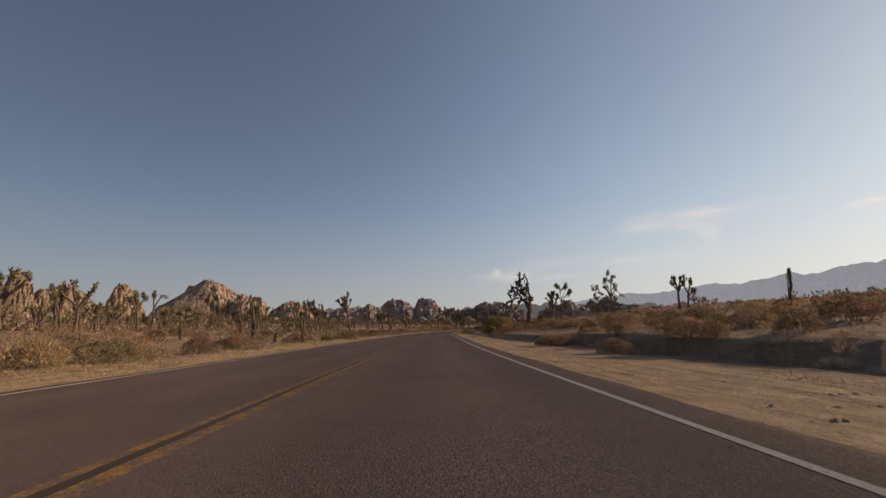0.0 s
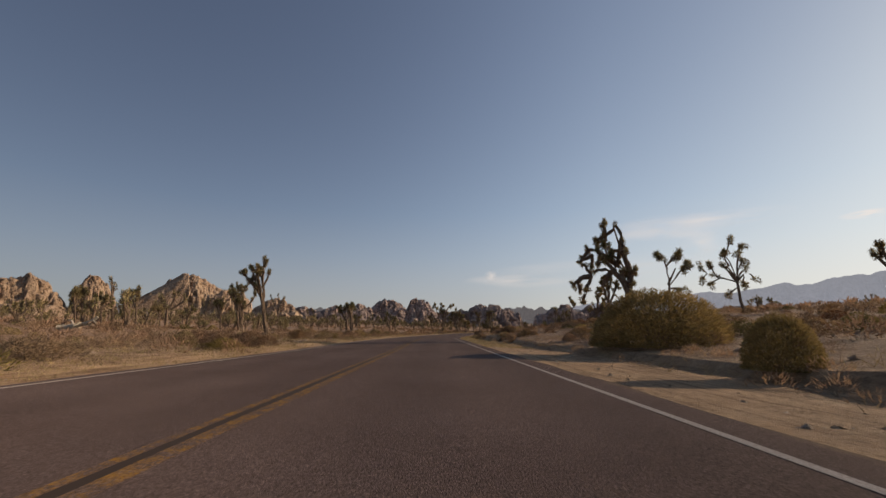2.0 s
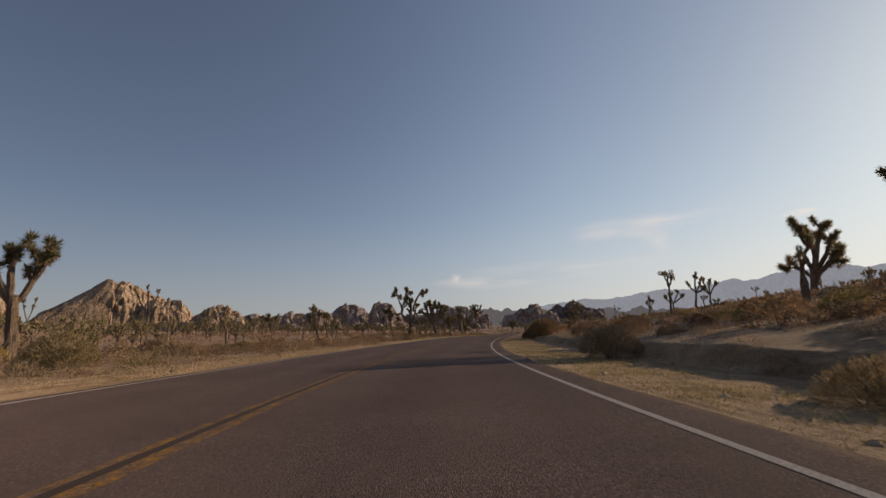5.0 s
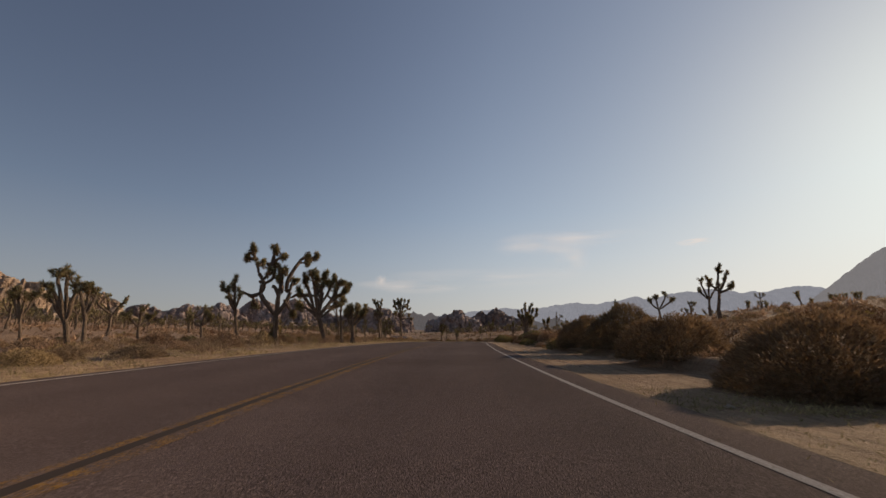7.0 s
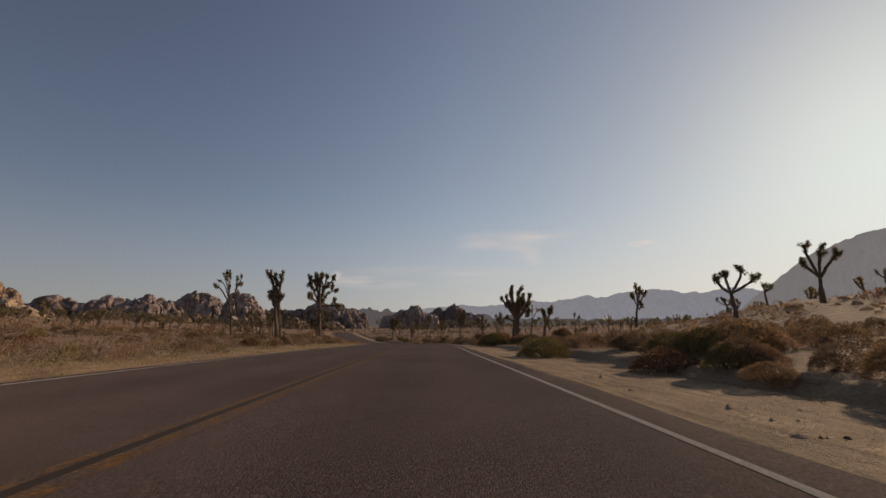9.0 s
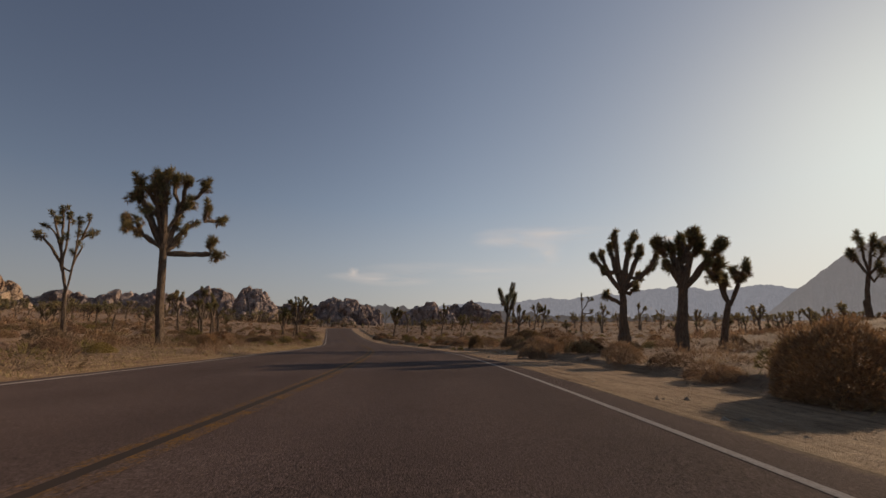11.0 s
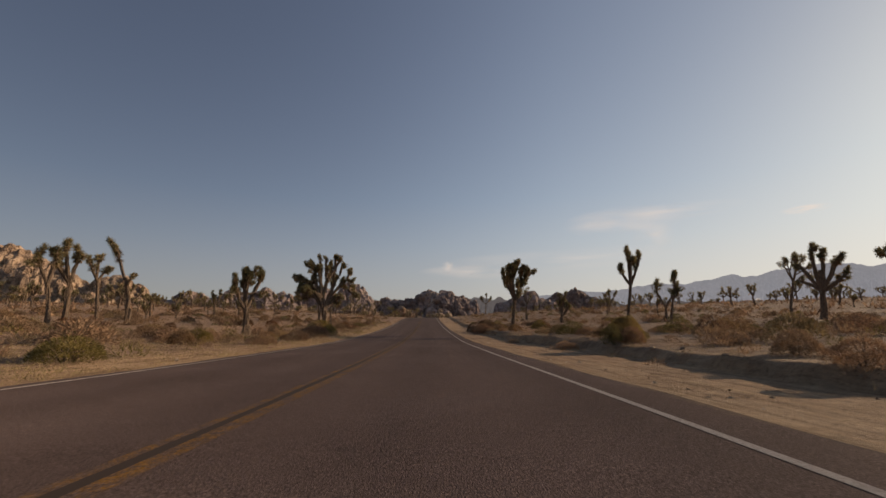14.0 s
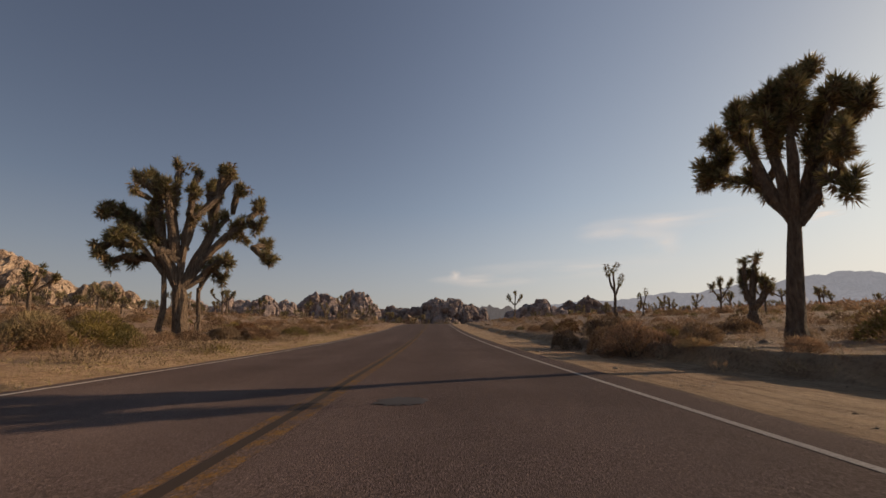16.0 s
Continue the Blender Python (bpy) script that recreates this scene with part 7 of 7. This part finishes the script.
def mound_field(name, label, mat, spots, blades, reach, width, seed):
    """Many low cushions of brush joined into one: short twigs standing out from rounded mounds."""
    rng = np.random.RandomState(seed)
    x, y, size = spots
    z, _ = ground_height(x, y)
    n = len(x)
    out = rng.randn(n, blades, 3)
    out[..., 2] = np.abs(out[..., 2]) * 1.1
    out /= np.linalg.norm(out, axis=2)[..., None]
    plump = size[:, None, None] * (0.24, 0.24, 0.2) * rng.uniform(0.75, 1.25, (n, 1, 3))
    foot = np.stack([x, y, z - 0.03], -1)[:, None] + out * plump * rng.uniform(0.55, 1.0, (n, blades, 1))
    way = out + rng.randn(n, blades, 3) * 0.45 + (0, 0, 0.35)
    way /= np.linalg.norm(way, axis=2)[..., None]
    flat = np.cross(way, rng.randn(n, blades, 3))
    flat *= (width * size[:, None] / (np.linalg.norm(flat, axis=2) + 1e-9))[..., None]
    v = np.stack([foot - flat, foot + flat, foot + way * (reach * size[:, None] * rng.uniform(0.5, 1.3, (n, blades)))[..., None]], 2).reshape(-1, 3)
    ob = mesh_object(name, v, np.arange(len(v)).reshape(-1, 3), mat, smooth=False)
    return tagged(ob, label, "vegetation", kind="stuff")


clump_field("dry_grass", "dry straw-coloured grass tufts", STRAW, strip_spots(8000, 1, -8, 300, 4.6, 26, 1.5, 0.4, 1.0), 18, 0.17, 0.005, 1)
mound_field("low_brush", "low rounded grey-brown desert brush", BRUSH, strip_spots(3000, 2, -8, 320, 9, 50, 1.2, 0.9, 2.3), 110, 0.085, 0.0085, 2)
mound_field("dark_brush", "low rounded dark desert brush", DUSK, strip_spots(2400, 3, -8, 320, 9, 50, 1.1, 0.9, 2.4), 110, 0.085, 0.0085, 3)
mound_field("green_brush", "low olive-green desert brush", GREEN, strip_spots(900, 4, -8, 320, 8, 50, 1.2, 0.9, 2.2), 110, 0.085, 0.0085, 4)
mound_field("near_brush", "low cushions of grey-brown brush near the road", BRUSH, strip_spots(700, 8, -8, 300, 5.8, 11, 0.8, 0.8, 2.0), 240, 0.07, 0.0042, 8)
mound_field("near_dark_brush", "low cushions of dark brush near the road", DUSK, strip_spots(420, 9, -8, 300, 6.0, 11, 0.8, 0.8, 2.0), 240, 0.07, 0.0042, 9)


def bank_spots(count, seed):
    rng = np.random.RandomState(seed)
    y = rng.uniform(-6, 290, count)
    i = np.searchsorted(LINE[:, 1], y).clip(0, len(LINE) - 1)
    d = rng.uniform(5.7, 9.0, count) + np.interp(y, (0, 14, 30), (2.4, 2.0, 0.3))
    ok = wobble(LINE[i, 0] + RIGHT[i, 0] * d, LINE[i, 1] + RIGHT[i, 1] * d, 1.7, seed) + rng.uniform(-0.6, 0.6, count) > -0.1
    return (LINE[i, 0] + RIGHT[i, 0] * d)[ok], (LINE[i, 1] + RIGHT[i, 1] * d)[ok], rng.uniform(0.5, 1.4, count)[ok]


mound_field("bank_brush", "low dry brush along the road bank", BRUSH, bank_spots(800, 31), 110, 0.08, 0.006, 31)
clump_field("bank_grass", "straw-coloured grass along the road bank", STRAW, bank_spots(1500, 32), 22, 0.18, 0.0045, 32, 0.9)


def left_spots(count, seed, low, high, patch):
    """Brush beside the far lane, in patches with bare sand between them."""
    rng = np.random.RandomState(seed)
    y = rng.uniform(12, 275, count)
    i = np.searchsorted(LINE[:, 1], y).clip(0, len(LINE) - 1)
    d = -4.7 - 9.5 * rng.random_sample(count) ** 1.25
    x, v = LINE[i, 0] + RIGHT[i, 0] * d, LINE[i, 1] + RIGHT[i, 1] * d
    ok = wobble(x, v, patch, seed) + rng.uniform(-0.5, 0.5, count) > np.interp(d, (-9, -5.6, -4.7), (-0.05, 0.1, 0.5)) + np.interp(y, (30, 42, 70, 110, 150, 190, 205), (0.45, 0.4, 0, 0, 0.25, 0.25, 0.1))
    return x[ok], v[ok], rng.uniform(low, high, count)[ok]


mound_field("verge_brush", "dense grey-brown brush beside the far lane", BRUSH, left_spots(1700, 41, 0.9, 2.3, 1.5), 150, 0.075, 0.0048, 41)
clump_field("verge_straw", "straw-coloured tufts beside the far lane", STRAW, left_spots(1300, 42, 0.7, 1.4, 1.2), 40, 0.16, 0.004, 42, 0.8)
mound_field("verge_green", "yellow-green tufts beside the far lane", GOLD, left_spots(420, 43, 0.9, 2.0, 2.2), 130, 0.08, 0.0055, 43)
mound_field("verge_dark", "dark twiggy brush beside the far lane", DUSK, left_spots(520, 44, 1.2, 2.6, 1.9), 140, 0.08, 0.0055, 44)


def left_turf(count, seed):
    rng = np.random.RandomState(seed)
    y = rng.uniform(6, 270, count)
    i = np.searchsorted(LINE[:, 1], y).clip(0, len(LINE) - 1)
    d = -4.4 - 6.5 * rng.random_sample(count) ** 1.3
    x, v = LINE[i, 0] + RIGHT[i, 0] * d, LINE[i, 1] + RIGHT[i, 1] * d
    ok = wobble(x, v, 1.6, seed) + rng.uniform(-0.7, 0.7, count) > -0.2
    return x[ok], v[ok], rng.uniform(0.5, 1.4, count)[ok]


def verge_spots(count, seed):
    rng = np.random.RandomState(seed)
    y = rng.uniform(52, 112, count)
    i = np.searchsorted(LINE[:, 1], y).clip(0, len(LINE) - 1)
    d = rng.uniform(3.72, 6.0, count)
    ok = wobble(LINE[i, 0] + RIGHT[i, 0] * d, LINE[i, 1] + RIGHT[i, 1] * d, 1.1, seed) + rng.uniform(-0.7, 0.7, count) > np.interp(d, (3.72, 4.1, 5.4, 6.0), (0.5, -0.45, -0.35, 0.3))
    return (LINE[i, 0] + RIGHT[i, 0] * d)[ok], (LINE[i, 1] + RIGHT[i, 1] * d)[ok], rng.uniform(0.5, 1.3, count)[ok]


clump_field("verge_turf", "short dry yellow grass beside the far lane", TURF, left_turf(36000, 25), 9, 0.12, 0.0045, 25, 1.0)
clump_field("verge_grass", "short pale dry grass mat on the sandy verge", TURF, verge_spots(24000, 21), 8, 0.07, 0.008, 21, 1.3)
mound_field("far_brush", "grey-brown brush over the wide plain", BRUSH, plain_spots(14000, 5, 1.2, 3.0, 30), 14, 0.16, 0.045, 5)
mound_field("far_dark_brush", "dark brush over the wide plain", DUSK, plain_spots(16000, 6, 1.2, 3.2, 30), 14, 0.16, 0.045, 6)
clump_field("far_straw", "pale dry grass over the wide plain", STRAW, plain_spots(8000, 7, 0.8, 1.6, 32), 12, 0.22, 0.022, 7, 1.1)


def pebble_field(name, label, mat, count, seed, near, far, small, large):
    """Loose stones joined into one: squashed, turned lumps half sunk in the sand."""
    rng = np.random.RandomState(seed)
    y = rng.uniform(-4, 260, count)
    i = np.searchsorted(LINE[:, 1], y).clip(0, len(LINE) - 1)
    d = rng.uniform(near, far, count) * rng.choice((-1, 1, 1), count)
    x, y = LINE[i, 0] + RIGHT[i, 0] * d, LINE[i, 1] + RIGHT[i, 1] * d
    z, _ = ground_height(x, y)
    size = small + (large - small) * rng.rand(count) ** 4
    base = np.array([(1, 0, 0), (0.4, 0.9, 0), (-0.6, 0.8, 0.1), (-1, -0.1, 0), (-0.3, -0.9, 0.1), (0.7, -0.7, 0), (0.1, 0.1, 0.75), (0.0, 0.0, -0.6)])
    v = (base[None] * (1 + 0.25 * rng.randn(count, 8, 1))) * size[:, None, None] + np.stack([x, y, z], -1)[:, None]
    f = np.array([(k, (k + 1) % 6, 6) for k in range(6)] + [((k + 1) % 6, k, 7) for k in range(6)])
    faces = (f[None] + 8 * np.arange(count)[:, None, None]).reshape(-1, 3)
    return tagged(mesh_object(name, v.reshape(-1, 3), faces, mat, smooth=False), label, "stones", kind="stuff")


STONE = mat_rock("roadside_stone", (0.16, 0.12, 0.09), (0.30, 0.235, 0.17), (0.48, 0.42, 0.35), 12.0)
pebble_field("gravel", "loose sandy gravel on the shoulder", STONE, 5200, 12, 4.15, 6.6, 0.008, 0.034)
PALE_STONE = mat_rock("bleached_stone", (0.34, 0.29, 0.23), (0.50, 0.44, 0.36), (0.66, 0.60, 0.52), 12.0)
pebble_field("edge_gravel", "pale stones along the asphalt edge", PALE_STONE, 1500, 14, 4.18, 4.75, 0.01, 0.055)
pebble_field("stones", "scattered stones among the scrub", STONE, 900, 13, 6.5, 16, 0.03, 0.16)

# ---- clouds low in the haze, far beyond the mountains ----
def mat_cloud(name, density, seed):
    m, n, l, b = material(name, 1.0)
    tc = n.new("ShaderNodeTexCoord").outputs["UV"]
    mp = n.new("ShaderNodeMapping")
    mp.inputs["Scale"].default_value, mp.inputs["Location"].default_value = (0.9, 1.0, 1), (seed, seed * 0.7, 0)
    l.new(tc, mp.inputs["Vector"])
    puff = noise_node(n, l, 2.4, 4, 0.5, mp.outputs[0])
    ball = n.new("ShaderNodeTexGradient")
    ball.gradient_type = "SPHERICAL"
    mid = n.new("ShaderNodeMapping")
    mid.inputs["Location"].default_value, mid.inputs["Scale"].default_value = (-1, -1, 0), (2, 2, 1)
    l.new(tc, mid.inputs["Vector"])
    l.new(mid.outputs[0], ball.inputs["Vector"])
    cut = ramp_node(n, l, puff.outputs["Fac"], ((0.36, (0, 0, 0)), (0.75, (1, 1, 1))))
    mul = n.new("ShaderNodeMath")
    mul.operation = "MULTIPLY"
    l.new(cut.outputs[0], mul.inputs[0])
    l.new(ball.outputs["Fac"], mul.inputs[1])
    amt = n.new("ShaderNodeMath")
    amt.operation, amt.use_clamp = "MULTIPLY", True
    amt.inputs[1].default_value = density
    l.new(mul.outputs[0], amt.inputs[0])
    # sunlit look of the cloud put in as emission
    e, t, x = n.new("ShaderNodeEmission"), n.new("ShaderNodeBsdfTransparent"), n.new("ShaderNodeMixShader")
    e.inputs["Color"].default_value, e.inputs["Strength"].default_value = (1.0, 0.92, 0.86, 1), 0.85
    l.new(amt.outputs[0], x.inputs[0])
    l.new(t.outputs[0], x.inputs[1])
    l.new(e.outputs[0], x.inputs[2])
    l.new(x.outputs[0], n["Material Output"].inputs["Surface"])
    return m


def cloud(bearing, height, wide, tall, density, seed):
    """A thin cloud 4.6 km off: bearing and height of its middle, and its size, in degrees."""
    cols, rows, r = 9, 3, 4600
    v = []
    for j in range(rows):
        for i in range(cols):
            a, e = radians(bearing + wide * (i / (cols - 1) - 0.5)), radians(height + tall * (j / (rows - 1) - 0.5))
            v.append((20 + r * math.sin(a) * math.cos(e), 110 + r * math.cos(a) * math.cos(e), r * math.sin(e)))
    ob = mesh_object("backdrop_cloud", v, grid_faces(rows, cols), mat_cloud("cloud", density, seed))
    lay = ob.data.uv_layers.new(name="UVMap")
    uv = np.array([(i / (cols - 1), j / (rows - 1)) for j in range(rows) for i in range(cols)])
    idx = np.empty(len(ob.data.loops), np.int32)
    ob.data.loops.foreach_get("vertex_index", idx)
    lay.data.foreach_set("uv", uv[idx].ravel())
    return tagged(ob, "thin pale evening cloud low in the sky", "cloud", kind="structure")


cloud(33, 12.7, 15, 4.0, 0.75, 1.3)
cloud(38, 13.2, 17, 2.2, 0.55, 4.1)
cloud(36.5, 10.6, 5, 3.6, 0.5, 6.6)
cloud(10.2, 8.0, 1.8, 1.7, 1.0, 7.2)
cloud(14, 7.2, 16, 2.2, 0.7, 2.9)
cloud(51, 11.5, 4.5, 1.0, 1.3, 5.2)
cloud(25, 8.4, 30, 3.0, 0.5, 9.4)


def haze_sheet():
    """Glowing sheet before the sky: dusty pinkish haze painted in, thicker towards the horizon."""
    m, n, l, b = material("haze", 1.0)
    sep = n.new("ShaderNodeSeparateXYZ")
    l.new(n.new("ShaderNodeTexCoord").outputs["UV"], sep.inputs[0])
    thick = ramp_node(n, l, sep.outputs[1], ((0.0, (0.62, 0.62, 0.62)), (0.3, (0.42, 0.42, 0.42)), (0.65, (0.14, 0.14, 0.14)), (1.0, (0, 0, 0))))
    # painted glow, brighter on the sun's side
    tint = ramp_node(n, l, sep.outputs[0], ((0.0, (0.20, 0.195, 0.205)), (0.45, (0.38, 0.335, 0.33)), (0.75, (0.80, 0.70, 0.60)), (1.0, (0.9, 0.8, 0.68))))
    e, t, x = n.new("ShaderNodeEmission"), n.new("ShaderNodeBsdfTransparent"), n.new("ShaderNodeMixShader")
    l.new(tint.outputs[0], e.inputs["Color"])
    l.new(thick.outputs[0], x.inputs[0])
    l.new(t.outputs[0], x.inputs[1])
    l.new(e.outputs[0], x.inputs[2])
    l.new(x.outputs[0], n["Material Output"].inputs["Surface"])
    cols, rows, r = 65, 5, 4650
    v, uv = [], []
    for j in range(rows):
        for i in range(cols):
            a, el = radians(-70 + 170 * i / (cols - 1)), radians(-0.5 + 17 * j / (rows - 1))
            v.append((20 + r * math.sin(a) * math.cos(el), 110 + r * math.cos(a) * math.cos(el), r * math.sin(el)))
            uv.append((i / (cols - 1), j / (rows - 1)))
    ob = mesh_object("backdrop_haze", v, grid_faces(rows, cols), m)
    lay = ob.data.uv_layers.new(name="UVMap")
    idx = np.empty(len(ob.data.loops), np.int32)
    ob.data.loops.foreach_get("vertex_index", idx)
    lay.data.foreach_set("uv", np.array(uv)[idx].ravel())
    return tagged(ob, "glowing sheet painted as pinkish dusty haze along the horizon", "haze", kind="structure")


haze_sheet()


# ---- cracks and patches in the asphalt ----
def crack(y, left, right, seed, width=0.02):
    """A tarred crack that wanders across the road."""
    i = int(np.argmin(np.abs(LINE[:, 1] - y)))
    rng = np.random.RandomState(seed)
    n = 40
    off = np.linspace(left, right, n)
    run = np.cumsum(rng.randn(n) * 0.035) + 0.12 * np.sin(off * 1.4 + seed)
    w = width * rng.uniform(0.3, 1.0, n)
    v = []
    for s in (-0.5, 0.5):
        for o, r, ww in zip(off, run, w):
            p = LINE[i, :2] + RIGHT[i] * o + ALONG[i] * (r + s * ww)
            j = int(np.argmin((LINE[:, 0] - p[0]) ** 2 + (LINE[:, 1] - p[1]) ** 2))
            v.append((p[0], p[1], LINE[j, 2] + 0.02 * (1 - (o / 4) ** 2) + 0.009))
    return tagged(mesh_object("crack", v, grid_faces(2, n), TAR), "thin dark tarred crack across the asphalt", "road crack", kind="structure")


for k, (y, left, right) in enumerate(((6, -4, 3.72), (21, -1.5, 3.72), (44, -4, 3.72), (58, -4, 1.0), (74, -3.5, 3.72), (96, -4, 3.72), (113, -0.5, 3.72), (131, -4, 3.72), (160, -4, 2.5), (175, -4, 3.72), (199, -2, 3.72), (217.2, -4, 3.72), (229.6, -4, 3.72), (247, -4, 3.72))):
    crack(y, left, right, k + 3)


# ---- dark oil stains ----
def stain(x, y, wide, long, seed):
    """A dark worn patch with a ragged rim, lying on the asphalt."""
    rng = np.random.RandomState(seed)
    i = int(np.argmin((LINE[:, 0] - x) ** 2 + (LINE[:, 1] - y) ** 2))
    v = []
    for a in np.linspace(0, 2 * math.pi, 22, endpoint=False):
        r = rng.uniform(0.7, 1.1)
        p = np.array((x, y)) + RIGHT[i] * math.cos(a) * wide * r + ALONG[i] * math.sin(a) * long * r
        j = int(np.argmin((LINE[:, 0] - p[0]) ** 2 + (LINE[:, 1] - p[1]) ** 2))
        off = float((p - LINE[j, :2]) @ RIGHT[j])
        v.append((p[0], p[1], LINE[j, 2] + 0.02 * (1 - (off / 4) ** 2) + 0.004))
    return tagged(mesh_object("road_stain", v, [tuple(range(22))], STAIN), "dark oil stain on the asphalt", "stain", kind="structure")


STAIN = material("oil_stain", 0.7)
STAIN[3].inputs["Base Color"].default_value = (0.045, 0.036, 0.032, 1)
STAIN = STAIN[0]
stain(46.4, 237.3, 0.22, 0.3, 4)
stain(46.6, 237.3, 0.1, 0.22, 6)
